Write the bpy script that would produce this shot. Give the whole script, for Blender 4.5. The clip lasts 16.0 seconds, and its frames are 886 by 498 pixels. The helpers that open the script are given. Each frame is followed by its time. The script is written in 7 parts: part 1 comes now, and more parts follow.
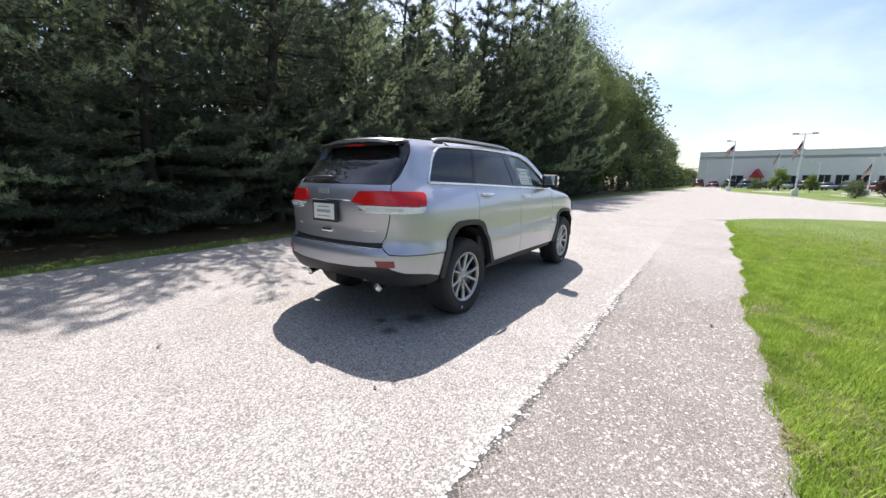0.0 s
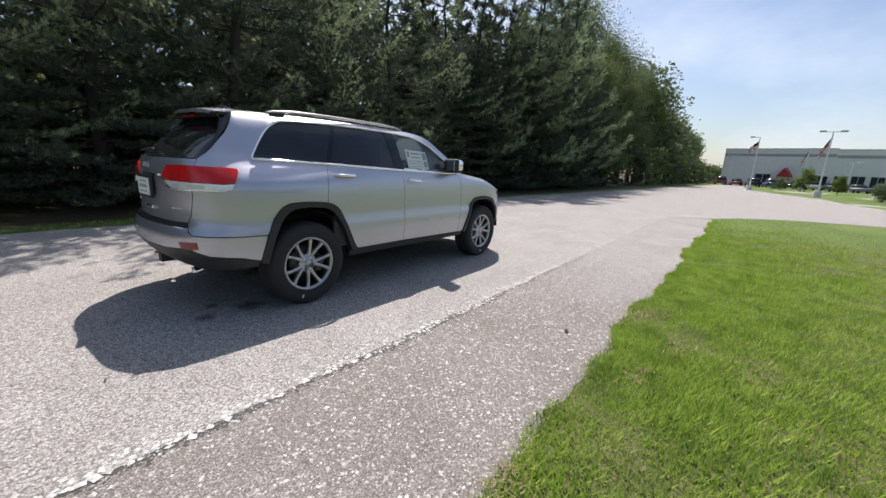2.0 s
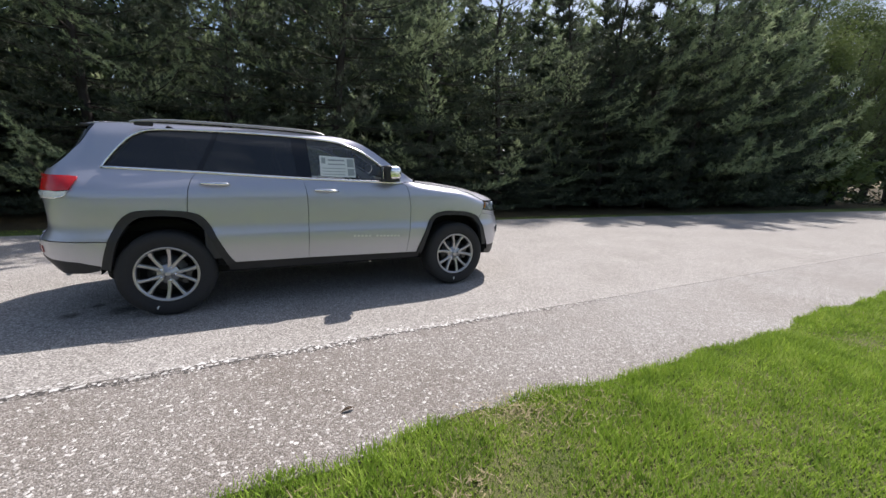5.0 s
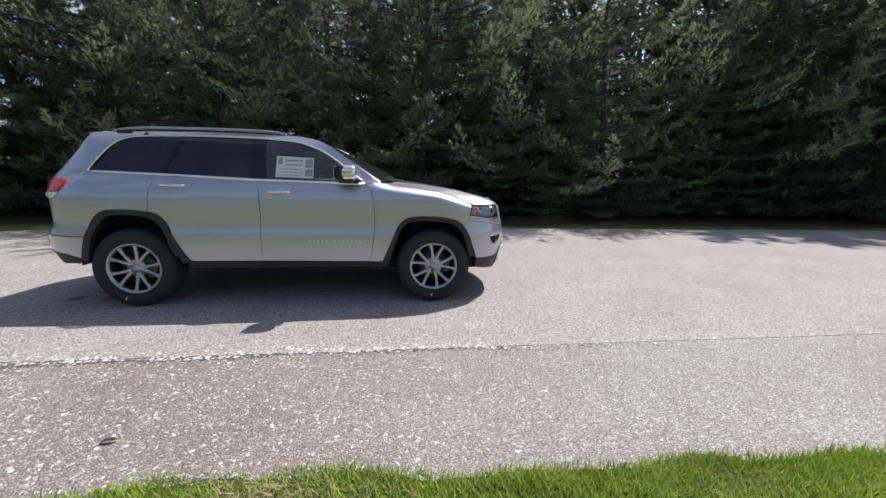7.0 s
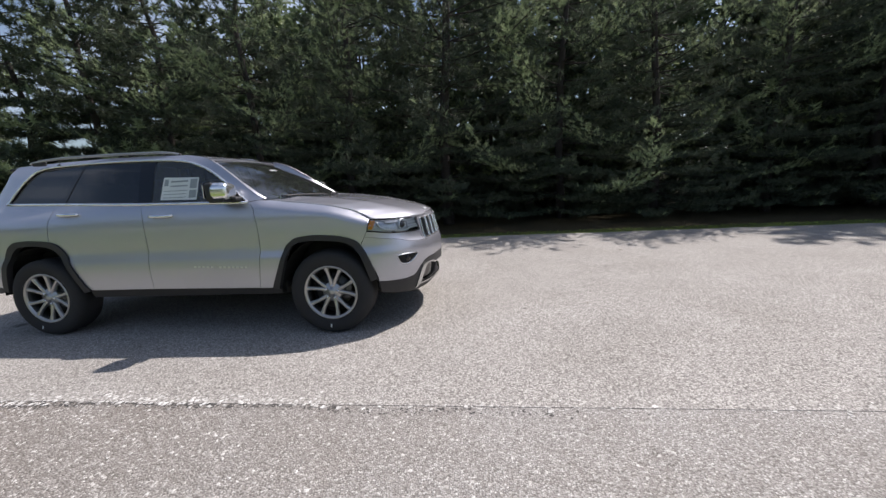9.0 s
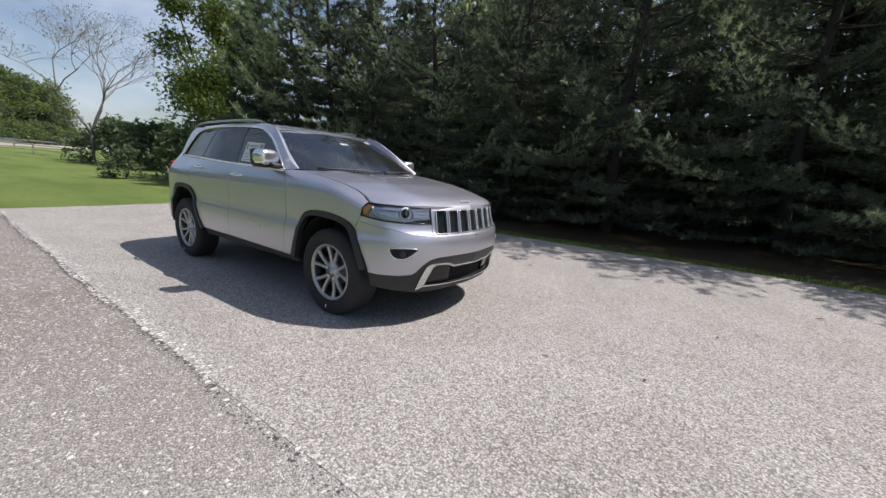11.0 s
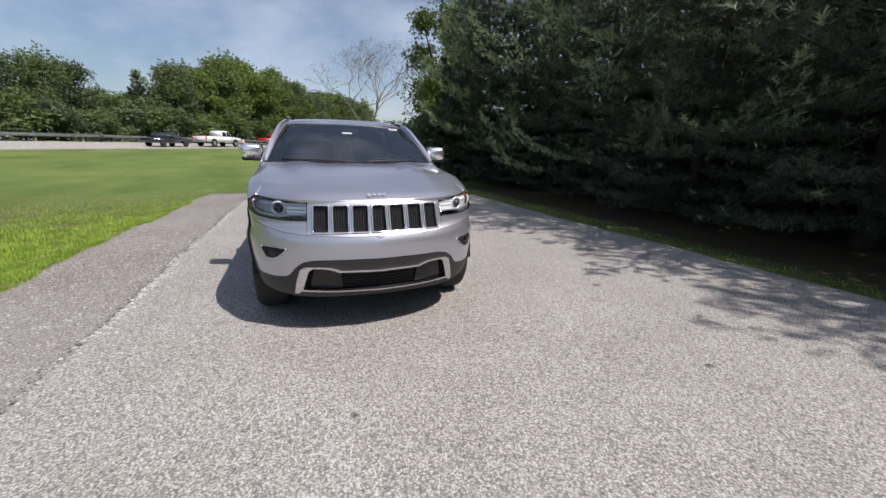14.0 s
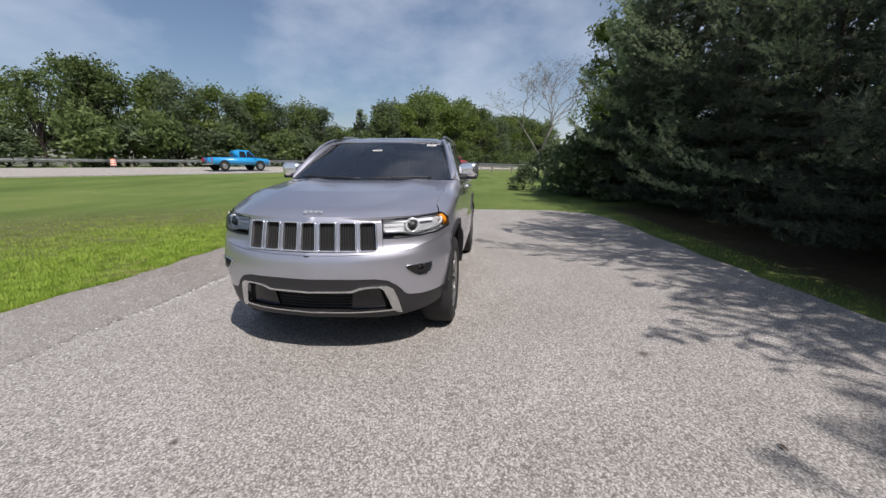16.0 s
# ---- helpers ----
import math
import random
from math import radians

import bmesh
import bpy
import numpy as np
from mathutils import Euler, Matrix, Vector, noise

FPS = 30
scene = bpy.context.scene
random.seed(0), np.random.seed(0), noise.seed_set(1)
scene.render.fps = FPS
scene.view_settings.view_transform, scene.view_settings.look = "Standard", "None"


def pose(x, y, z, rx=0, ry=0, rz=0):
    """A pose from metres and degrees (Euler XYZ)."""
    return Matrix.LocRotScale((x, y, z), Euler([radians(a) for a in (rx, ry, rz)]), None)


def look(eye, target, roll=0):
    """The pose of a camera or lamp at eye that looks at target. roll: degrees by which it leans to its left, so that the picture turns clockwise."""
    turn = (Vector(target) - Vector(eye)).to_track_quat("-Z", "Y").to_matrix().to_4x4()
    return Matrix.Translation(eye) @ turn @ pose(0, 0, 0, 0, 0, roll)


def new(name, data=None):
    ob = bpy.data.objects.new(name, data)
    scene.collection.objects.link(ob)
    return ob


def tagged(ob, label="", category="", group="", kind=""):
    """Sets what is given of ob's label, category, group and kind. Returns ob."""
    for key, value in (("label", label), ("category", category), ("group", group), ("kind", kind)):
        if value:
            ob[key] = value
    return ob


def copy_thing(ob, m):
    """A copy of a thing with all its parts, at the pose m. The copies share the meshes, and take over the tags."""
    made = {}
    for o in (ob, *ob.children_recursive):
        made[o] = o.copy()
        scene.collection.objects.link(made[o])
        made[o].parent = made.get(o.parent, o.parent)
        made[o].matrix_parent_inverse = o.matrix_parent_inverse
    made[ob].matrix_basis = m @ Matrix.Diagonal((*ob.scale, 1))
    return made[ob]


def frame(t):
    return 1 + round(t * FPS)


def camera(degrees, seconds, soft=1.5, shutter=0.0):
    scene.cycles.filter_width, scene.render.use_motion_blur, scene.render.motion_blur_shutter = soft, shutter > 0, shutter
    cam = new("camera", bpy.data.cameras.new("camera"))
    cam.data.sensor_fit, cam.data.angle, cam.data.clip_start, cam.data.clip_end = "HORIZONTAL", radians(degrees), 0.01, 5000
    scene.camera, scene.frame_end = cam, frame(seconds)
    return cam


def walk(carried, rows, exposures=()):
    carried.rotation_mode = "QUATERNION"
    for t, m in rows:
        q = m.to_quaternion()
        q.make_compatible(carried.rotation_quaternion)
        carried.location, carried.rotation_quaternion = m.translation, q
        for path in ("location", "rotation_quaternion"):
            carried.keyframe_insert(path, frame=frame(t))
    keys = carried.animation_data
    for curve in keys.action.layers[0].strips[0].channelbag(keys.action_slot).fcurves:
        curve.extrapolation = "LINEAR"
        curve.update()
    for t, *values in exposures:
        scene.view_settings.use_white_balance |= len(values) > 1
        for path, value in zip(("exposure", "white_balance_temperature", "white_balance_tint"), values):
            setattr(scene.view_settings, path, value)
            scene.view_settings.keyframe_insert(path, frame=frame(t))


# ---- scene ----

# camera: seconds, eye, then yaw (left from +y), pitch and roll
cam = camera(99, 16.0, soft=1.5)
ROWS = [
    (0, -4.588, -2.857, 1.362, -54.61, -10.75, 0.78),
    (0.5, -4.350, -3.060, 1.317, -59.08, -11.64, 2.23),
    (1, -4.058, -3.356, 1.333, -59.22, -11.97, -0.33),
    (1.5, -3.761, -3.713, 1.355, -55.52, -14.20, 1.89),
    (2, -3.373, -3.964, 1.346, -52.11, -12.64, 2.87),
    (2.5, -3.008, -4.268, 1.354, -50.45, -11.77, 2.63),
    (3, -2.639, -4.520, 1.399, -47.47, -15.13, 2.98),
    (3.5, -2.167, -4.642, 1.397, -40.63, -13.48, -0.45),
    (6, 0.200, -5.015, 1.292, -19.39, -11.59, 2.50),
    (6.5, 0.664, -4.907, 1.283, -14.05, -11.55, 0.18),
    (7, 1.115, -4.794, 1.317, -6.48, -10.83, 1.03),
    (7.5, 1.592, -4.655, 1.323, -3.15, -10.33, 2.45),
    (8, 2.056, -4.550, 1.325, -0.89, -8.89, 0.15),
    (10.5, 3.806, -3.208, 1.305, 26.31, -12.73, 0.59),
    (11, 4.099, -2.950, 1.305, 35.32, -11.50, 3.68),
    (11.5, 4.317, -2.537, 1.304, 40.59, -11.69, 3.08),
    (12, 4.502, -2.116, 1.344, 45.60, -11.52, 0.59),
    (12.5, 4.736, -1.718, 1.379, 52.95, -12.94, 0.26),
    (13, 4.850, -1.300, 1.380, 56.15, -14.73, 1.40),
    (13.5, 4.946, -0.882, 1.380, 62.42, -13.87, 0.59),
    (14, 5.027, -0.482, 1.384, 70.15, -14.71, 1.14),
    (14.5, 5.018, -0.039, 1.408, 73.76, -15.54, 1.23),
    (15, 5.030, 0.458, 1.393, 81.55, -15.04, 1.78),
    (15.5, 4.936, 0.873, 1.367, 87.68, -14.04, 1.47),
    (16, 4.724, 1.223, 1.358, 97.04, -12.14, 0.23),
]
EXPOSURES = [(t, stops, 6500, 14) for t, stops in ((0.0, 0.84), (1.0, 0.58), (2.0, 0.36), (3.5, 0.16), (6.0, 0.46), (7.0, 0.32), (11.0, 0.18), (14.0, 0.08), (16.0, -0.04))]
walk(cam, [(t, pose(x, y, z, 90 + pitch, 0, yaw) @ pose(0, 0, 0, 0, 0, roll)) for t, x, y, z, yaw, pitch, roll in ROWS], EXPOSURES)

# ---- light ----
SUN_TO = Vector((0.52, 0.42, 1.0)).normalized()
world = bpy.data.worlds.new("world")
scene.world = world
world.use_nodes = True
wn, wl = world.node_tree.nodes, world.node_tree.links
wn.clear()
sky = wn.new("ShaderNodeTexSky")
sky.sky_type = "NISHITA"
sky.sun_disc = False
sky.sun_elevation = radians(56.2)
sky.sun_rotation = radians(51)
sky.air_density, sky.dust_density, sky.ozone_density = 1.1, 1.5, 2.5
wgeo = wn.new("ShaderNodeTexCoord")
wmap = wn.new("ShaderNodeMapping")
wmap.inputs["Scale"].default_value = (1.0, 1.3, 2.6)
wmap.inputs["Location"].default_value = (3.1, 1.7, 0.4)
wnoise = wn.new("ShaderNodeTexNoise")
wnoise.inputs["Scale"].default_value = 1.7
wnoise.inputs["Detail"].default_value = 7.0
wnoise.inputs["Roughness"].default_value = 0.55
wramp = wn.new("ShaderNodeValToRGB")
wramp.color_ramp.elements[0].position, wramp.color_ramp.elements[0].color = 0.45, (0, 0, 0, 1)
wramp.color_ramp.elements[1].position, wramp.color_ramp.elements[1].color = 0.84, (0.75, 0.75, 0.75, 1)
wmix = wn.new("ShaderNodeMixRGB")
wmix.inputs[2].default_value = (8.0, 8.7, 9.8, 1)
wbg = wn.new("ShaderNodeBackground")
wbg.inputs["Strength"].default_value = 0.10
wout = wn.new("ShaderNodeOutputWorld")
wl.new(wgeo.outputs["Generated"], wmap.inputs[0])
wl.new(wmap.outputs[0], wnoise.inputs["Vector"])
wl.new(wnoise.outputs[0], wramp.inputs[0])
wl.new(wramp.outputs[0], wmix.inputs[0])
wl.new(sky.outputs[0], wmix.inputs[1])
wl.new(wmix.outputs[0], wbg.inputs[0])
wl.new(wbg.outputs[0], wout.inputs[0])
sun = new("sun", bpy.data.lights.new("sun", "SUN"))
sun.data.energy, sun.data.angle, sun.data.color = 4.8, radians(0.53), (1.0, 0.95, 0.90)
sun.matrix_world = look(SUN_TO * 60, (0, 0, 0))

# ---- materials ----
def nodes_of(name):
    m = bpy.data.materials.new(name)
    m.use_nodes = True
    nt = m.node_tree
    return m, nt, nt.nodes["Principled BSDF"]


def ramp_node(nt, stops):
    r = nt.nodes.new("ShaderNodeValToRGB")
    e = r.color_ramp.elements
    while len(e) < len(stops):
        e.new(0.5)
    for n, (p, c) in enumerate(stops):
        e[n].position, e[n].color = p, (*c, 1)
    return r


def coords(nt, world_space=True):
    if world_space:
        return nt.nodes.new("ShaderNodeNewGeometry").outputs["Position"]
    return nt.nodes.new("ShaderNodeTexCoord").outputs["Object"]


def noise_node(nt, where, scale, detail=4.0, rough=0.55):
    n = nt.nodes.new("ShaderNodeTexNoise")
    n.inputs["Scale"].default_value, n.inputs["Detail"].default_value, n.inputs["Roughness"].default_value = scale, detail, rough
    nt.links.new(where, n.inputs["Vector"])
    return n.outputs[0]


def mix_node(nt, kind, fac, a, b):
    n = nt.nodes.new("ShaderNodeMixRGB")
    n.blend_type = kind
    for slot, v in ((0, fac), (1, a), (2, b)):
        if isinstance(v, (int, float)):
            n.inputs[slot].default_value = v
        elif isinstance(v, tuple):
            n.inputs[slot].default_value = (*v, 1)
        else:
            nt.links.new(v, n.inputs[slot])
    return n.outputs[0]


def bump_node(nt, height, strength, distance, bsdf):
    b = nt.nodes.new("ShaderNodeBump")
    b.inputs["Strength"].default_value, b.inputs["Distance"].default_value = strength, distance
    nt.links.new(height, b.inputs["Height"])
    nt.links.new(b.outputs[0], bsdf.inputs["Normal"])


def plain(name, colour, rough=0.5, metal=0.0, vary=0.12, scale=30.0, coat=0.0, bump=0.0, spec=0.5):
    """A material with a fine and a broad variation of its colour and gloss."""
    m, nt, b = nodes_of(name)
    where = coords(nt, False)
    fine, broad = noise_node(nt, where, scale, 5), noise_node(nt, where, scale * 0.12, 3)
    dark, light = tuple(c * (1 - vary) for c in colour), tuple(min(1, c * (1 + vary)) for c in colour)
    r = ramp_node(nt, [(0.3, dark), (0.7, light)])
    both = mix_node(nt, "MIX", 0.5, fine, broad)
    nt.links.new(both, r.inputs[0])
    nt.links.new(r.outputs[0], b.inputs["Base Color"])
    mr = nt.nodes.new("ShaderNodeMapRange")
    mr.inputs["To Min"].default_value, mr.inputs["To Max"].default_value = max(0, rough - 0.06), min(1, rough + 0.06)
    nt.links.new(broad, mr.inputs[0])
    nt.links.new(mr.outputs[0], b.inputs["Roughness"])
    b.inputs["Metallic"].default_value = metal
    b.inputs["Coat Weight"].default_value, b.inputs["Coat Roughness"].default_value = coat, 0.04
    b.inputs["Specular IOR Level"].default_value = spec
    if bump:
        bump_node(nt, fine, bump, 0.002, b)
    return m


def aggregate(name, stops, chip, wide, wide_mix, bump=0.5, bright_end=None, drips=(), relief=0.006):
    """Bound stone chips: cells of mixed tone, patched by broad stains."""
    m, nt, b = nodes_of(name)
    where = coords(nt)
    v = nt.nodes.new("ShaderNodeTexVoronoi")
    v.inputs["Scale"].default_value = 1 / chip
    nt.links.new(where, v.inputs["Vector"])
    bw = nt.nodes.new("ShaderNodeSeparateColor")
    nt.links.new(v.outputs["Color"], bw.inputs[0])
    r = ramp_node(nt, stops)
    nt.links.new(bw.outputs[0], r.inputs[0])
    joint = ramp_node(nt, [(0.0, (1, 1, 1)), (0.45, (0.95, 0.95, 0.95)), (0.75, (0.42, 0.41, 0.40))])
    nt.links.new(v.outputs["Distance"], joint.inputs[0])
    c = mix_node(nt, "MULTIPLY", 0.8, r.outputs[0], joint.outputs[0])
    stain = ramp_node(nt, [(0.3, wide[0]), (0.7, wide[1])])
    nt.links.new(noise_node(nt, where, 0.9, 6, 0.6), stain.inputs[0])
    c = mix_node(nt, "MULTIPLY", wide_mix, c, stain.outputs[0])
    spots = ramp_node(nt, [(0.66, (1, 1, 1)), (0.74, (0.45, 0.44, 0.42))])
    nt.links.new(noise_node(nt, where, 3.1, 3, 0.5), spots.inputs[0])
    c = mix_node(nt, "MULTIPLY", 0.35, c, spots.outputs[0])
    if bright_end:
        # towards its far end the colour is lightened, standing in for the sun's back-scatter
        axis, along = nt.nodes.new("ShaderNodeSeparateXYZ"), nt.nodes.new("ShaderNodeMapRange")
        nt.links.new(where, axis.inputs[0])
        nt.links.new(axis.outputs[0], along.inputs[0])
        along.inputs["From Min"].default_value, along.inputs["From Max"].default_value = bright_end[0], bright_end[1]
        c = mix_node(nt, "MIX", along.outputs[0], c, mix_node(nt, "MULTIPLY", 1.0, c, bright_end[2]))
    for x, y, r in drips:
        # a drop of old oil with a ragged rim
        d, edge = nt.nodes.new("ShaderNodeVectorMath"), nt.nodes.new("ShaderNodeMath")
        d.operation, edge.operation = "DISTANCE", "MULTIPLY_ADD"
        d.inputs[1].default_value = (x, y, 0)
        nt.links.new(where, d.inputs[0])
        nt.links.new(noise_node(nt, where, 9.0, 4), edge.inputs[0])
        edge.inputs[1].default_value = r * 1.4
        nt.links.new(d.outputs["Value"], edge.inputs[2])
        spot = ramp_node(nt, [(r * 1.1, (0.30, 0.29, 0.28)), (r * 1.9, (1, 1, 1))])
        nt.links.new(edge.outputs[0], spot.inputs[0])
        c = mix_node(nt, "MULTIPLY", 0.85, c, spot.outputs[0])
    nt.links.new(c, b.inputs["Base Color"])
    b.inputs["Roughness"].default_value = 0.85
    b.inputs["Specular IOR Level"].default_value = 0.3
    bump_node(nt, v.outputs["Distance"], bump, -relief, b)
    return m


M_ROAD = aggregate("chip_seal", [(0.0, (0.22, 0.208, 0.195)), (0.3, (0.355, 0.338, 0.315)), (0.7, (0.465, 0.443, 0.414)), (1.0, (0.64, 0.618, 0.580))], 0.0098,
                   ((0.80, 0.79, 0.77), (1.0, 1.0, 1.0)), 0.9,
                   drips=((-1.87, -0.59, 0.13), (-2.25, -0.62, 0.09), (-2.12, -0.38, 0.06), (1.95, 2.39, 0.05), (3.25, -0.32, 0.035), (4.55, 3.9, 0.07)))
M_SHOULDER = aggregate("old_asphalt", [(0.0, (0.205, 0.187, 0.167)), (0.5, (0.295, 0.273, 0.248)), (0.85, (0.365, 0.341, 0.314)), (1.0, (0.53, 0.505, 0.47))], 0.0088,
                       ((0.80, 0.77, 0.74), (1.0, 1.0, 1.0)), 0.9, bump=0.7, bright_end=(0.2, 3.4, (1.36, 1.41, 1.46)), relief=0.009)
M_HIGHWAY = aggregate("concrete_road", [(0.0, (0.36, 0.34, 0.31)), (1.0, (0.52, 0.50, 0.46))], 0.05, ((0.85, 0.84, 0.82), (1, 1, 1)), 0.8, 0.2)


def turf(name):
    m, nt, b = nodes_of(name)
    where = coords(nt)
    a = ramp_node(nt, [(0.3, (0.096, 0.146, 0.038)), (0.55, (0.138, 0.192, 0.052)), (0.8, (0.19, 0.232, 0.075))])
    nt.links.new(mix_node(nt, "MIX", 0.4, noise_node(nt, where, 0.35, 5), noise_node(nt, where, 30, 4)), a.inputs[0])
    dry = ramp_node(nt, [(0.60, (0, 0, 0)), (0.72, (0.55, 0.55, 0.55))])
    nt.links.new(noise_node(nt, where, 1.6, 5, 0.6), dry.inputs[0])
    mown = mix_node(nt, "MIX", dry.outputs[0], a.outputs[0], (0.27, 0.215, 0.12))
    # thatch shows between the blades of the strip beside the road
    far = nt.nodes.new("ShaderNodeVectorMath")
    far.operation = "DISTANCE"
    far.inputs[1].default_value = (1.0, -4.5, 0.0)
    nt.links.new(where, far.inputs[0])
    near = nt.nodes.new("ShaderNodeMapRange")
    near.inputs["From Min"].default_value, near.inputs["From Max"].default_value = 5.5, 9.5
    near.inputs["To Min"].default_value, near.inputs["To Max"].default_value = 0.75, 0.0
    nt.links.new(far.outputs["Value"], near.inputs[0])
    thatch = ramp_node(nt, [(0.35, (0.075, 0.085, 0.030)), (0.65, (0.17, 0.145, 0.075))])
    nt.links.new(noise_node(nt, where, 2.2, 5, 0.65), thatch.inputs[0])
    drift = ramp_node(nt, [(0.36, (0.70, 0.74, 0.66)), (0.52, (1.0, 1.0, 1.0)), (0.68, (1.16, 1.06, 1.10))])
    stretch = nt.nodes.new("ShaderNodeMapping")
    stretch.inputs["Rotation"].default_value = (0, 0, radians(28))
    stretch.inputs["Scale"].default_value = (0.10, 0.42, 1.0)
    nt.links.new(where, stretch.inputs[0])
    nt.links.new(noise_node(nt, stretch.outputs[0], 1.0, 5, 0.6), drift.inputs[0])
    mown = mix_node(nt, "MULTIPLY", 0.9, mown, drift.outputs[0])
    lawn = mix_node(nt, "MIX", near.outputs[0], mown, thatch.outputs[0])
    # a bed of fallen needles under the pines, toned darker for the boughs' shade
    axes = nt.nodes.new("ShaderNodeSeparateXYZ")
    nt.links.new(where, axes.inputs[0])
    bed = nt.nodes.new("ShaderNodeMapRange")
    bed.inputs["From Min"].default_value, bed.inputs["From Max"].default_value = 4.7, 5.6
    nt.links.new(axes.outputs["Y"], bed.inputs[0])
    start = nt.nodes.new("ShaderNodeMapRange")
    start.inputs["From Min"].default_value, start.inputs["From Max"].default_value = -11.0, -8.5
    nt.links.new(axes.outputs["X"], start.inputs[0])
    both = nt.nodes.new("ShaderNodeMath")
    both.operation = "MULTIPLY"
    nt.links.new(bed.outputs[0], both.inputs[0])
    nt.links.new(start.outputs[0], both.inputs[1])
    litter_and_shade = ramp_node(nt, [(0.3, (0.046, 0.040, 0.022)), (0.7, (0.098, 0.078, 0.044))])
    nt.links.new(noise_node(nt, where, 9.0, 5, 0.65), litter_and_shade.inputs[0])
    nt.links.new(mix_node(nt, "MIX", both.outputs[0], lawn, litter_and_shade.outputs[0]), b.inputs["Base Color"])
    b.inputs["Roughness"].default_value = 0.9
    b.inputs["Specular IOR Level"].default_value = 0.15
    bump_node(nt, noise_node(nt, where, 60, 4), 0.8, 0.03, b)
    return m


M_TURF = turf("turf")


def leafy(name, stops, through_light=0.3, rough=0.6, clumps=2.2):
    """Leaves or needles: each island its own tone, some light passing through."""
    m, nt, b = nodes_of(name)
    g = nt.nodes.new("ShaderNodeNewGeometry")
    r = ramp_node(nt, stops)
    clump = noise_node(nt, nt.nodes.new("ShaderNodeTexCoord").outputs["Object"], clumps, 3)
    spread = nt.nodes.new("ShaderNodeMapRange")
    spread.inputs["From Min"].default_value, spread.inputs["From Max"].default_value = 0.3, 0.7
    nt.links.new(clump, spread.inputs[0])
    nt.links.new(mix_node(nt, "MIX", 0.55, g.outputs["Random Per Island"], spread.outputs[0]), r.inputs[0])
    o = nt.nodes.new("ShaderNodeObjectInfo")
    hsv = nt.nodes.new("ShaderNodeHueSaturation")
    mr = nt.nodes.new("ShaderNodeMapRange")
    mr.inputs["To Min"].default_value, mr.inputs["To Max"].default_value = 0.85, 1.15
    nt.links.new(o.outputs["Random"], mr.inputs[0])
    nt.links.new(mr.outputs[0], hsv.inputs["Value"])
    nt.links.new(r.outputs[0], hsv.inputs["Color"])
    nt.links.new(hsv.outputs[0], b.inputs["Base Color"])
    b.inputs["Roughness"].default_value = rough
    b.inputs["Specular IOR Level"].default_value = 0.25
    t = nt.nodes.new("ShaderNodeBsdfTranslucent")
    nt.links.new(hsv.outputs[0], t.inputs[0])
    mx = nt.nodes.new("ShaderNodeMixShader")
    mx.inputs[0].default_value = through_light
    nt.links.new(b.outputs[0], mx.inputs[1])
    nt.links.new(t.outputs[0], mx.inputs[2])
    nt.links.new(mx.outputs[0], nt.nodes["Material Output"].inputs[0])
    return m


M_BLADE = leafy("grass_blades", [(0.0, (0.11, 0.19, 0.026)), (0.38, (0.25, 0.37, 0.050)), (0.7, (0.35, 0.475, 0.075)), (1.0, (0.50, 0.545, 0.18))], 0.34, clumps=3.4)
M_NEEDLE = leafy("pine_needles", [(0.0, (0.034, 0.047, 0.034)), (0.4, (0.072, 0.093, 0.064)), (0.7, (0.124, 0.151, 0.101)), (1.0, (0.205, 0.238, 0.156))], 0.26, clumps=1.6)
# paler needles: new growth, and sunlight painted on the outer plumes
M_NEEDLE_TIP = leafy("young_lit_pine_needles", [(0.0, (0.14, 0.190, 0.108)), (0.4, (0.25, 0.315, 0.175)), (0.7, (0.37, 0.44, 0.25)), (1.0, (0.51, 0.565, 0.345))], 0.36, clumps=1.6)
M_LEAF = leafy("summer_leaves", [(0.0, (0.072, 0.108, 0.038)), (0.5, (0.124, 0.172, 0.058)), (1.0, (0.20, 0.245, 0.088))], 0.4, clumps=0.5)
M_LEAF_DARK = leafy("dark_leaves", [(0.0, (0.064, 0.094, 0.050)), (0.5, (0.112, 0.150, 0.074)), (1.0, (0.18, 0.215, 0.108))], 0.4, clumps=0.5)
M_LEAF_LIGHT = leafy("yellow_green_leaves", [(0.0, (0.080, 0.125, 0.028)), (0.5, (0.140, 0.195, 0.044)), (1.0, (0.215, 0.262, 0.074))], 0.42, clumps=0.6)
M_BARK = plain("bark", (0.040, 0.032, 0.027), 0.9, vary=0.4, scale=18, bump=0.6)
M_BARK_GREY = plain("grey_bark", (0.24, 0.22, 0.205), 0.9, vary=0.3, scale=18, bump=0.4)

# ---- mesh helpers ----
def mesh_from(name, verts, faces, material, smooth=False):
    me = bpy.data.meshes.new(name)
    me.from_pydata([tuple(v) for v in verts], [], [tuple(f) for f in faces])
    me.materials.append(material)
    if smooth:
        me.polygons.foreach_set("use_smooth", [True] * len(me.polygons))
    me.update()
    return me


def tri_mesh(name, verts, material, smooth=False):
    """A mesh of loose triangles; verts has three rows for each."""
    verts = np.asarray(verts, np.float32).reshape(-1, 3)
    n = len(verts)
    me = bpy.data.meshes.new(name)
    me.vertices.add(n)
    me.vertices.foreach_set("co", verts.ravel())
    me.loops.add(n)
    me.loops.foreach_set("vertex_index", np.arange(n, dtype=np.int32))
    me.polygons.add(n // 3)
    me.polygons.foreach_set("loop_start", np.arange(0, n, 3, dtype=np.int32))
    me.polygons.foreach_set("loop_total", np.full(n // 3, 3, np.int32))
    me.materials.append(material)
    me.update(calc_edges=True)
    me.validate()
    return me


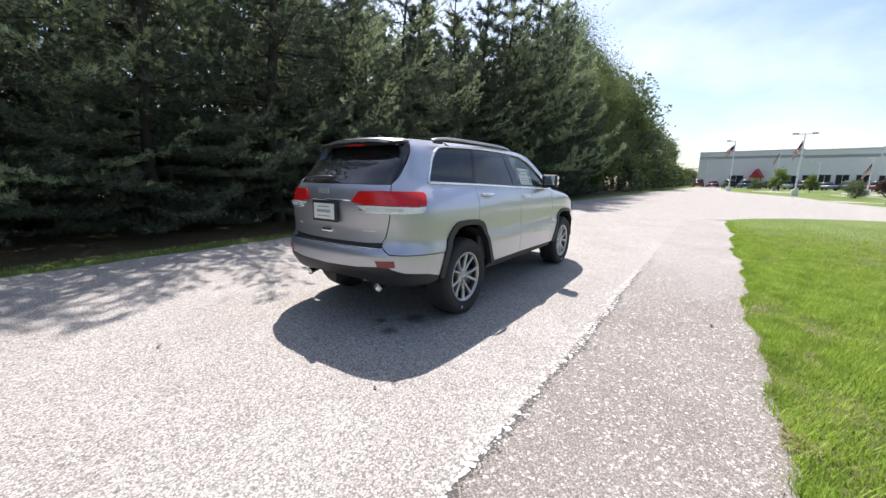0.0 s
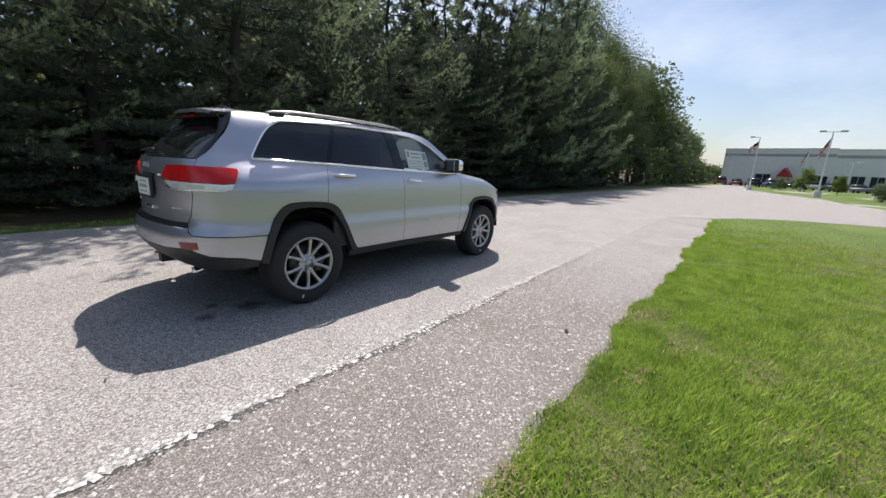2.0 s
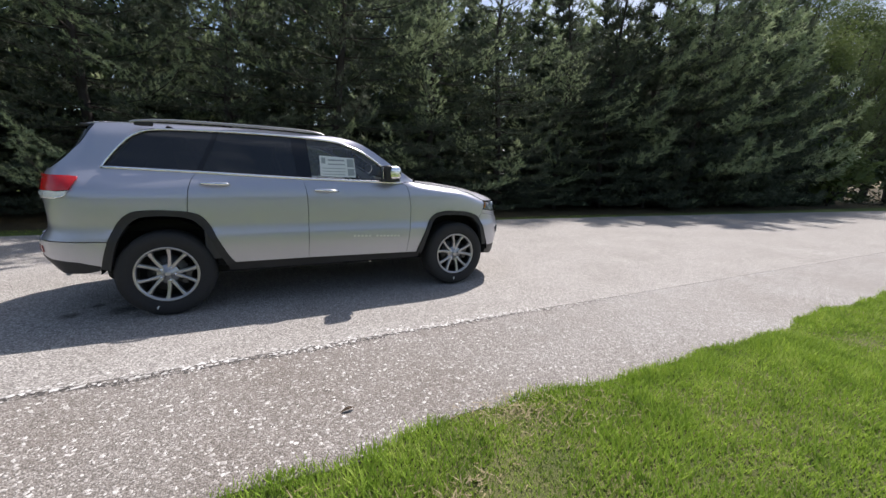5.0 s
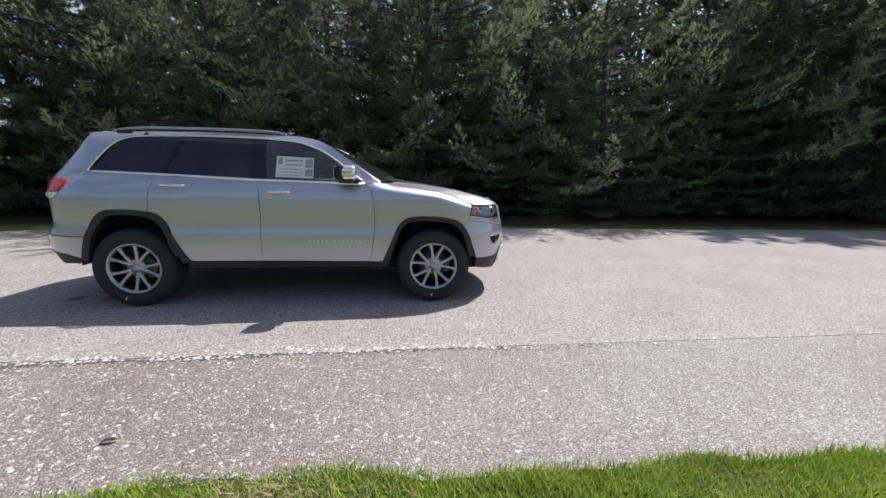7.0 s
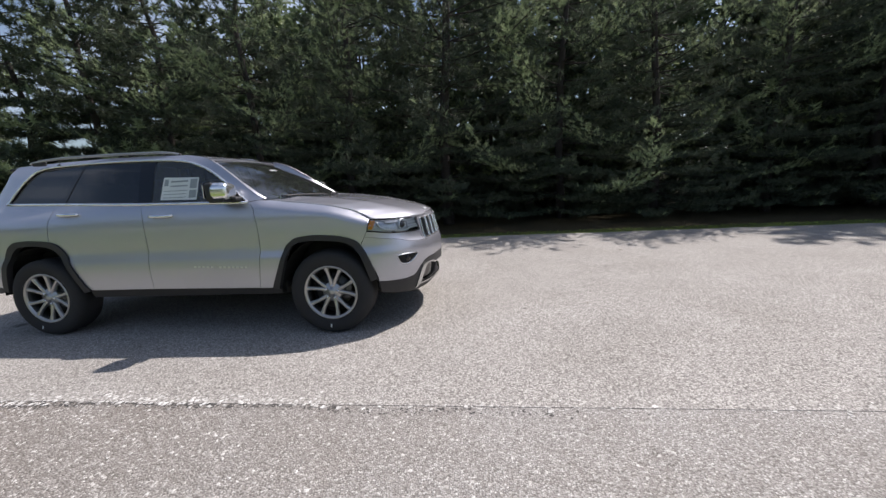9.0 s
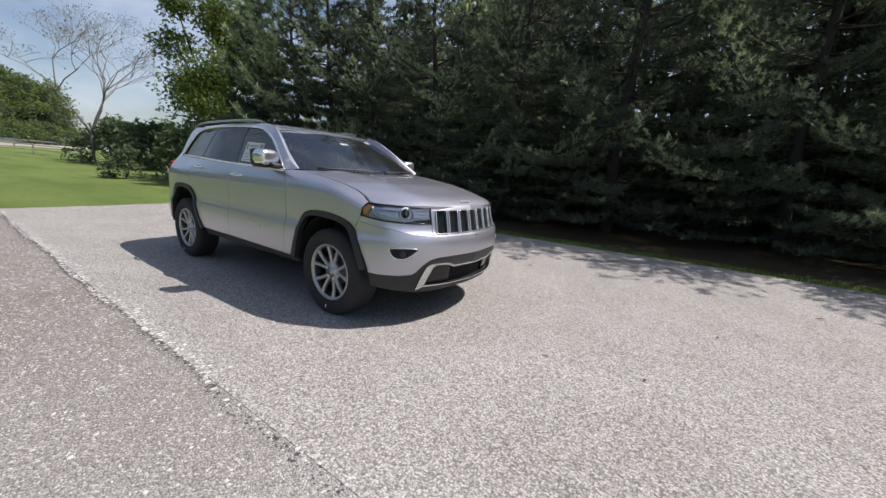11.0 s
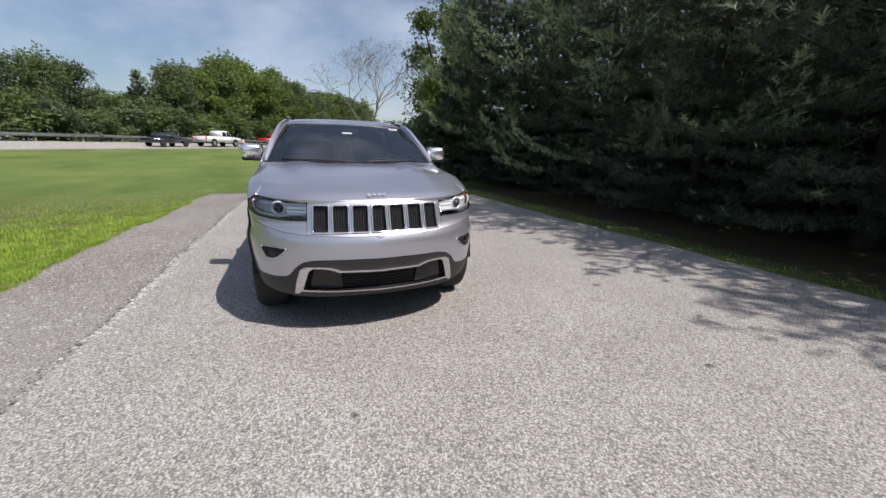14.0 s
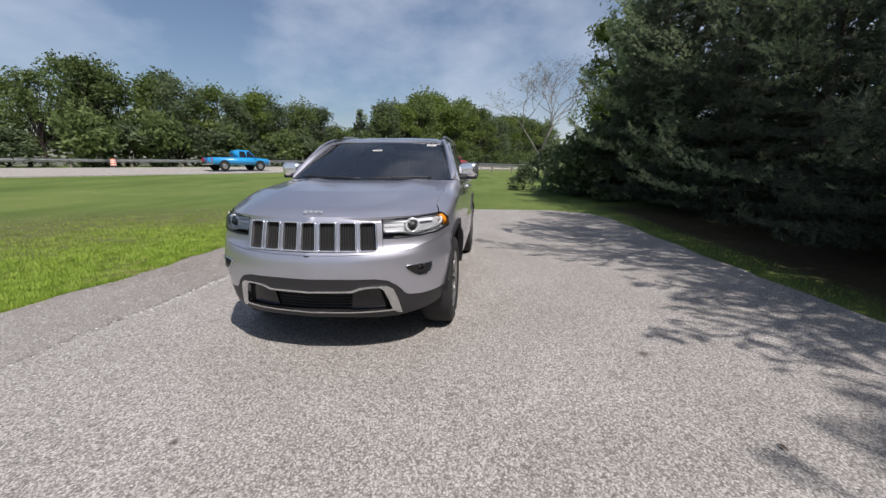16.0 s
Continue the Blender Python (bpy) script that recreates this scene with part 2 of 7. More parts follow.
def mesh_of(bm, name, material, smooth=True):
    me = bpy.data.meshes.new(name)
    bmesh.ops.recalc_face_normals(bm, faces=bm.faces)
    bm.to_mesh(me)
    bm.free()
    me.materials.append(material)
    if smooth:
        me.polygons.foreach_set("use_smooth", [True] * len(me.polygons))
    return me


def part(name, bm, material, parent, label="", smooth=False, at=None):
    """Links a bmesh (or a mesh) as one mesh object under a thing or a part."""
    me = bm if isinstance(bm, bpy.types.Mesh) else mesh_of(bm, name, material, smooth)
    ob = new(name, me)
    ob.parent = parent
    if at is not None:
        ob.matrix_basis = at
    return tagged(ob, label)


def thing(name, label, category, group="", kind="", at=None):
    ob = new(name)
    ob.empty_display_size = 0.2
    if at is not None:
        ob.matrix_basis = at
    return tagged(ob, label, category, group, kind)


def smoothstep(a, b, v):
    v = min(1.0, max(0.0, (v - a) / (b - a)))
    return v * v * (3 - 2 * v)


# ---- ground ----
HW_A, HW_DIR, HW_N = Vector((-12.0, -27.5, 0)), Vector((-0.880, 0.475, 0)), Vector((0.475, 0.880, 0))


def highway_level(u):
    return 0.70 + 0.42 * smoothstep(-5, 55, u)


def ground_z(x, y):
    """The lawn's height: flat round the car, rising to the highway's bank."""
    p = Vector((x, y, 0)) - HW_A
    s, u = p.dot(HW_N), p.dot(HW_DIR)
    rise = 1 - smoothstep(1.0, 20.5, s)
    return -0.006 + (highway_level(u) - 0.03 + 0.05 * min(12, max(0, -s - 0.5))) * rise * (1 - smoothstep(60, 160, -u)) + 0.02 * noise.noise((x * 0.3, y * 0.3, 0)) * smoothstep(5, 9, abs(y + 1))


def build_ground():
    near = np.arange(-62, 62.1, 2.0)
    xs = np.concatenate([[-2500, -1200, -600, -350, -220, -150, -110, -85, -70], near, [70, 85, 110, 150, 220, 350, 600, 1200, 2500]])
    verts = [(x, y, ground_z(x, y)) for x in xs for y in xs]
    n = len(xs)
    faces = [(i * n + j, (i + 1) * n + j, (i + 1) * n + j + 1, i * n + j + 1) for i in range(n - 1) for j in range(n - 1)]
    return tagged(new("ground", mesh_from("ground", verts, faces, M_TURF, True)), "mown green summer lawn reaching to the horizon", "lawn", kind="structure")


ground = build_ground()


def slab(name, outline, top, depth, material):
    """A paved sheet with a real edge, from an outline in plan."""
    bm = bmesh.new()
    face = bm.faces.new([bm.verts.new((x, y, top)) for x, y in outline])
    made = bmesh.ops.extrude_face_region(bm, geom=[face])
    bmesh.ops.translate(bm, verts=[v for v in made["geom"] if isinstance(v, bmesh.types.BMVert)], vec=(0, 0, -depth))
    bmesh.ops.triangulate(bm, faces=bm.faces)
    return new(name, mesh_of(bm, name, material, False))


def wavy(points, amount, step, seed):
    """An outline cut into short pieces that wander a little, as a worn edge does."""
    rnd, out = random.Random(seed), []
    for (x0, y0), (x1, y1) in zip(points, points[1:]):
        n = max(1, int(math.hypot(x1 - x0, y1 - y0) / step))
        for i in range(n):
            f = i / n
            out.append((x0 + (x1 - x0) * f + rnd.uniform(-amount, amount), y0 + (y1 - y0) * f + rnd.uniform(-amount, amount)))
    return out + [points[-1]]


LINE_Y, EDGE_Y, FAR_Y = -2.05, -3.32, 4.6
end_edge = wavy([(-7.75, LINE_Y), (-7.8, -0.5), (-8.0, 1.2), (-8.0, 3.2), (-7.4, 4.2)], 0.05, 0.3, 1)
far_edge = wavy([(-7.4, 4.2), (-6.2, 4.55), (-3, FAR_Y), (0, 4.72), (4, 4.9), (10, 4.8), (20, 4.4), (50, 2.9)], 0.04, 0.4, 2)
mouth = [(11.2, LINE_Y), (10.0, LINE_Y), (4, LINE_Y), (-4, LINE_Y)]
road = slab("road", end_edge[:-1] + far_edge + [(82, 1.0), (112, 0.2), (112, -3.0), (80, -3.6), (58, -4.6), (50, -6.6), (41, -9.2), (33, -9.6), (27.5, -11.0), (24.5, -20), (24, -90),
            (16, -90), (16, -22), (15.9, -9.3), (15.5, -7.0), (14.6, -5.2), (13.3, -3.9), (12.2, -3.3), (11.8, -2.7)] + mouth, 0.0, 0.08, M_ROAD)
tagged(road, "pale worn chip-seal road surface in bright sun", "road", kind="structure")


def ragged(x):
    """How far the lawn's edge wanders from its line."""
    return 0.045 * np.sin(x * 1.3 + 1.0) + 0.035 * np.sin(x * 3.1) + 0.022 * np.sin(x * 7.7 + 1) + np.interp(x, (-7.75, -4, 0), (0.16, 0.08, 0.0))


shoulder_edge = [(x, y + float(ragged(x)) * (1 if x < 11.5 else 0)) for x, y in wavy([(12.0, -3.25), (8, EDGE_Y), (0, EDGE_Y - 0.02), (-7.75, EDGE_Y)], 0.03, 0.12, 5)]
shoulder = slab("shoulder", [(-7.75, LINE_Y), (-4, LINE_Y), (4, LINE_Y), (10.0, LINE_Y), (11.2, LINE_Y), (11.7, -2.6)] + shoulder_edge, -0.003, 0.07, M_SHOULDER)
tagged(shoulder, "brown-grey old asphalt shoulder with white stone chips", "road shoulder", kind="structure")


def strip(name, a, d, n, u0, u1, s0, s1, lift, material, step=6.0):
    """A road laid along a line over the bank."""
    us = np.arange(u0, u1 + 0.1, step)
    verts = []
    for u in us:
        for s in (s0, s1):
            p = a + d * float(u) + n * s
            verts.append((p.x, p.y, highway_level(float(u)) + lift - 0.055 * min(0, s)))
    verts += [(x, y, z - 0.3) for x, y, z in verts]
    k = len(us) * 2
    faces = []
    for i in range(len(us) - 1):
        q = i * 2
        faces += [(q, q + 1, q + 3, q + 2), (q, q + 2, q + k + 2, q + k), (q + 1, q + k + 1, q + k + 3, q + 3)]
    return new(name, mesh_from(name, verts, faces, material))


tagged(strip("highway", HW_A, HW_DIR, HW_N, -90, 150, 0.0, -8.2, 0.04, M_HIGHWAY), "pale concrete highway along the raised bank", "road", kind="structure")


def build_blades():
    """Grass blades on the lawn beside the shoulder and along the far road edge."""
    rng = np.random.default_rng(7)
    spots = []
    for x0, x1, y0, y1, n, h in ((-8.6, 14.5, -11.0, EDGE_Y + 0.01, 270000, 0.051), (-8, 16, 4.75, 5.35, 7000, 0.045),
                                 (-16.0, -8.2, -9.5, 7.0, 9000, 0.030)):
        x, y = rng.uniform(x0, x1, n), rng.uniform(y0, y1, n)
        if n > 200000:
            x, y = rng.normal(1.6, 3.9, n).clip(x0, x1), y1 - np.minimum(rng.exponential(2.0, n), 9.0)
            y += ragged(x)
        elif x0 < -9:
            x = -8.2 - np.minimum(rng.exponential(2.6, n), 9.0)
        spots.append(np.stack([x, y, rng.normal(h * 0.85, h * 0.28, n).clip(0.015, 0.14)], 1))
    # ragged tufts that lean over the shoulder's edge
    n = 14000
    x = rng.uniform(-8.5, 11.5, n)
    wob = ragged(x) + 0.02 * np.sin(x * 17.3)
    spots.append(np.stack([x, EDGE_Y + wob + rng.triangular(-0.14, -0.08, 0.05, n), rng.uniform(0.02, 0.05, n)], 1))
    s = np.concatenate(spots)
    inside = (s[:, 0] > 11.5) & (np.hypot(s[:, 0] - 11.4, s[:, 1] + 8.0) > 4.4) & (s[:, 1] > -8)
    inside |= rng.random(len(s)) > np.interp(s[:, 0], (-7.5, -2.5), (0.12, 1.0))
    # uneven turf: thin places and lusher clumps
    lush = np.array([noise.noise((p[0] * 1.1, p[1] * 1.1, 3.0)) + 0.5 * noise.noise((p[0] * 3.3, p[1] * 3.3, 9.0)) for p in s])
    inside |= (lush < -0.40) & (rng.random(len(s)) < np.clip((-lush - 0.35) * 2.0, 0, 0.4))
    s[:, 2] *= np.clip(1.0 + 0.55 * lush, 0.6, 1.5)
    s = s[~inside & ~((s[:, 0] > 15.4) & (s[:, 1] < -3))]
    n = len(s)
    a, lean, w = rng.uniform(0, 2 * np.pi, n), rng.uniform(0.15, 1.15, n), rng.uniform(0.0028, 0.0062, n)
    base = np.stack([s[:, 0], s[:, 1], np.full(n, -0.02)], 1)
    side = np.stack([-np.sin(a), np.cos(a), np.zeros(n)], 1) * w[:, None]
    tip = base + np.stack([np.cos(a) * lean * s[:, 2], np.sin(a) * lean * s[:, 2], s[:, 2] + 0.005], 1)
    return np.stack([base - side, base + side, tip], 1)


def build_straw():
    """Dead blades in a few worn places near the shoulder."""
    rng = np.random.default_rng(17)
    rows = []
    for x, y, r, n in ((0.59, -3.36, 0.20, 170), (0.95, -3.53, 0.22, 130), (-0.02, -3.76, 0.14, 90), (-0.14, -4.29, 0.14, 90), (-0.65, -3.60, 0.12, 70), (-2.05, -3.36, 0.10, 100)):
        p = rng.normal(0, r * 0.6, (n, 2)) * np.array([1.5, 0.8]) + np.array([x, y])
        p[:, 1] = np.minimum(p[:, 1], EDGE_Y + 0.03 + ragged(p[:, 0]))
        rows.append(p)
    p = np.concatenate(rows)
    n = len(p)
    a, l, w = rng.uniform(0, 2 * np.pi, n), rng.uniform(0.03, 0.075, n), rng.uniform(0.002, 0.004, n)
    base = np.stack([p[:, 0], p[:, 1], rng.uniform(0.0, 0.03, n)], 1)
    side = np.stack([-np.sin(a), np.cos(a), np.zeros(n)], 1) * w[:, None]
    tip = base + np.stack([np.cos(a) * l, np.sin(a) * l, rng.uniform(0.0, 0.03, n)], 1)
    return np.stack([base - side, base + side, tip], 1)


M_STRAW = leafy("dead_grass", [(0.0, (0.22, 0.165, 0.09)), (0.5, (0.34, 0.27, 0.155)), (1.0, (0.47, 0.40, 0.25))], 0.25)
tagged(new("dry_grass", tri_mesh("dry_grass", build_straw(), M_STRAW)), "dead straw-coloured grass in worn patches of the lawn", "grass", kind="stuff")
grass = tagged(new("grass", tri_mesh("grass", build_blades(), M_BLADE)), "short bright green mown grass blades on the lawn", "grass", kind="stuff")

# ---- trees ----
def limb(verts, faces, path, radii, sides=6):
    """Adds a tapered tube along a path."""
    start = len(verts)
    for n, (p, r) in enumerate(zip(path, radii)):
        ahead = (path[min(n + 1, len(path) - 1)] - path[max(n - 1, 0)]).normalized()
        u = ahead.orthogonal().normalized()
        v = ahead.cross(u)
        for k in range(sides):
            a = 2 * math.pi * k / sides
            verts.append(p + (u * math.cos(a) + v * math.sin(a)) * r)
    for n in range(len(path) - 1):
        for k in range(sides):
            i, j = start + n * sides + k, start + n * sides + (k + 1) % sides
            faces.append((i, j, j + sides, i + sides))


def tufts(rng, at, way, length, needles, width, spread=0.75):
    """Bursts of needles: at and way are rows of places and directions."""
    n = len(at)
    d = way[:, None] + rng.normal(0, spread, (n, needles, 3))
    d /= np.linalg.norm(d, axis=2, keepdims=True)
    l = rng.uniform(0.65, 1.15, (n, needles, 1)) * length
    o = np.cross(d, rng.normal(0, 1, (n, needles, 3)))
    o /= np.linalg.norm(o, axis=2, keepdims=True) + 1e-9
    a = at[:, None] + rng.normal(0, length * 0.15, (n, needles, 3))
    return np.stack([a - o * width, a + o * width, a + d * l], 2).reshape(-1, 3)


def puffs(rng, at, way, size, needles, width):
    """Soft brushes of needles: at and way are rows of places and directions; each brush opens forwards and upwards."""
    n = len(at)
    d = rng.normal(0, 1, (n, needles, 3))
    d /= np.linalg.norm(d, axis=2, keepdims=True)
    d = d * 0.95 + way[:, None] * 0.85
    d /= np.linalg.norm(d, axis=2, keepdims=True)
    l = rng.uniform(0.7, 1.15, (n, needles, 1)) * size[:, None, None]
    o = np.cross(d, rng.normal(0, 1, (n, needles, 3)))
    o /= np.linalg.norm(o, axis=2, keepdims=True) + 1e-9
    a = at[:, None] - way[:, None] * (size[:, None, None] * rng.uniform(-0.3, 0.9, (n, needles, 1)))
    return np.stack([a - o * width, a + o * width, a + d * l], 2).reshape(-1, 3)


def pine_meshes(seed, height, radius, needles, size, width, whorl, gap, front=1.0, coarse=1.0, shoot=0.17, high=(99.0, 1.0)):
    """A white pine: whorls of flat boughs with side branches, each carrying upturned brushes of needles, and dark room between the layers.
    front: how much thinner the boughs of its far side are; coarse: how much larger their brushes are; shoot: how far apart brushes stand on a twig;
    high: from which height the brushes are fewer and larger, and by how much."""
    rng, rnd = np.random.default_rng(seed), random.Random(seed)
    wood_v, wood_f = [], []
    bend = [Vector((rnd.uniform(-0.10, 0.10) * i, rnd.uniform(-0.10, 0.10) * i, height * i / 5)) for i in range(6)]
    limb(wood_v, wood_f, bend, [0.15 * (1 - i / 5.6) for i in range(6)], 8)
    at, way, big, young_lit = [], [], [], []
    z = 0.35
    while z < height * 0.98:
        f = z / height
        reach = radius * (1 - f ** 1.35) * (0.76 + 0.24 * min(1, f * 8)) + 0.15
        a0 = rnd.uniform(0, 2 * math.pi)
        count = 6 if z < 7 else 5
        for b in range(count):
            a = a0 + 2 * math.pi * (b + rnd.uniform(-0.3, 0.3)) / count
            out = Vector((math.cos(a), math.sin(a), 0))
            back = out.y > 0.45
            plume = z > 1.1 and rnd.random() < 0.25
            l = reach * (rnd.uniform(1.05, 1.27) if plume else rnd.uniform(0.55, 0.95))
            zz = z + rnd.uniform(-0.2, 0.2) * whorl
            k = min(4, int(max(0, zz) / height * 5))
            root = bend[k].lerp(bend[k + 1], max(0, zz) / height * 5 - k)
            droop = -0.16 + 0.42 * f + rnd.uniform(-0.07, 0.07)
            knots = (0, 0.3, 0.6, 0.85, 1.0)
            path = [root + out * l * t + Vector((0, 0, max(-root.z + 0.22, l * (droop * t + (0.30 if plume else 0.16) * t ** 4)))) for t in knots]
            limb(wood_v, wood_f, path, [0.026 * (1 - f) + 0.010, 0.020, 0.014, 0.009, 0.004], 4)
            across = Vector((-out.y, out.x, 0))
            t = (0.12 if zz < 4.5 else 0.26) if l > 1.2 else 0.1
            side = 1
            up = high[1] if zz > high[0] else 1.0
            step = gap * (front if back else 1.0) * up * (1.0 if zz < 7.5 else 1.3)
            while t < 1.0:
                q = sum(t > g for g in knots[1:-1])
                p = path[q].lerp(path[q + 1], (t - knots[q]) / (knots[q + 1] - knots[q]))
                twig = (0.16 + (0.62 if plume else 0.46) * math.sin(math.pi * min(1, 0.25 + 0.75 * t) ** 1.3)) * min(1.0, l * 0.55) * rnd.uniform(0.65, 1.25)
                d = (out * 0.75 + across * side * rnd.uniform(0.6, 1.0)).normalized()
                m = 0.0
                while m <= twig:
                    o = p + d * m + Vector((rnd.uniform(-0.05, 0.05), rnd.uniform(-0.05, 0.05), 0.20 * m * m + rnd.uniform(-0.04, 0.06)))
                    if o.z > 0.12:
                        at.append(o)
                        way.append((d * 0.6 + out * 0.25 + Vector((0, 0, 0.55))).normalized())
                        last = m + shoot > twig
                        big.append(size * (rnd.uniform(0.95, 1.25) if last else rnd.uniform(0.7, 1.0)) * (coarse if back else 1.0) * up)
                        # brushes towards a plume's end turn pale, as new growth and painted sun
                        young_lit.append(rnd.random() < ((0.95 if last else 0.75) * min(1.0, max(0.0, t * 2.6 - 0.75)) if plume else (0.05 if last else 0.0)))
                    m += shoot * up
                side = -side
                t += step / l * 0.5
            o = path[-1]
            for m in range(3):
                at.append(o + Vector((rnd.uniform(-0.08, 0.08), rnd.uniform(-0.08, 0.08), 0.05 * m)))
                way.append((out * 0.6 + Vector((0, 0, 0.8))).normalized())
                big.append(size * 1.15)
                young_lit.append(plume)
        z += rnd.uniform(0.85, 1.15) * whorl * (0.72 if z < 2.2 else 1.0 if z < 6.0 else 1.2)
    at, way = np.array(at, float), np.array(way, float)
    big = np.array(big)
    crown = tri_mesh("crown", puffs(rng, at, way, big, needles, (width * big / size)[:, None, None]), M_NEEDLE)
    crown.materials.append(M_NEEDLE_TIP)
    crown.polygons.foreach_set("material_index", np.repeat(np.array(young_lit, np.int32), needles))
    return mesh_from("trunk", wood_v, wood_f, M_BARK, True), crown


def leaf_meshes(seed, height, radius, leaves, size, material, bark, stem=0.22):
    """A broad-leaved tree: forked limbs and a crown of leaf sprays gathered into uneven lobes."""
    rng, rnd = np.random.default_rng(seed), random.Random(seed)
    wood_v, wood_f = [], []
    fork = height * stem
    top = Vector((rnd.uniform(-0.3, 0.3), rnd.uniform(-0.3, 0.3), fork))
    limb(wood_v, wood_f, [Vector((0, 0, -0.1)), top * 0.5, top], [height * 0.022, height * 0.018, height * 0.015], 8)
    lobes = []
    for n in range(rnd.randint(17, 22)):
        a, e = rnd.uniform(0, 2 * math.pi), rnd.random() ** 0.8
        rr = radius * (0.75 - 0.45 * (e - 0.35) ** 2 - 0.25 * e) * rnd.uniform(0.45, 1.1)
        tip = Vector((math.cos(a) * rr, math.sin(a) * rr, fork * 0.8 + (height * 0.93 - fork * 0.8) * e))
        mid = top.lerp(tip, 0.5) + Vector((rnd.uniform(-0.4, 0.4), rnd.uniform(-0.4, 0.4), -0.3))
        limb(wood_v, wood_f, [top, mid, tip], [height * 0.010, height * 0.006, height * 0.0025], 5)
        lobes.append((tip, radius * rnd.uniform(0.24, 0.46)))
    each = leaves // len(lobes)
    tri = []
    for tip, r in lobes:
        d = rng.normal(0, 1, (each, 3))
        d /= np.linalg.norm(d, axis=1, keepdims=True)
        lump = 1 + 0.25 * np.sin(d[:, 0] * 5 + seed) * np.sin(d[:, 1] * 4 + tip.z) + 0.2 * np.sin(d[:, 2] * 7)
        p = np.array(tip)[None] + d * (r * lump * rng.uniform(0.25, 1.06, each) ** 0.7)[:, None] * np.array([1, 1, 0.8])
        o = rng.normal(0, 1, (each, 3))
        o[:, 2] *= 0.6
        o /= np.linalg.norm(o, axis=1, keepdims=True)
        q = np.cross(o, rng.normal(0, 1, (each, 3)))
        q /= np.linalg.norm(q, axis=1, keepdims=True)
        s = rng.uniform(0.6, 1.3, (each, 1)) * size
        tri.append(np.stack([p - o * s, p + o * s * 0.9 + q * s * 0.25, p + q * s * 1.1], 1).reshape(-1, 3))
    tri = np.concatenate(tri)
    tri[:, 2] = np.maximum(tri[:, 2], 0.1)
    return mesh_from("trunk", wood_v, wood_f, bark, True), tri_mesh("crown", tri, material)


def plant(name, meshes, label, category, at, group=""):
    t = thing(name, label, category, group, at=at)
    part("trunk", meshes[0], None, t)
    part("crown", meshes[1], None, t)
    return t


PINES = [pine_meshes(11 + n, h, r, 24, 0.090, 0.0064, 0.56, 0.175, 2.1, 1.7, 0.115, (5.6, 1.4)) for n, (h, r) in enumerate(((11.5, 3.6), (12.2, 3.8), (11.0, 3.5)))]
MID_PINES = [pine_meshes(21 + n, h, r, 18, 0.19, 0.016, 0.62, 0.30, 1.7, 1.8) for n, (h, r) in enumerate(((11.5, 3.6), (12.2, 3.8)))]
BACK_PINES = [pine_meshes(31 + n, h, r, 10, 0.50, 0.082, 0.85, 0.75) for n, (h, r) in enumerate(((16.0, 3.8), (17.5, 4.0)))]
rnd = random.Random(5)
for n in range(14):
    x = -13.2 + 3.05 * n + rnd.uniform(-0.35, 0.35)
    s = rnd.uniform(0.95, 1.04) * float(np.interp(x, (-1, 1.5, 4, 6, 8, 14, 18), (0.96, 1.14, 1.14, 0.94, 0.86, 0.96, 1.2)))
    plant("pine_tree", PINES[n % 3] if -8.5 < x < 12 else MID_PINES[n % 2], "dense dark green white pine with boughs reaching the ground", "pine tree",
          pose(x, 8.1 + rnd.uniform(-0.35, 0.35), 0, 0, 0, rnd.uniform(-22, 22)) @ Matrix.Diagonal((s * rnd.choice((-1, 1)), s, s, 1)), "pines along the road")
for n in range(17):
    s = rnd.uniform(0.58, 0.66) * (1.0 if n < 9 else 1.1)
    plant("pine_tree", BACK_PINES[n % 2], "tall dark white pine behind the roadside row", "pine tree",
          pose(-11.5 + 2.9 * n + rnd.uniform(-0.5, 0.5), 11.6 + rnd.uniform(-0.6, 0.6), 0, 0, 0, rnd.uniform(0, 360)) @ Matrix.Diagonal((s, s, s, 1)), "pines behind the row")

# ---- the car ----
def paint(name, colour):
    m, nt, b = nodes_of(name)
    where = coords(nt, False)
    flake = ramp_node(nt, [(0.35, tuple(c * 0.9 for c in colour)), (0.65, tuple(min(1, c * 1.08) for c in colour))])
    nt.links.new(noise_node(nt, where, 900, 2), flake.inputs[0])
    nt.links.new(flake.outputs[0], b.inputs["Base Color"])
    b.inputs["Metallic"].default_value = 0.80
    dust = nt.nodes.new("ShaderNodeMapRange")
    dust.inputs["To Min"].default_value, dust.inputs["To Max"].default_value = 0.37, 0.45
    nt.links.new(noise_node(nt, where, 3.0, 5), dust.inputs[0])
    nt.links.new(dust.outputs[0], b.inputs["Roughness"])
    b.inputs["Coat Weight"].default_value, b.inputs["Coat Roughness"].default_value = 1.0, 0.05
    bump_node(nt, noise_node(nt, where, 14, 2), 0.03, 0.01, b)
    return m


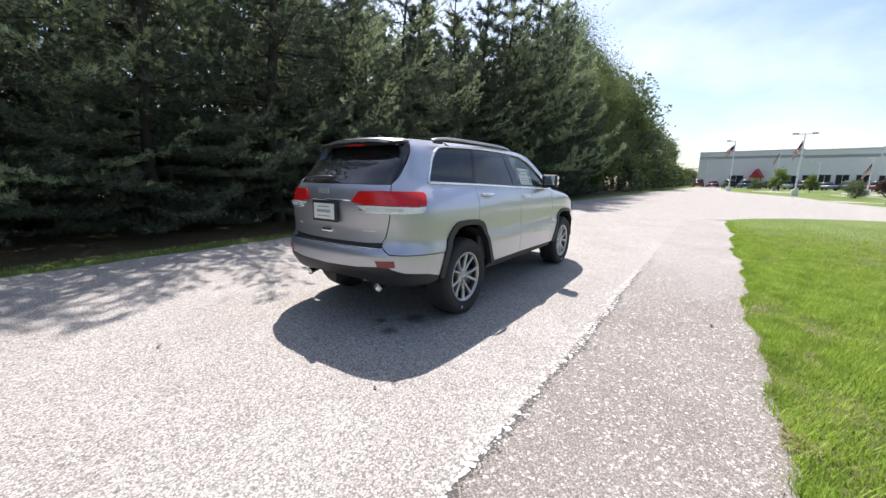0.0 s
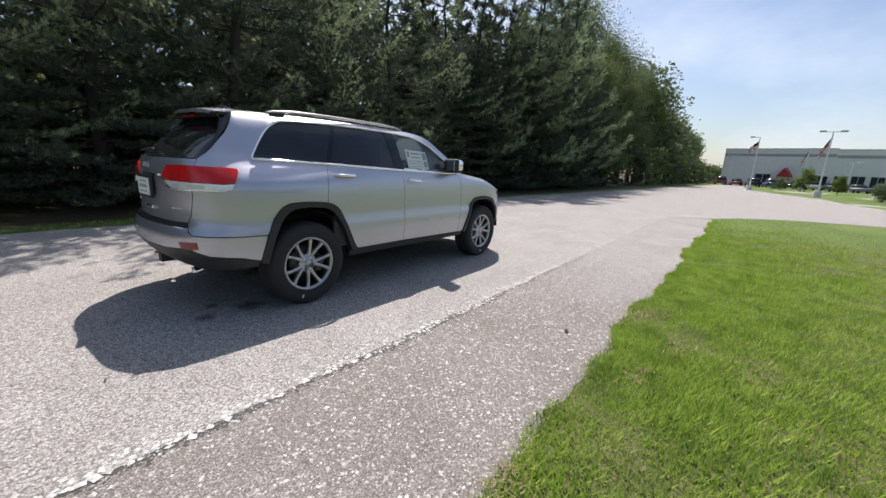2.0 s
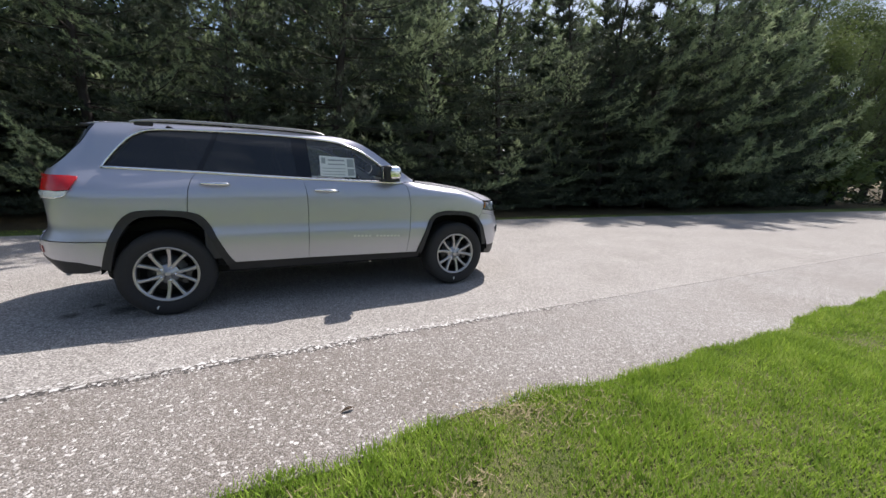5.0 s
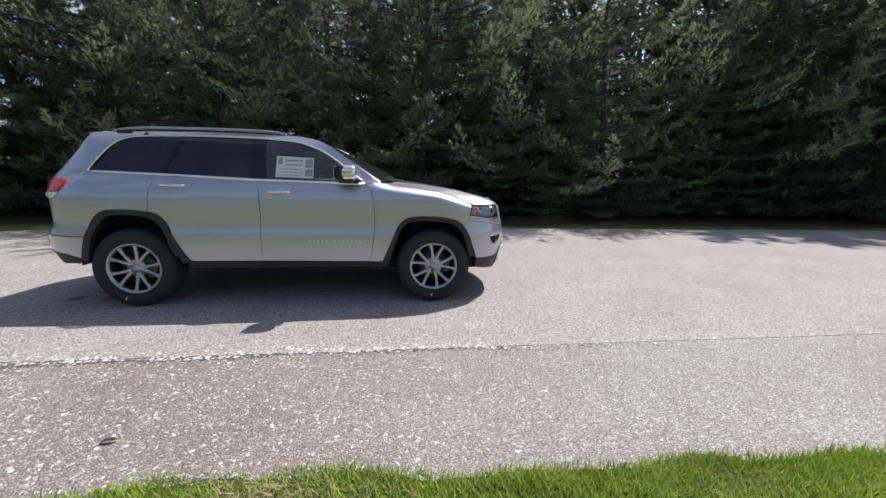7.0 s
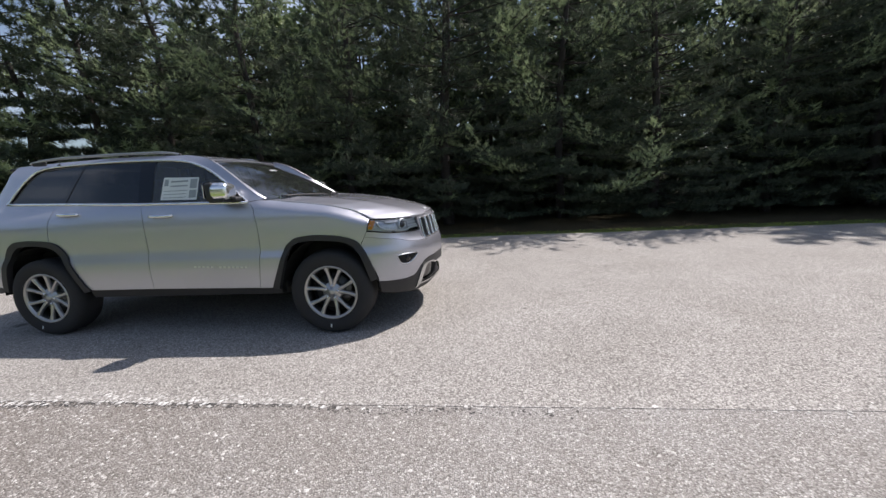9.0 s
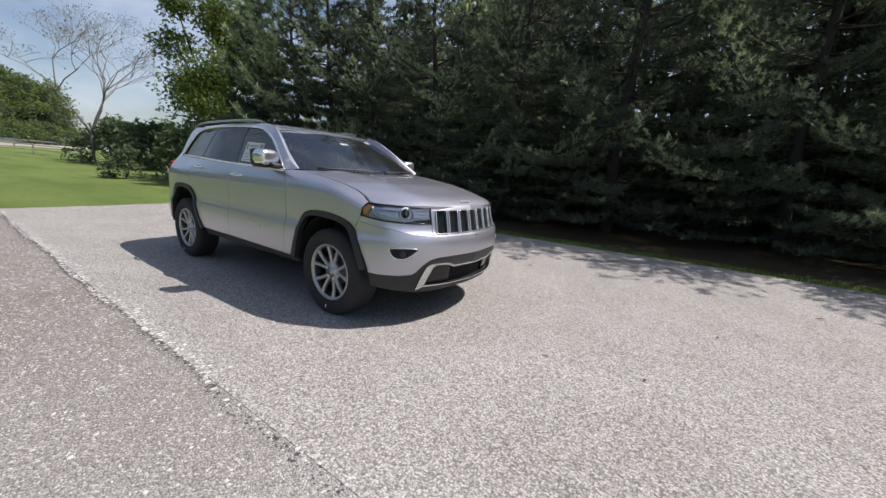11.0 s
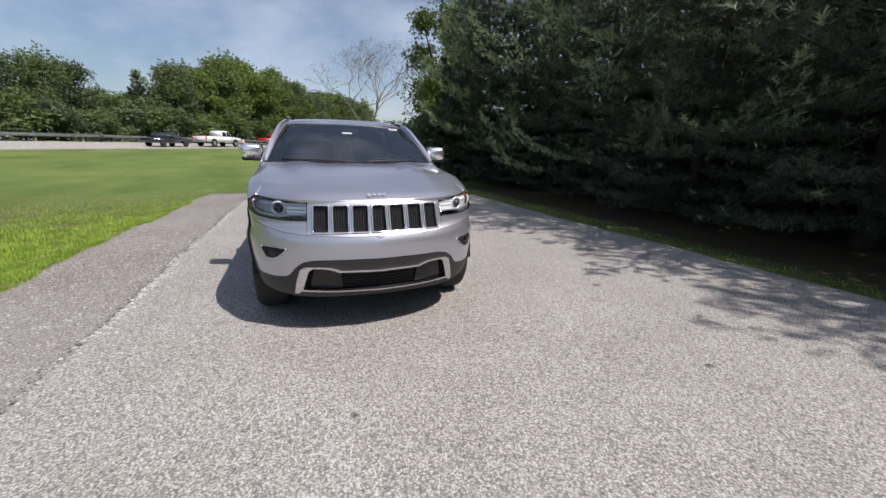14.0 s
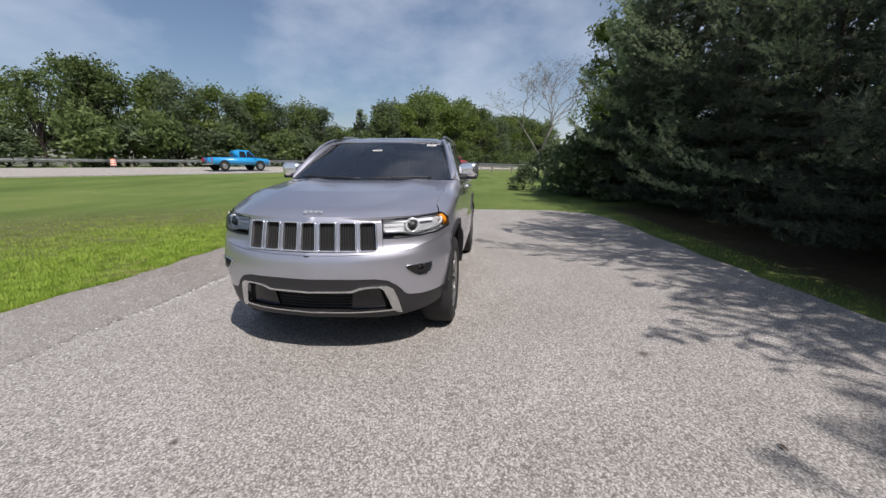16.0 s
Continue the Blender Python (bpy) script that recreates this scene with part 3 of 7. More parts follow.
def glazing(name, tint, gloss_ior=1.5, film=0.0):
    """A thin pane: tinted see-through, glossy by its angle."""
    m, nt, b = nodes_of(name)
    nt.nodes.remove(b)
    t, g, f, mx = (nt.nodes.new(k) for k in ("ShaderNodeBsdfTransparent", "ShaderNodeBsdfGlossy", "ShaderNodeFresnel", "ShaderNodeMixShader"))
    t.inputs[0].default_value, g.inputs["Roughness"].default_value, f.inputs[0].default_value = (*tint, 1), 0.015, gloss_ior
    nt.links.new(f.outputs[0], mx.inputs[0])
    nt.links.new(t.outputs[0], mx.inputs[1])
    nt.links.new(g.outputs[0], mx.inputs[2])
    last = mx.outputs[0]
    # a pale diffuse film: dust, and reflected sky haze painted over the pane
    if film:
        hazed, d = nt.nodes.new("ShaderNodeMixShader"), nt.nodes.new("ShaderNodeBsdfDiffuse")
        d.inputs[0].default_value = (0.62, 0.64, 0.64, 1)
        speck = nt.nodes.new("ShaderNodeMapRange")
        speck.inputs["To Min"].default_value, speck.inputs["To Max"].default_value = film * 0.6, film * 1.4
        nt.links.new(noise_node(nt, coords(nt, False), 6.0, 5), speck.inputs[0])
        nt.links.new(speck.outputs[0], hazed.inputs[0])
        nt.links.new(last, hazed.inputs[1])
        nt.links.new(d.outputs[0], hazed.inputs[2])
        last = hazed.outputs[0]
    nt.links.new(last, nt.nodes["Material Output"].inputs[0])
    return m


M_PAINT = paint("silver_paint", (0.482, 0.486, 0.540))
M_BADGE = plain("brushed_badge", (0.66, 0.67, 0.68), 0.32, 0.7, vary=0.05)
M_CHROME = plain("chrome", (0.86, 0.87, 0.88), 0.10, 1.0, vary=0.03)
M_MOULD = plain("satin_chrome", (0.62, 0.63, 0.64), 0.12, 1.0, vary=0.04)
M_BRIGHT = plain("bright_trim", (0.88, 0.89, 0.90), 0.18, 0.9, vary=0.04)
M_SATIN = plain("satin_alloy", (0.42, 0.42, 0.415), 0.30, 0.85, vary=0.06)
M_TRIM = plain("dark_plastic", (0.019, 0.019, 0.021), 0.55, vary=0.2, bump=0.15)
M_FASCIA = plain("charcoal_fascia", (0.022, 0.022, 0.024), 0.5, 0.0, vary=0.1)
# near-black for hollows and openings: their shade is put into the colour
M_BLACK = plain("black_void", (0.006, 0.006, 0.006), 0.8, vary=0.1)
M_GLOSSBLACK = plain("gloss_black", (0.008, 0.008, 0.009), 0.12, vary=0.05)
M_TYRE = plain("tyre_rubber", (0.020, 0.020, 0.021), 0.82, vary=0.25, scale=60, bump=0.3)
M_DARKMETAL = plain("brake_iron", (0.085, 0.085, 0.085), 0.5, 0.8, vary=0.2)
M_GLASS_DARK = glazing("privacy_glass", (0.035, 0.038, 0.050), 1.7, 0.022)
# the stronger film stands in for bluish sky reflection on the side glass
M_GLASS = glazing("clear_glass", (0.76, 0.82, 0.80), 1.7, 0.075)
M_SHIELD = glazing("windscreen_glass", (0.60, 0.76, 0.78), 2.7, 0.016)
M_LENS = glazing("lamp_lens", (0.95, 0.96, 0.97), 1.4)
M_REFLECTOR = plain("red_reflector", (0.22, 0.014, 0.014), 0.25, vary=0.2, scale=60.0, coat=0.3)
M_CLEAR_BAND = plain("clear_lamp_plastic", (0.80, 0.82, 0.78), 0.15, vary=0.15, scale=40.0, coat=0.6)
M_RED = plain("red_lamp_plastic", (0.60, 0.012, 0.014), 0.18, vary=0.25, scale=14.0, coat=0.4, spec=0.35)
M_AMBER = plain("amber_plastic", (0.90, 0.33, 0.02), 0.2, vary=0.08, coat=0.8)
M_WHITE_PLASTIC = plain("white_lamp_plastic", (0.72, 0.74, 0.74), 0.15, vary=0.06, coat=1.0)
M_LAMPGREY = plain("lamp_housing", (0.60, 0.62, 0.64), 0.28, 0.35, vary=0.2)
M_REFLECT = plain("lamp_reflector", (0.90, 0.91, 0.92), 0.25, 0.3, vary=0.05)
M_SEAT = plain("black_leather", (0.016, 0.016, 0.017), 0.5, vary=0.2, bump=0.2)
M_DASH = plain("dark_dash", (0.055, 0.055, 0.058), 0.6, vary=0.15)
M_PAPER = plain("white_paper", (0.72, 0.74, 0.72), 0.7, vary=0.05)
M_INK = plain("grey_print", (0.30, 0.33, 0.33), 0.7, vary=0.1)


def spline(points, per=6):
    """A smooth curve through the points."""
    p = [points[0]] + list(points) + [points[-1]]
    out = []
    for i in range(1, len(p) - 2):
        a, b, c, d = (np.array(q, float) for q in p[i - 1:i + 3])
        for k in range(per):
            t = k / per
            out.append(0.5 * (2 * b + (c - a) * t + (2 * a - 5 * b + 4 * c - d) * t * t + (3 * b - a - 3 * c + d) * t ** 3))
    out.append(np.array(points[-1], float))
    return [tuple(q) for q in out]


PLAN = np.array(spline([(-2.44, 0), (-2.42, -0.35), (-2.365, -0.62), (-2.25, -0.80), (-2.06, -0.90), (-1.8, -0.935), (-1.46, -0.95), (-0.8, -0.955), (0, -0.955), (0.8, -0.955),
                        (1.46, -0.955), (1.75, -0.935), (1.95, -0.885), (2.12, -0.78), (2.25, -0.60), (2.34, -0.35), (2.385, 0)], 12))
_arc = np.concatenate([[0], np.cumsum(np.hypot(*np.diff(PLAN, axis=0).T))])
_arc -= np.interp(0.0, PLAN[:, 0], _arc)
_tan = np.gradient(PLAN, axis=0)
_tan /= np.linalg.norm(_tan, axis=1, keepdims=True)
U_REAR, U_FRONT = float(_arc[0]), float(_arc[-1])


def uf(y):
    """The girth place of a front point by its distance from the centre line."""
    k = PLAN[:, 0] > 1.4
    return float(np.interp(-abs(y), PLAN[k][:, 1], _arc[k]))


def ur(y):
    k = PLAN[:, 0] < -1.4
    return float(np.interp(-abs(y), PLAN[k][::-1, 1], _arc[k][::-1]))


def ux(x):
    return float(np.interp(x, PLAN[:, 0], _arc))


_Z = np.arange(0.1, 1.9, 0.005)


def _profile(rows, soft=3):
    v = np.interp(_Z, [r[0] for r in rows], [r[1] for r in rows])
    k = np.exp(-0.5 * (np.arange(-3 * soft, 3 * soft + 1) / soft) ** 2)
    return np.convolve(np.pad(v, 3 * soft, mode="edge"), k / k.sum(), "valid")


SIDE_IN = _profile([(0.2, 0.08), (0.32, 0.05), (0.46, 0.014), (0.6, 0.0), (0.735, -0.004), (0.785, 0.018), (0.95, 0.012), (1.1, 0.018), (1.2, 0.042), (1.27, 0.080), (1.45, 0.150), (1.62, 0.225),
                    (1.70, 0.30), (1.76, 0.42)])
FRONT_IN = _profile([(0.22, 0.18), (0.28, 0.09), (0.36, 0.05), (0.5, 0.022), (0.58, 0.006), (0.66, 0.0), (0.73, 0.004), (0.775, 0.022), (0.80, 0.045), (0.99, 0.085), (1.03, 0.11), (1.08, 0.18)], 2)
REAR_IN = _profile([(0.25, 0.28), (0.36, 0.20), (0.46, 0.085), (0.56, 0.008), (0.70, 0.0), (0.745, 0.018), (0.765, 0.065), (0.9, 0.075), (1.1, 0.062), (1.24, 0.085), (1.29, 0.115), (1.45, 0.27),
                    (1.60, 0.45), (1.68, 0.56)], 2)
FENDER_TOP = ((0.80, 1.26), (0.86, 1.245), (1.1, 1.215), (1.5, 1.165), (1.88, 1.05), (2.05, 1.03), (2.4, 1.03))


def surf(u, z, off=0.0):
    """The body's skin on its right-hand side: u runs round the girth (x along the flank), z is the height."""
    x, y = np.interp(u, _arc, PLAN[:, 0]), np.interp(u, _arc, PLAN[:, 1])
    tx, ty = np.interp(u, _arc, _tan[:, 0]), np.interp(u, _arc, _tan[:, 1])
    l = math.hypot(tx, ty)
    nx, ny = ty / l, -tx / l
    wf = smoothstep(ux(1.80), uf(0.55), u)
    wr = 1 - smoothstep(ur(0.50), ux(-1.95), u)
    lift = np.interp(-y, (0, 0.43, 0.70, 0.80, 0.88), (0, 0.008, 0.030, 0.060, 0.095)) * smoothstep(0.62, 0.72, z) * (1 - smoothstep(0.90, 1.04, z)) if u > 1.2 else 0
    s, f, r = np.interp(z, _Z, SIDE_IN), np.interp(z - lift, _Z, FRONT_IN), np.interp(z, _Z, REAR_IN)
    inset = s * (1 - wf - wr) + f * wf + r * wr
    if u < -0.6:
        inset += 0.085 * smoothstep(1.08, 1.36, z) * smoothstep(0.6, 1.75, -u) * (1 - wr)
    if u > 0.7:
        top = np.interp(u, [a for a, _ in FENDER_TOP], [b for _, b in FENDER_TOP])
        roll_in = min(1.0, max(0.0, (z - top + 0.07) / 0.07))
        inset += 0.11 * roll_in ** 2.2 * smoothstep(0.80, 1.05, u) * (1 - wf)
    return Vector((x + nx * (off - inset), y + ny * (off - inset), z))


def skin(outlines, off=0.0, du=0.06, dz=0.05, lip=0.02, both=False, flip=False, shrink=0.0, grid=True):
    """Panels cut to outlines in (u, z), laid on the body's skin, with their edges turned in. both: joined with their mirror image; flip: the left-hand side."""
    bm = bmesh.new()
    for line in outlines:
        pts = [p for i, p in enumerate(line) if math.hypot(p[0] - line[i - 1][0], p[1] - line[i - 1][1]) > 1e-4]
        if shrink:
            area = sum(a[0] * b[1] - b[0] * a[1] for a, b in zip(pts, pts[1:] + pts[:1]))
            sg, new_pts = (1 if area > 0 else -1), []
            for i, p in enumerate(pts):
                a, b = pts[i - 1], pts[(i + 1) % len(pts)]
                t = Vector((b[0] - a[0], b[1] - a[1]))
                t.normalize()
                keep = both and (abs(p[0] - U_FRONT) < 1e-3 or abs(p[0] - U_REAR) < 1e-3)
                mid = [q[1] for q in pts if abs(q[0] - p[0]) < 1e-3]
                new_pts.append((p[0], p[1] + math.copysign(shrink, sum(mid) / len(mid) - p[1])) if keep else (p[0] - sg * t.y * shrink, p[1] + sg * t.x * shrink))
            pts = new_pts
        bm.faces.new([bm.verts.new((u, 0, z)) for u, z in pts])
    if grid:
        us, zs = [v.co.x for v in bm.verts], [v.co.z for v in bm.verts]
        for axis, lo, hi, step in ((0, min(us), max(us), du), (2, min(zs), max(zs), dz)):
            k = math.floor(lo / step) + 1
            while k * step < hi:
                co, no = [0, 0, 0], [0, 0, 0]
                co[axis], no[axis] = k * step, 1
                bmesh.ops.bisect_plane(bm, geom=bm.verts[:] + bm.edges[:] + bm.faces[:], dist=1e-5, plane_co=co, plane_no=no)
                k += 1
    uz = {v: (v.co.x, v.co.z) for v in bm.verts}
    rim = [e for e in bm.edges if e.is_boundary]
    if both:
        rim = [e for e in rim if not all(min(abs(uz[v][0] - U_FRONT), abs(uz[v][0] - U_REAR)) < 2e-3 for v in e.verts)]
    if lip:
        made = bmesh.ops.extrude_edge_only(bm, edges=rim)
        for e in rim:
            e.smooth = False
        low = {}
        for v in made["geom"]:
            if isinstance(v, bmesh.types.BMVert):
                low[v] = True
        for v in low:
            uz[v] = (v.co.x, v.co.z)
        for v in list(uz):
            v.co = surf(*uz[v], off - (lip if v in low else 0))
    else:
        for v in list(uz):
            v.co = surf(*uz[v], off)
    if both:
        made = bmesh.ops.duplicate(bm, geom=bm.verts[:] + bm.edges[:] + bm.faces[:])
        twins = [g for g in made["geom"] if isinstance(g, bmesh.types.BMVert)]
        for v in twins:
            v.co.y = -v.co.y
        for e in made["geom"]:
            if isinstance(e, bmesh.types.BMEdge) and e.is_boundary is False and len(e.link_faces) == 2:
                a, b = e.link_faces
                if a.normal.angle(b.normal, 0) > 1.2:
                    e.smooth = False
        bmesh.ops.remove_doubles(bm, verts=[v for v in bm.verts if abs(v.co.y) < 2e-3], dist=3e-3)
    if flip:
        for v in bm.verts:
            v.co.y = -v.co.y
    return bm


def tube(path, radius, sides=6, flat=1.0, closed=False):
    """A bent rod through the places of path."""
    bm = bmesh.new()
    n, rings = len(path), []
    up = Vector((0, 0, 1))
    for i, p in enumerate(path):
        a, b = path[(i - 1) % n if closed else max(i - 1, 0)], path[(i + 1) % n if closed else min(i + 1, n - 1)]
        t = (Vector(b) - Vector(a)).normalized()
        side = t.cross(up)
        side = side.normalized() if side.length > 0.05 else Vector((0, 1, 0))
        v = side.cross(t).normalized()
        r = radius[i] if isinstance(radius, (list, tuple)) else radius
        rings.append([bm.verts.new(Vector(p) + side * r * math.cos(2 * math.pi * k / sides) + v * r * flat * math.sin(2 * math.pi * k / sides)) for k in range(sides)])
    for i in range(n if closed else n - 1):
        a, b = rings[i], rings[(i + 1) % n]
        for k in range(sides):
            bm.faces.new((a[k], a[(k + 1) % sides], b[(k + 1) % sides], b[k]))
    if not closed:
        bm.faces.new(rings[0][::-1])
        bm.faces.new(rings[-1])
    return bm


def trim_on_skin(points, radius, off=0.004, flip=False, closed=False, flat=1.0):
    path = [surf(u, z, off) for u, z in points]
    if flip:
        path = [Vector((p.x, -p.y, p.z)) for p in path]
    return tube(path, radius, 6, flat, closed)


def sheet(rows, lip=0.0, down=(0, 0, -1)):
    """A surface through rows of places; lip turns its border in."""
    bm = bmesh.new()
    g = [[bm.verts.new(p) for p in row] for row in rows]
    for a, b in zip(g, g[1:]):
        for i in range(len(a) - 1):
            bm.faces.new((a[i], a[i + 1], b[i + 1], b[i]))
    if lip:
        rim = [e for e in bm.edges if e.is_boundary]
        made = bmesh.ops.extrude_edge_only(bm, edges=rim)
        for e in rim:
            e.smooth = False
        bmesh.ops.translate(bm, verts=[v for v in made["geom"] if isinstance(v, bmesh.types.BMVert)], vec=Vector(down) * lip)
    return bm


def soft_box(size, at=(0, 0, 0), bevel=0.02, segments=2, turn=None):
    bm = bmesh.new()
    bmesh.ops.create_cube(bm, size=1.0)
    bmesh.ops.scale(bm, vec=size, verts=bm.verts)
    bmesh.ops.bevel(bm, geom=bm.edges[:], offset=min(bevel, min(size) * 0.45), segments=segments, profile=0.6, affect="EDGES")
    if turn is not None:
        bmesh.ops.transform(bm, matrix=turn, verts=bm.verts)
    bmesh.ops.translate(bm, vec=at, verts=bm.verts)
    return bm


def lathe(profile, steps=40, axis="y"):
    """A turned form: profile rows of (radius, place along the axis)."""
    bm = bmesh.new()
    rings = []
    for r, h in profile:
        ring = []
        for k in range(steps):
            a = 2 * math.pi * k / steps
            c, s = r * math.cos(a), r * math.sin(a)
            ring.append(bm.verts.new((c, h, s) if axis == "y" else (c, s, h) if axis == "z" else (h, c, s)))
        rings.append(ring)
    for a, b in zip(rings, rings[1:]):
        for k in range(steps):
            bm.faces.new((a[k], a[(k + 1) % steps], b[(k + 1) % steps], b[k]))
    return bm


def fuse(*bms):
    out = bmesh.new()
    for b in bms:
        me = bpy.data.meshes.new("piece")
        b.to_mesh(me)
        b.free()
        out.from_mesh(me)
        bpy.data.meshes.remove(me)
    return out


car = thing("car", "silver four-door sport utility car parked on the road", "car")

# outlines in the flank: u (that is x) and height
ARCH_R = spline([(-1.905, 0.47), (-1.87, 0.60), (-1.812, 0.76), (-1.742, 0.881), (-1.654, 0.945), (-1.54, 0.958), (-1.427, 0.957), (-1.272, 0.943), (-1.171, 0.908), (-1.102, 0.824), (-1.043, 0.685),
                 (-0.964, 0.525), (-0.915, 0.462)], 4)
ARCH_F = spline([(0.928, 0.447), (1.016, 0.645), (1.086, 0.807), (1.14, 0.865), (1.202, 0.898), (1.342, 0.914), (1.50, 0.908), (1.625, 0.89), (1.745, 0.843), (1.82, 0.736), (1.865, 0.62), (1.905, 0.50)], 4)
INNER_R = spline([(-1.845, 0.45), (-1.80, 0.62), (-1.755, 0.735), (-1.692, 0.835), (-1.618, 0.893), (-1.54, 0.908), (-1.431, 0.910), (-1.285, 0.893), (-1.20, 0.849), (-1.125, 0.745), (-1.05, 0.58), (-0.985, 0.44)], 4)
INNER_F = spline([(0.99, 0.43), (1.07, 0.66), (1.13, 0.795), (1.19, 0.845), (1.30, 0.868), (1.50, 0.862), (1.62, 0.845), (1.70, 0.805), (1.775, 0.70), (1.84, 0.48)], 4)


def arch(line, x0, x1):
    return [p for p in line if x0 - 1e-6 <= p[0] <= x1 + 1e-6]


SEAM_R = [(-1.182, 1.29), (-1.222, 1.22), (-1.243, 1.14), (-1.253, 1.04), (-1.262, 0.945)]
SEAM_M = [(-0.275, 1.254), (-0.25, 1.10), (-0.243, 0.93), (-0.248, 0.70), (-0.255, 0.462)]
SEAM_F = [(0.765, 1.229), (0.80, 1.205), (0.825, 1.165), (0.845, 1.05), (0.856, 0.925), (0.852, 0.80), (0.842, 0.69), (0.805, 0.449)]
WIN_TOP = spline([(-1.875, 1.313), (-1.845, 1.37), (-1.755, 1.50), (-1.66, 1.590), (-1.56, 1.638), (-1.42, 1.658), (-1.02, 1.668), (-0.66, 1.668), (-0.32, 1.662), (0.0, 1.643), (0.16, 1.615), (0.36, 1.533),
                  (0.574, 1.385), (0.70, 1.285), (0.765, 1.232)], 4)
ROOF_EDGE = spline([(-1.95, 1.685), (-1.70, 1.698), (-1.40, 1.705), (-0.9, 1.708), (-0.34, 1.705), (-0.05, 1.698), (0.12, 1.688), (0.304, 1.648), (0.473, 1.556), (0.737, 1.37), (0.84, 1.295), (0.905, 1.245)], 4)
BELT = [(-1.875, 1.311), (-1.182, 1.29), (-0.275, 1.254), (0.765, 1.229)]
QUARTER = (SEAM_R + [p for p in ARCH_R[::-1] if -1.84 < p[0] < -1.27] + [(-1.845, 0.70), (ux(-2.05), 0.705), (ur(0.80), 0.71), (ur(0.70), 0.715), (ur(0.625), 0.77), (ur(0.605), 0.79), (ur(0.66), 0.85), (ur(0.70), 1.02), (ur(0.70), 1.30)]
           + [(ur(0.81), 1.40), (ur(0.885), 1.50), (ux(-2.025), 1.58), (ux(-1.975), 1.645), (ux(-1.958), 1.678)] + [p for p in ROOF_EDGE if p[0] <= -1.40] + [p for p in WIN_TOP[::-1] if p[0] <= -1.41])
RAIL = [p for p in ROOF_EDGE if p[0] >= -1.40] + [(0.86, 1.243)] + [p for p in WIN_TOP[::-1] if p[0] >= -1.40]
DOOR_R = SEAM_R + [p for p in ARCH_R if -1.262 < p[0]] + [(-0.7, 0.462)] + SEAM_M[::-1]
DOOR_F = SEAM_M + [(0.3, 0.455)] + SEAM_F[::-1]
ARCH_JOINT = (1.775, float(np.interp(1.775, [p[0] for p in ARCH_F], [p[1] for p in ARCH_F])))
FENDER = SEAM_F + arch(ARCH_F, 0.9, 1.772) + [ARCH_JOINT, (1.815, 0.880), (1.838, 0.925), (1.852, 0.99), (1.868, 1.032)] + [(1.70, 1.114), (1.5, 1.160), (1.3, 1.19), (1.1, 1.213), (0.95, 1.236), (0.86, 1.243)]

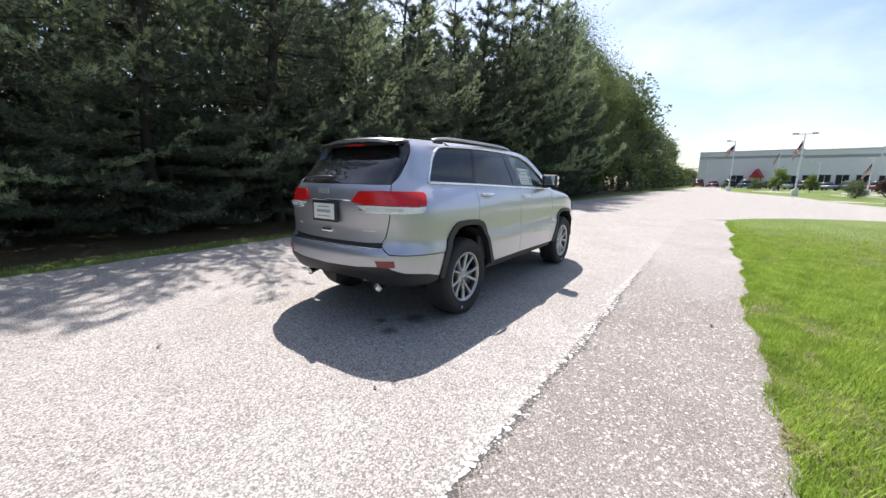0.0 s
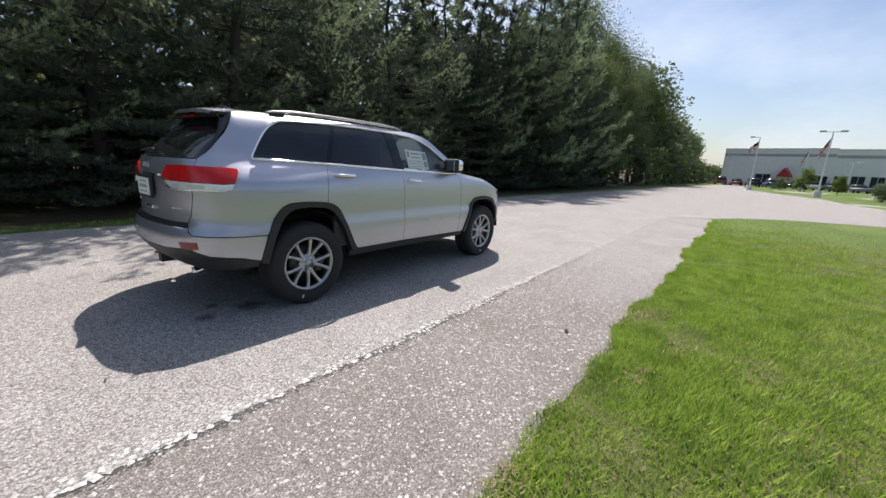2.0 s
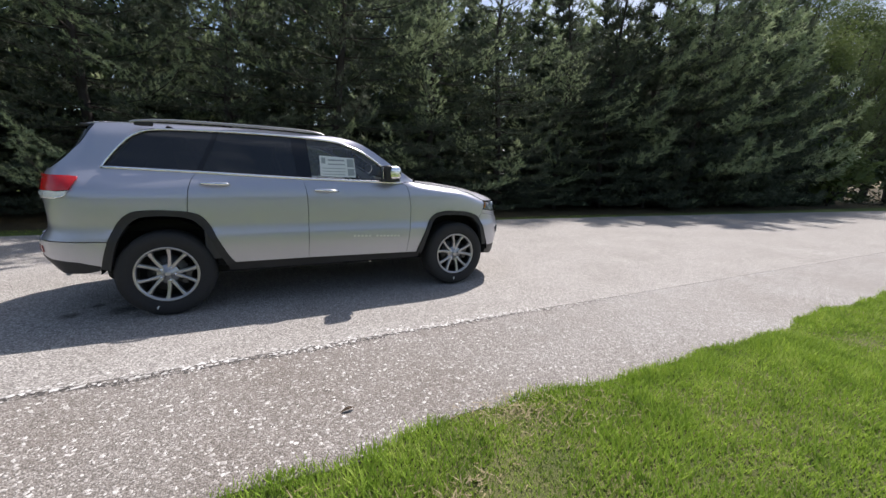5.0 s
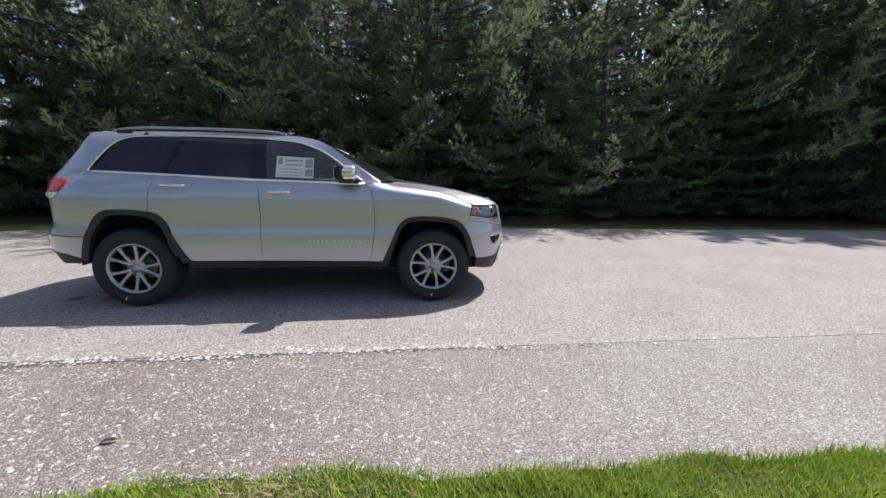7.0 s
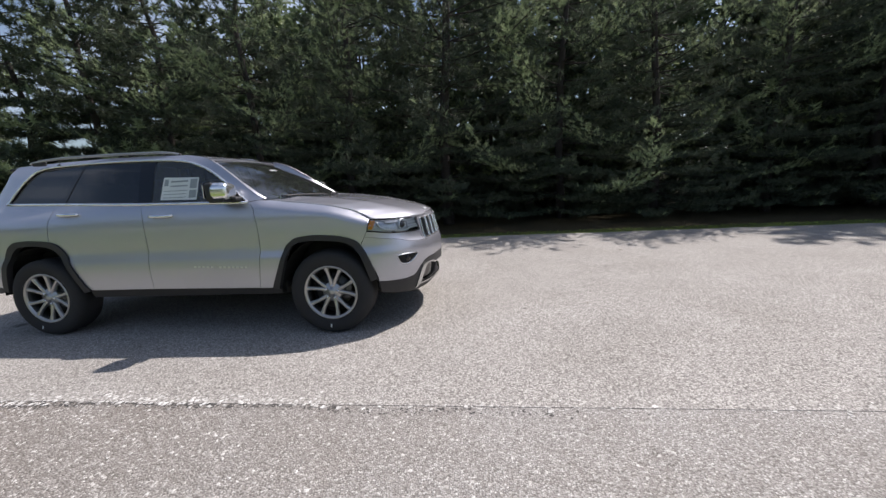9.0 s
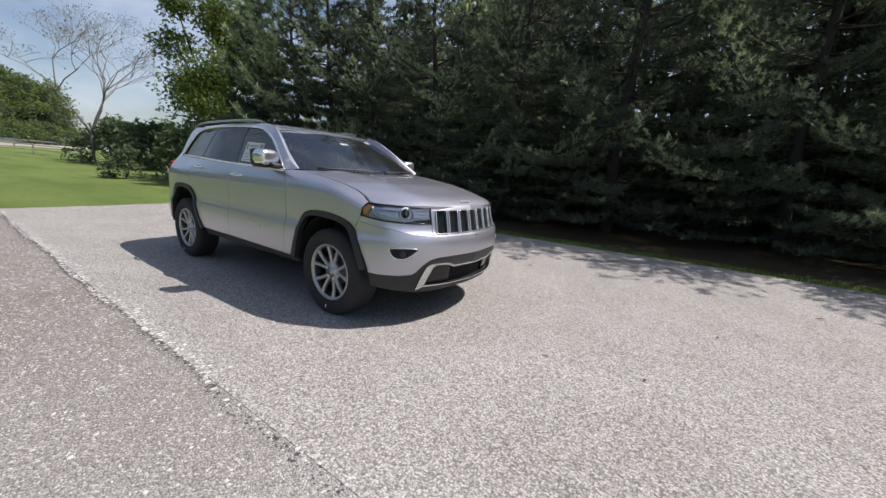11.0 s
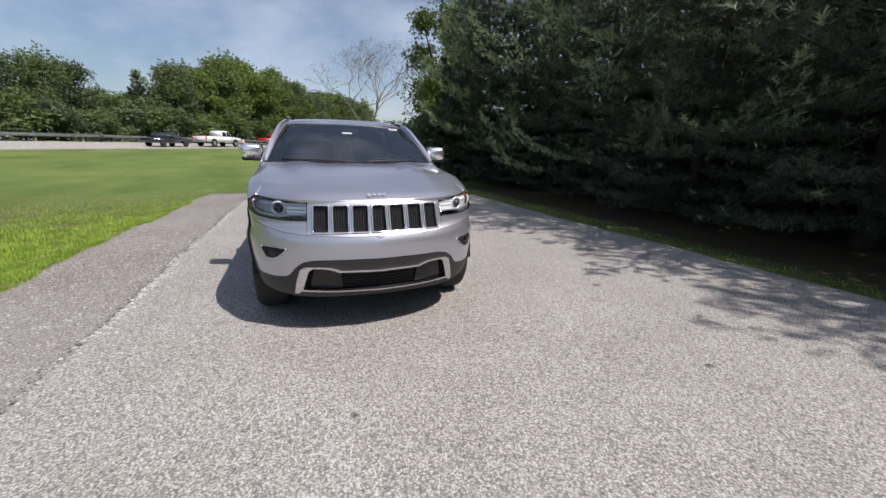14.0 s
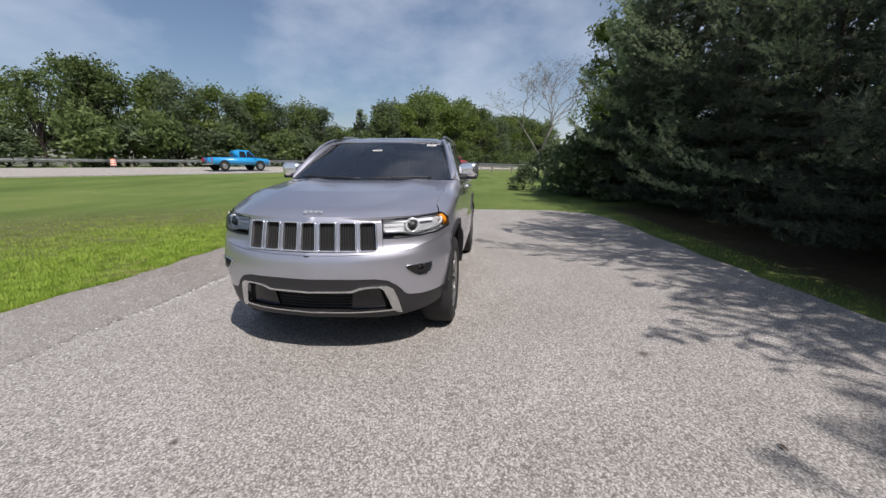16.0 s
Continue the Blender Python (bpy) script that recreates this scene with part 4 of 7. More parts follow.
for flip, hand in ((False, "right"), (True, "left")):
    part("quarter_panel", skin([QUARTER], flip=flip, shrink=0.0025), M_PAINT, car, smooth=True)
    part("roof_side_rail", skin([RAIL], flip=flip, shrink=0.0015, lip=0.03), M_PAINT, car, smooth=True)
    for name, line, knob in (("rear_door", DOOR_R, (-1.155, -0.915, 1.192)), ("front_door", DOOR_F, (-0.185, 0.055, 1.142))):
        door = part(name, skin([line], flip=flip, shrink=0.003), M_PAINT, car, smooth=True)
        x0, x1, z = knob
        grip = [surf(x0 + (x1 - x0) * k / 8, z - 0.004 * (k / 8 - 0.5), 0.006 + 0.028 * math.sin(math.pi * min(1, max(0, (k / 8 - 0.06) / 0.88))) ** 0.5) for k in range(9)]
        if flip:
            grip = [Vector((p.x, -p.y, p.z)) for p in grip]
        part("door_handle", tube(grip, [0.012, 0.016, 0.018, 0.018, 0.018, 0.018, 0.018, 0.016, 0.012], 8, 0.9), M_CHROME, door, "chrome door handle", smooth=True)
        cup = spline([(x0 + 0.03, z), (x0 + 0.06, z + 0.028), ((x0 + x1) / 2, z + 0.034), (x1 - 0.06, z + 0.028), (x1 - 0.03, z), (x1 - 0.06, z - 0.028), ((x0 + x1) / 2, z - 0.034), (x0 + 0.06, z - 0.028), (x0 + 0.03, z)], 3)[:-1]
        part("handle_recess", skin([cup], off=0.0012, lip=0, flip=flip, du=0.02, dz=0.02), M_PAINT, door, smooth=True)
        if name == "front_door":
            for i in range(13):
                if i == 5:
                    continue
                at = surf(0.213 + i * 0.041, 0.668 - 0.0016 * i, 0.002)
                part("letter_bar", soft_box((0.026, 0.004, 0.020), (at.x, -at.y if flip else at.y, at.z), 0.002, 1), M_BADGE, door, "small bright raised letter bar" if i == 0 else "")
    part("front_fender", skin([FENDER], flip=flip, shrink=0.0025, du=0.05, dz=0.025), M_PAINT, car, smooth=True)
    part("wheel_arch_flare", skin([ARCH_R + INNER_R[::-1]], off=0.014, lip=0.05, flip=flip), M_TRIM, car, "dark grey plastic wheel arch flare", smooth=True)
    part("wheel_arch_flare", skin([ARCH_F + INNER_F[::-1]], off=0.014, lip=0.05, flip=flip), M_TRIM, car, "dark grey plastic wheel arch flare", smooth=True)
    part("sill", skin([[(-0.985, 0.445), (-0.915, 0.460), (0.925, 0.447), (0.985, 0.43), (0.97, 0.375), (-0.97, 0.375)]], off=-0.045, lip=0.08, flip=flip), M_TRIM, car, "dark plastic rocker sill", smooth=True)
    # side glass
    q_glass = [p for p in WIN_TOP if p[0] <= -1.0] + [(-1.0, 1.668), (-1.10, 1.45), (-1.17, 1.295), (-1.5, 1.305)]
    r_glass = [(-1.0, 1.668)] + [p for p in WIN_TOP if -1.0 < p[0] < -0.36] + [(-0.36, 1.664), (-0.315, 1.26), (-0.7, 1.276), (-1.165, 1.294), (-1.09, 1.45)]
    f_glass = [(-0.235, 1.66)] + [p for p in WIN_TOP if -0.235 < p[0] < 0.66] + [(0.655, 1.236), (0.3, 1.244), (-0.20, 1.254)]
    part("quarter_window", skin([q_glass], off=-0.012, lip=0, flip=flip), M_GLASS_DARK, car, "dark tinted quarter window glass", smooth=True)
    part("rear_door_window", skin([r_glass], off=-0.012, lip=0, flip=flip), M_GLASS_DARK, car, "dark tinted rear door glass", smooth=True)
    part("front_door_window", skin([f_glass], off=-0.012, lip=0, flip=flip), M_GLASS, car, "lightly tinted front door glass", smooth=True)
    part("window_pillar", skin([[(-0.37, 1.664), (-0.22, 1.661), (-0.19, 1.254), (-0.325, 1.258)]], off=-0.008, lip=0.02, flip=flip), M_GLOSSBLACK, car, "black pillar between the side windows", smooth=True)
    part("window_pillar", skin([[(-1.025, 1.668), (-0.985, 1.668), (-1.075, 1.45), (-1.145, 1.293), (-1.19, 1.295), (-1.115, 1.45)]], off=-0.008, lip=0.02, flip=flip), M_GLOSSBLACK, car, smooth=True)
    part("mirror_corner", skin([[(0.645, 1.325), (0.70, 1.285), (0.765, 1.234), (0.64, 1.237)]], off=-0.006, lip=0.02, flip=flip, grid=False), M_GLOSSBLACK, car)
    part("belt_moulding", trim_on_skin([p for a, b in zip(BELT, BELT[1:]) for p in [(a[0] + (b[0] - a[0]) * k / 6, a[1] + (b[1] - a[1]) * k / 6) for k in range(6)]] + [BELT[-1]], 0.012, 0.003, flip, flat=1.1), M_BRIGHT, car,
         "bright chrome strip under the windows", smooth=True)
    part("window_moulding", trim_on_skin(WIN_TOP, 0.011, 0.002, flip), M_BRIGHT, car, "bright chrome strip round the windows", smooth=True)
    sgn = 1 if flip else -1
    # door mirror
    mirror = part("door_mirror", soft_box((0.10, 0.12, 0.045), (0.665, sgn * 0.915, 1.262), 0.02, 3), M_TRIM, car, "door mirror with black arm and chrome cap", smooth=True)
    shell = soft_box((0.175, 0.200, 0.150), (0, 0, 0), 0.060, 5)
    for v in shell.verts:
        v.co.z *= 1 - 0.18 * smoothstep(0, 0.11, -sgn * v.co.y)
    bmesh.ops.transform(shell, matrix=pose(0.605, sgn * 0.985, 1.335, 0, 0, -sgn * 6), verts=shell.verts)
    part("mirror_cap", shell, M_BRIGHT, mirror, "polished chrome mirror cap", smooth=True)
    base = soft_box((0.140, 0.190, 0.042), (0.597, sgn * 0.983, 1.262), 0.018, 3)
    part("mirror_base", base, M_TRIM, mirror, smooth=True)
    rear_shell = soft_box((0.075, 0.205, 0.154), (0.550, sgn * 0.986, 1.335), 0.030, 4)
    part("mirror_housing", rear_shell, M_TRIM, mirror, "black mirror housing", smooth=True)
    part("mirror_glass", soft_box((0.006, 0.17, 0.115), (0.505, sgn * 0.988, 1.335), 0.002, 1, pose(0, 0, 0, 0, 0, sgn * 10)), M_CHROME, mirror)
    # roof rail
    rail_pts = spline([(-1.66, 1.700), (-1.54, 1.722), (-1.30, 1.738), (-0.7, 1.742), (-0.30, 1.736), (-0.12, 1.724), (-0.02, 1.700)], 5)
    rail = part("roof_rail", tube([(x, sgn * (0.625 + 0.012 * math.cos(x + 0.7)), z) for x, z in rail_pts], [0.010] + [0.016] * (len(rail_pts) - 2) + [0.010], 8, 0.8), M_SATIN, car, "silver roof rail with black feet", smooth=True)
    for x in (-1.56, -0.08):
        part("rail_foot", soft_box((0.14, 0.035, 0.04), (x, sgn * 0.630, 1.696), 0.02, 3), M_TRIM, rail, smooth=True)

# bonnet, windscreen, roof
HOOD_MID = ((0.95, 1.245), (1.12, 1.238), (1.4, 1.222), (1.77, 1.167), (2.1, 1.088), (2.2, 1.055), (2.262, 1.015))


def hood_point(k, t):
    """k runs from the scuttle to the nose, t from the right edge (-1) to the left."""
    a = abs(t)
    xe, xm = 0.93 + 0.97 * k, 1.13 + (2.262 - 1.13) * k
    e = surf(ux(xe), float(np.interp(xe, [0.86, 0.95, 1.1, 1.3, 1.5, 1.70, 1.875, 1.95], [1.246, 1.238, 1.216, 1.193, 1.163, 1.117, 1.036, 1.024])))
    zm = float(np.interp(xm, [p[0] for p in HOOD_MID], [p[1] for p in HOOD_MID]))
    x = xm + (xe - xm) * a ** (2.4 + 1.2 * k)
    ridge = 0.014 * math.exp(-((a - 0.62) / 0.13) ** 2) * (1 - k * 0.7)
    bow = math.cos(a * math.pi / 2) ** 0.55
    z = e.z + (zm - e.z) * bow + ridge
    return Vector((x, math.copysign(abs(e.y) * a, t), z))


part("bonnet", sheet([[hood_point(k / 26, -1 + t / 20) for t in range(41)] for k in range(27)], 0.025), M_PAINT, car, smooth=True)


def shield_point(k, t):
    a = abs(t)
    zb, zt = 1.247 - 0.022 * (1 - a * a), 1.642 - 0.010 * a * a
    xb, xt = 1.17 - 0.27 * a ** 2.2, 0.30 - 0.11 * a ** 2.2
    yb, yt = 0.835, 0.660
    f = k + 0.05 * math.sin(math.pi * k)
    return Vector((xb + (xt - xb) * k, t * (yb + (yt - yb) * k), zb + (zt - zb) * f))


part("windscreen", sheet([[shield_point(k / 14, -1 + t / 14) for t in range(29)] for k in range(15)]), M_SHIELD, car, "windscreen glass reflecting the sky", smooth=True)
for s in (-1, 1):
    rows = []
    line = [p for p in ROOF_EDGE if p[0] >= 0.16][::-1]
    for n, p in enumerate(line):
        o = surf(*p)
        k = min(1, max(0, (o.z - 1.247) / (1.672 - 1.247)))
        g = shield_point(k, 1.0) + Vector((0.0, -0.006, 0.004))
        rows.append([Vector((o.x, s * abs(o.y), o.z)), Vector(((o.x + g.x) / 2 + 0.012, s * (abs(o.y) + g.y) / 2, (o.z + g.z) / 2 + 0.010)), Vector((g.x, s * g.y, g.z))])
    part("windscreen_pillar", sheet(rows), M_PAINT, car, smooth=True)


def roof_point(k, t):
    a = abs(t)
    x = 0.30 - 2.24 * k - 0.11 * a ** 2.2 * (1 - k)
    zm = float(np.interp(x, [-2.1, -1.97, -1.5, -1.0, -0.6, -0.3, -0.06, 0.1, 0.2, 0.27, 0.30], [1.705, 1.722, 1.742, 1.746, 1.743, 1.734, 1.717, 1.697, 1.678, 1.658, 1.644]))
    ze = float(np.interp(x, [-2.1, -1.95, -1.7, -1.4, -0.9, -0.34, -0.05, 0.06, 0.14, 0.19], [1.672, 1.685, 1.698, 1.705, 1.708, 1.705, 1.696, 1.684, 1.660, 1.634]))
    e = surf(ux(max(x, -2.02)), ze)
    y = abs(e.y) * a * (1 if x > -2.0 else 1 - (-2.0 - x) * 0.25)
    groove = -0.012 * math.exp(-((a - 0.90) / 0.025) ** 2)
    return Vector((x, math.copysign(y, t), zm + (ze - zm) * a ** 2.6 + groove))


part("roof", sheet([[roof_point(k / 26, -1 + t / 20) for t in range(41)] for k in range(27)], 0.015), M_PAINT, car, smooth=True)
def spoiler_point(k, t):
    e = roof_point(0.965, t)
    return Vector((e.x - 0.20 * k * (1 - 0.55 * abs(t) ** 3), e.y * (1 - 0.04 * k), e.z + 0.004 - 0.026 * k * k))


spoil = sheet([[spoiler_point(k / 6, -1 + t / 12) for t in range(25)] for k in range(7)], 0.026)
part("rear_spoiler", spoil, M_PAINT, car, smooth=True)
part("spoiler_underside", soft_box((0.13, 1.12, 0.026), (-1.95, 0, 1.662), 0.012, 2), M_TRIM, car)
part("brake_lamp", soft_box((0.02, 0.26, 0.014), (-2.025, 0, 1.650), 0.005, 2), M_RED, car, "red high brake lamp")
fin = bmesh.new()
ring = [[(-1.74, 0.030, 1.725), (-1.74, -0.030, 1.725), (-1.56, 0, 1.74)], [(-1.74, 0.008, 1.778), (-1.74, -0.008, 1.778), (-1.69, 0, 1.774)]]
vs = [[fin.verts.new(p) for p in r] for r in ring]
for i in range(3):
    fin.faces.new((vs[0][i], vs[0][(i + 1) % 3], vs[1][(i + 1) % 3], vs[1][i]))
fin.faces.new(vs[1])
part("antenna_fin", fin, M_TRIM, car, "dark roof antenna fin")

# nose
CREASE = [(U_FRONT, 0.770), (uf(0.20), 0.771), (uf(0.43), 0.779), (uf(0.58), 0.789), (uf(0.70), 0.803), (uf(0.80), 0.834), (ux(1.93), 0.862), (1.815, 0.880)]
LAMP_LOW = [(1.838, 0.925), (ux(1.93), 0.912), (ux(2.02), 0.896), (uf(0.76), 0.886), (uf(0.68), 0.880), (uf(0.60), 0.878), (uf(0.520), 0.878)]
BUMP_LOW = [(U_FRONT, 0.607), (uf(0.25), 0.607), (uf(0.46), 0.605), (uf(0.54), 0.588), (uf(0.60), 0.545), (uf(0.65), 0.485), (uf(0.68), 0.468), (uf(0.76), 0.460), (ux(1.98), 0.465), (1.905, 0.475)]
BUMPER = BUMP_LOW + [p for p in ARCH_F[::-1] if 1.78 < p[0] < 1.9] + [ARCH_JOINT] + CREASE[::-1]
part("front_bumper", skin([BUMPER], both=True, shrink=0.002, lip=0.03, du=0.05, dz=0.025), M_PAINT, car, smooth=True)
UPPER = CREASE + LAMP_LOW + [(uf(0.518), 0.80), (uf(0.42), 0.792), (uf(0.2), 0.790), (U_FRONT, 0.790)]
part("upper_fascia", skin([UPPER], both=True, shrink=0.0012, lip=0.03, du=0.05, dz=0.02), M_PAINT, car, smooth=True)
FRAME_IN = [(U_FRONT, 0.507), (uf(0.30), 0.510), (uf(0.36), 0.534), (uf(0.42), 0.542), (uf(0.485), 0.542), (uf(0.510), 0.522), (uf(0.545), 0.440), (uf(0.572), 0.368), (uf(0.3), 0.362), (U_FRONT, 0.361)]
FRAME_OUT = [(U_FRONT, 0.521), (uf(0.29), 0.525), (uf(0.35), 0.549), (uf(0.42), 0.556), (uf(0.53), 0.554), (uf(0.57), 0.530), (uf(0.602), 0.455), (uf(0.642), 0.328), (uf(0.615), 0.332), (uf(0.585), 0.353), (uf(0.3), 0.350), (U_FRONT, 0.349)]
LOWER = BUMP_LOW + [(1.925, 0.42), (1.93, 0.36), (ux(2.0), 0.345), (uf(0.74), 0.318), (uf(0.64), 0.300), (uf(0.5), 0.298), (uf(0.25), 0.305), (U_FRONT, 0.308)] + FRAME_IN[::-1]
part("lower_fascia", skin([LOWER], both=True, shrink=0.002, lip=0.065, du=0.05, dz=0.03), M_FASCIA, car, "charcoal lower front fascia", smooth=True)
part("lower_grille", skin([FRAME_IN], both=True, off=-0.06, lip=0, du=0.06, dz=0.03), M_BLACK, car, "black lower air intake", smooth=True)
part("fascia_moulding", skin([FRAME_OUT + FRAME_IN[::-1]], both=True, off=0.010, lip=0.022, du=0.04, dz=0.02), M_MOULD, car, "bright chrome frame round the lower intake", smooth=True)
for flip in (False, True):
    inset = [(uf(0.285), 0.375), (uf(0.295), 0.50), (uf(0.36), 0.525), (uf(0.47), 0.532), (uf(0.49), 0.518), (uf(0.515), 0.44), (uf(0.530), 0.378)]
    part("intake_insert", skin([inset], off=-0.028, lip=0.02, flip=flip, du=0.05, dz=0.04), M_GLOSSBLACK, car, "charcoal insert beside the intake", smooth=True)
for n in range(5):
    z = 0.385 + 0.024 * n
    rod = [surf(uf(0.28 - 0.02 * k), z, -0.045) for k in range(15)]
    part("intake_slat", tube(rod + [Vector((p.x, -p.y, p.z)) for p in rod[-2::-1]], 0.005, 4), M_TRIM, car)

# seven-slot grille
SLOTS = [(-0.420 + 0.140 * n) for n in range(7)]
half_w, z0, z1 = 0.0560, 0.800, 0.988


def nose_panel(lines, off=0.0, lip=0.02, du=0.03, dz=0.03):
    """Panels given by y and z across the nose, laid on both sides of the centre line."""
    bm = bmesh.new()
    for line in lines:
        f = [bm.verts.new((0, y, z)) for y, z in line]
        bm.faces.new(f)
    ys = [v.co.y for v in bm.verts]
    k = math.floor(min(ys) / du) + 1
    while k * du < max(ys):
        bmesh.ops.bisect_plane(bm, geom=bm.verts[:] + bm.edges[:] + bm.faces[:], dist=1e-5, plane_co=(0, k * du, 0), plane_no=(0, 1, 0))
        k += 1
    zs = [v.co.z for v in bm.verts]
    k = math.floor(min(zs) / dz) + 1
    while k * dz < max(zs):
        bmesh.ops.bisect_plane(bm, geom=bm.verts[:] + bm.edges[:] + bm.faces[:], dist=1e-5, plane_co=(0, 0, k * dz), plane_no=(0, 0, 1))
        k += 1
    yz = {v: (v.co.y, v.co.z) for v in bm.verts}
    low = set()
    if lip:
        rim = [e for e in bm.edges if e.is_boundary]
        for e in rim:
            e.smooth = False
        for v in bmesh.ops.extrude_edge_only(bm, edges=rim)["geom"]:
            if isinstance(v, bmesh.types.BMVert):
                low.add(v)
                yz[v] = (v.co.y, v.co.z)
    for v, (y, z) in list(yz.items()):
        p = surf(uf(y), z, off - (lip if v in low else 0))
        v.co = Vector((p.x, math.copysign(p.y, y), p.z))
    return bm


bars = [[(-0.512, 0.793), (0.512, 0.793), (0.512, z0), (-0.512, z0)], [(-0.515, z1), (0.515, z1), (0.525, 1.018), (0.4, 1.022), (0, 1.024), (-0.4, 1.022), (-0.525, 1.018)],
        [(-0.515, z0), (SLOTS[0] - half_w, z0), (SLOTS[0] - half_w, z1), (-0.52, z1)], [(SLOTS[-1] + half_w, z0), (0.515, z0), (0.52, z1), (SLOTS[-1] + half_w, z1)]]
for a, b in zip(SLOTS, SLOTS[1:]):
    bars.append([(a + half_w, z0), (b - half_w, z0), (b - half_w, z1), (a + half_w, z1)])
part("grille_panel", nose_panel(bars, 0.0005, 0.016), M_PAINT, car, "silver grille panel with seven slots", smooth=True)
for c in SLOTS:
    slot = part("grille_slot", nose_panel([[(c - half_w - 0.003, z0 - 0.003), (c + half_w + 0.003, z0 - 0.003), (c + half_w + 0.003, z1 + 0.003), (c - half_w - 0.003, z1 + 0.003)]], -0.015, 0), M_BLACK, car, "black grille slot with chrome surround", smooth=True)
    loop = spline([(c - half_w, z0 + 0.008), (c - half_w, 0.9), (c - half_w, z1 - 0.012), (c - half_w + 0.01, z1), (c, z1 + 0.001), (c + half_w - 0.01, z1), (c + half_w, z1 - 0.012), (c + half_w, 0.9), (c + half_w, z0 + 0.008),
                   (c + half_w - 0.008, z0), (c, z0), (c - half_w + 0.008, z0), (c - half_w, z0 + 0.008)], 3)[:-1]
    path = []
    for y, z in loop:
        p = surf(uf(y), z, 0.008)
        path.append(Vector((p.x, math.copysign(p.y, y), p.z)))
    part("slot_surround", tube(path, 0.0060, 6, 1.0, True), M_BRIGHT, slot, "chrome slot surround", smooth=True)
    for k in range(-2, 3):
        y = c + k * 0.018
        path = []
        for j in range(7):
            p = surf(uf(y), z0 + (z1 - z0) * j / 6, -0.010)
            path.append(Vector((p.x, math.copysign(p.y, y), p.z)))
        part("grille_rib", tube(path, 0.0032, 4), M_TRIM, slot)


def bar_letters(count, width, height, at, facing, material, parent, name, label):
    """Raised bars that stand in for a maker's mark."""
    bm = bmesh.new()
    step = width / count
    for i in range(count):
        hh = height * (1.0 if i == 0 else 0.78)
        q = soft_box((0.008, step * 0.72, hh), (0, -width / 2 + step * (i + 0.5), (height - hh) * 0.2), 0.003, 1)
        bm = fuse(bm, q)
    bmesh.ops.transform(bm, matrix=Matrix.Translation(at) @ facing, verts=bm.verts)
    return part(name, bm, material, parent, label)


bar_letters(4, 0.15, 0.034, (2.222, 0, 1.052), pose(0, 0, 0, 0, -58, 0), M_BADGE, car, "bonnet_badge", "bright chrome badge bars on the bonnet")

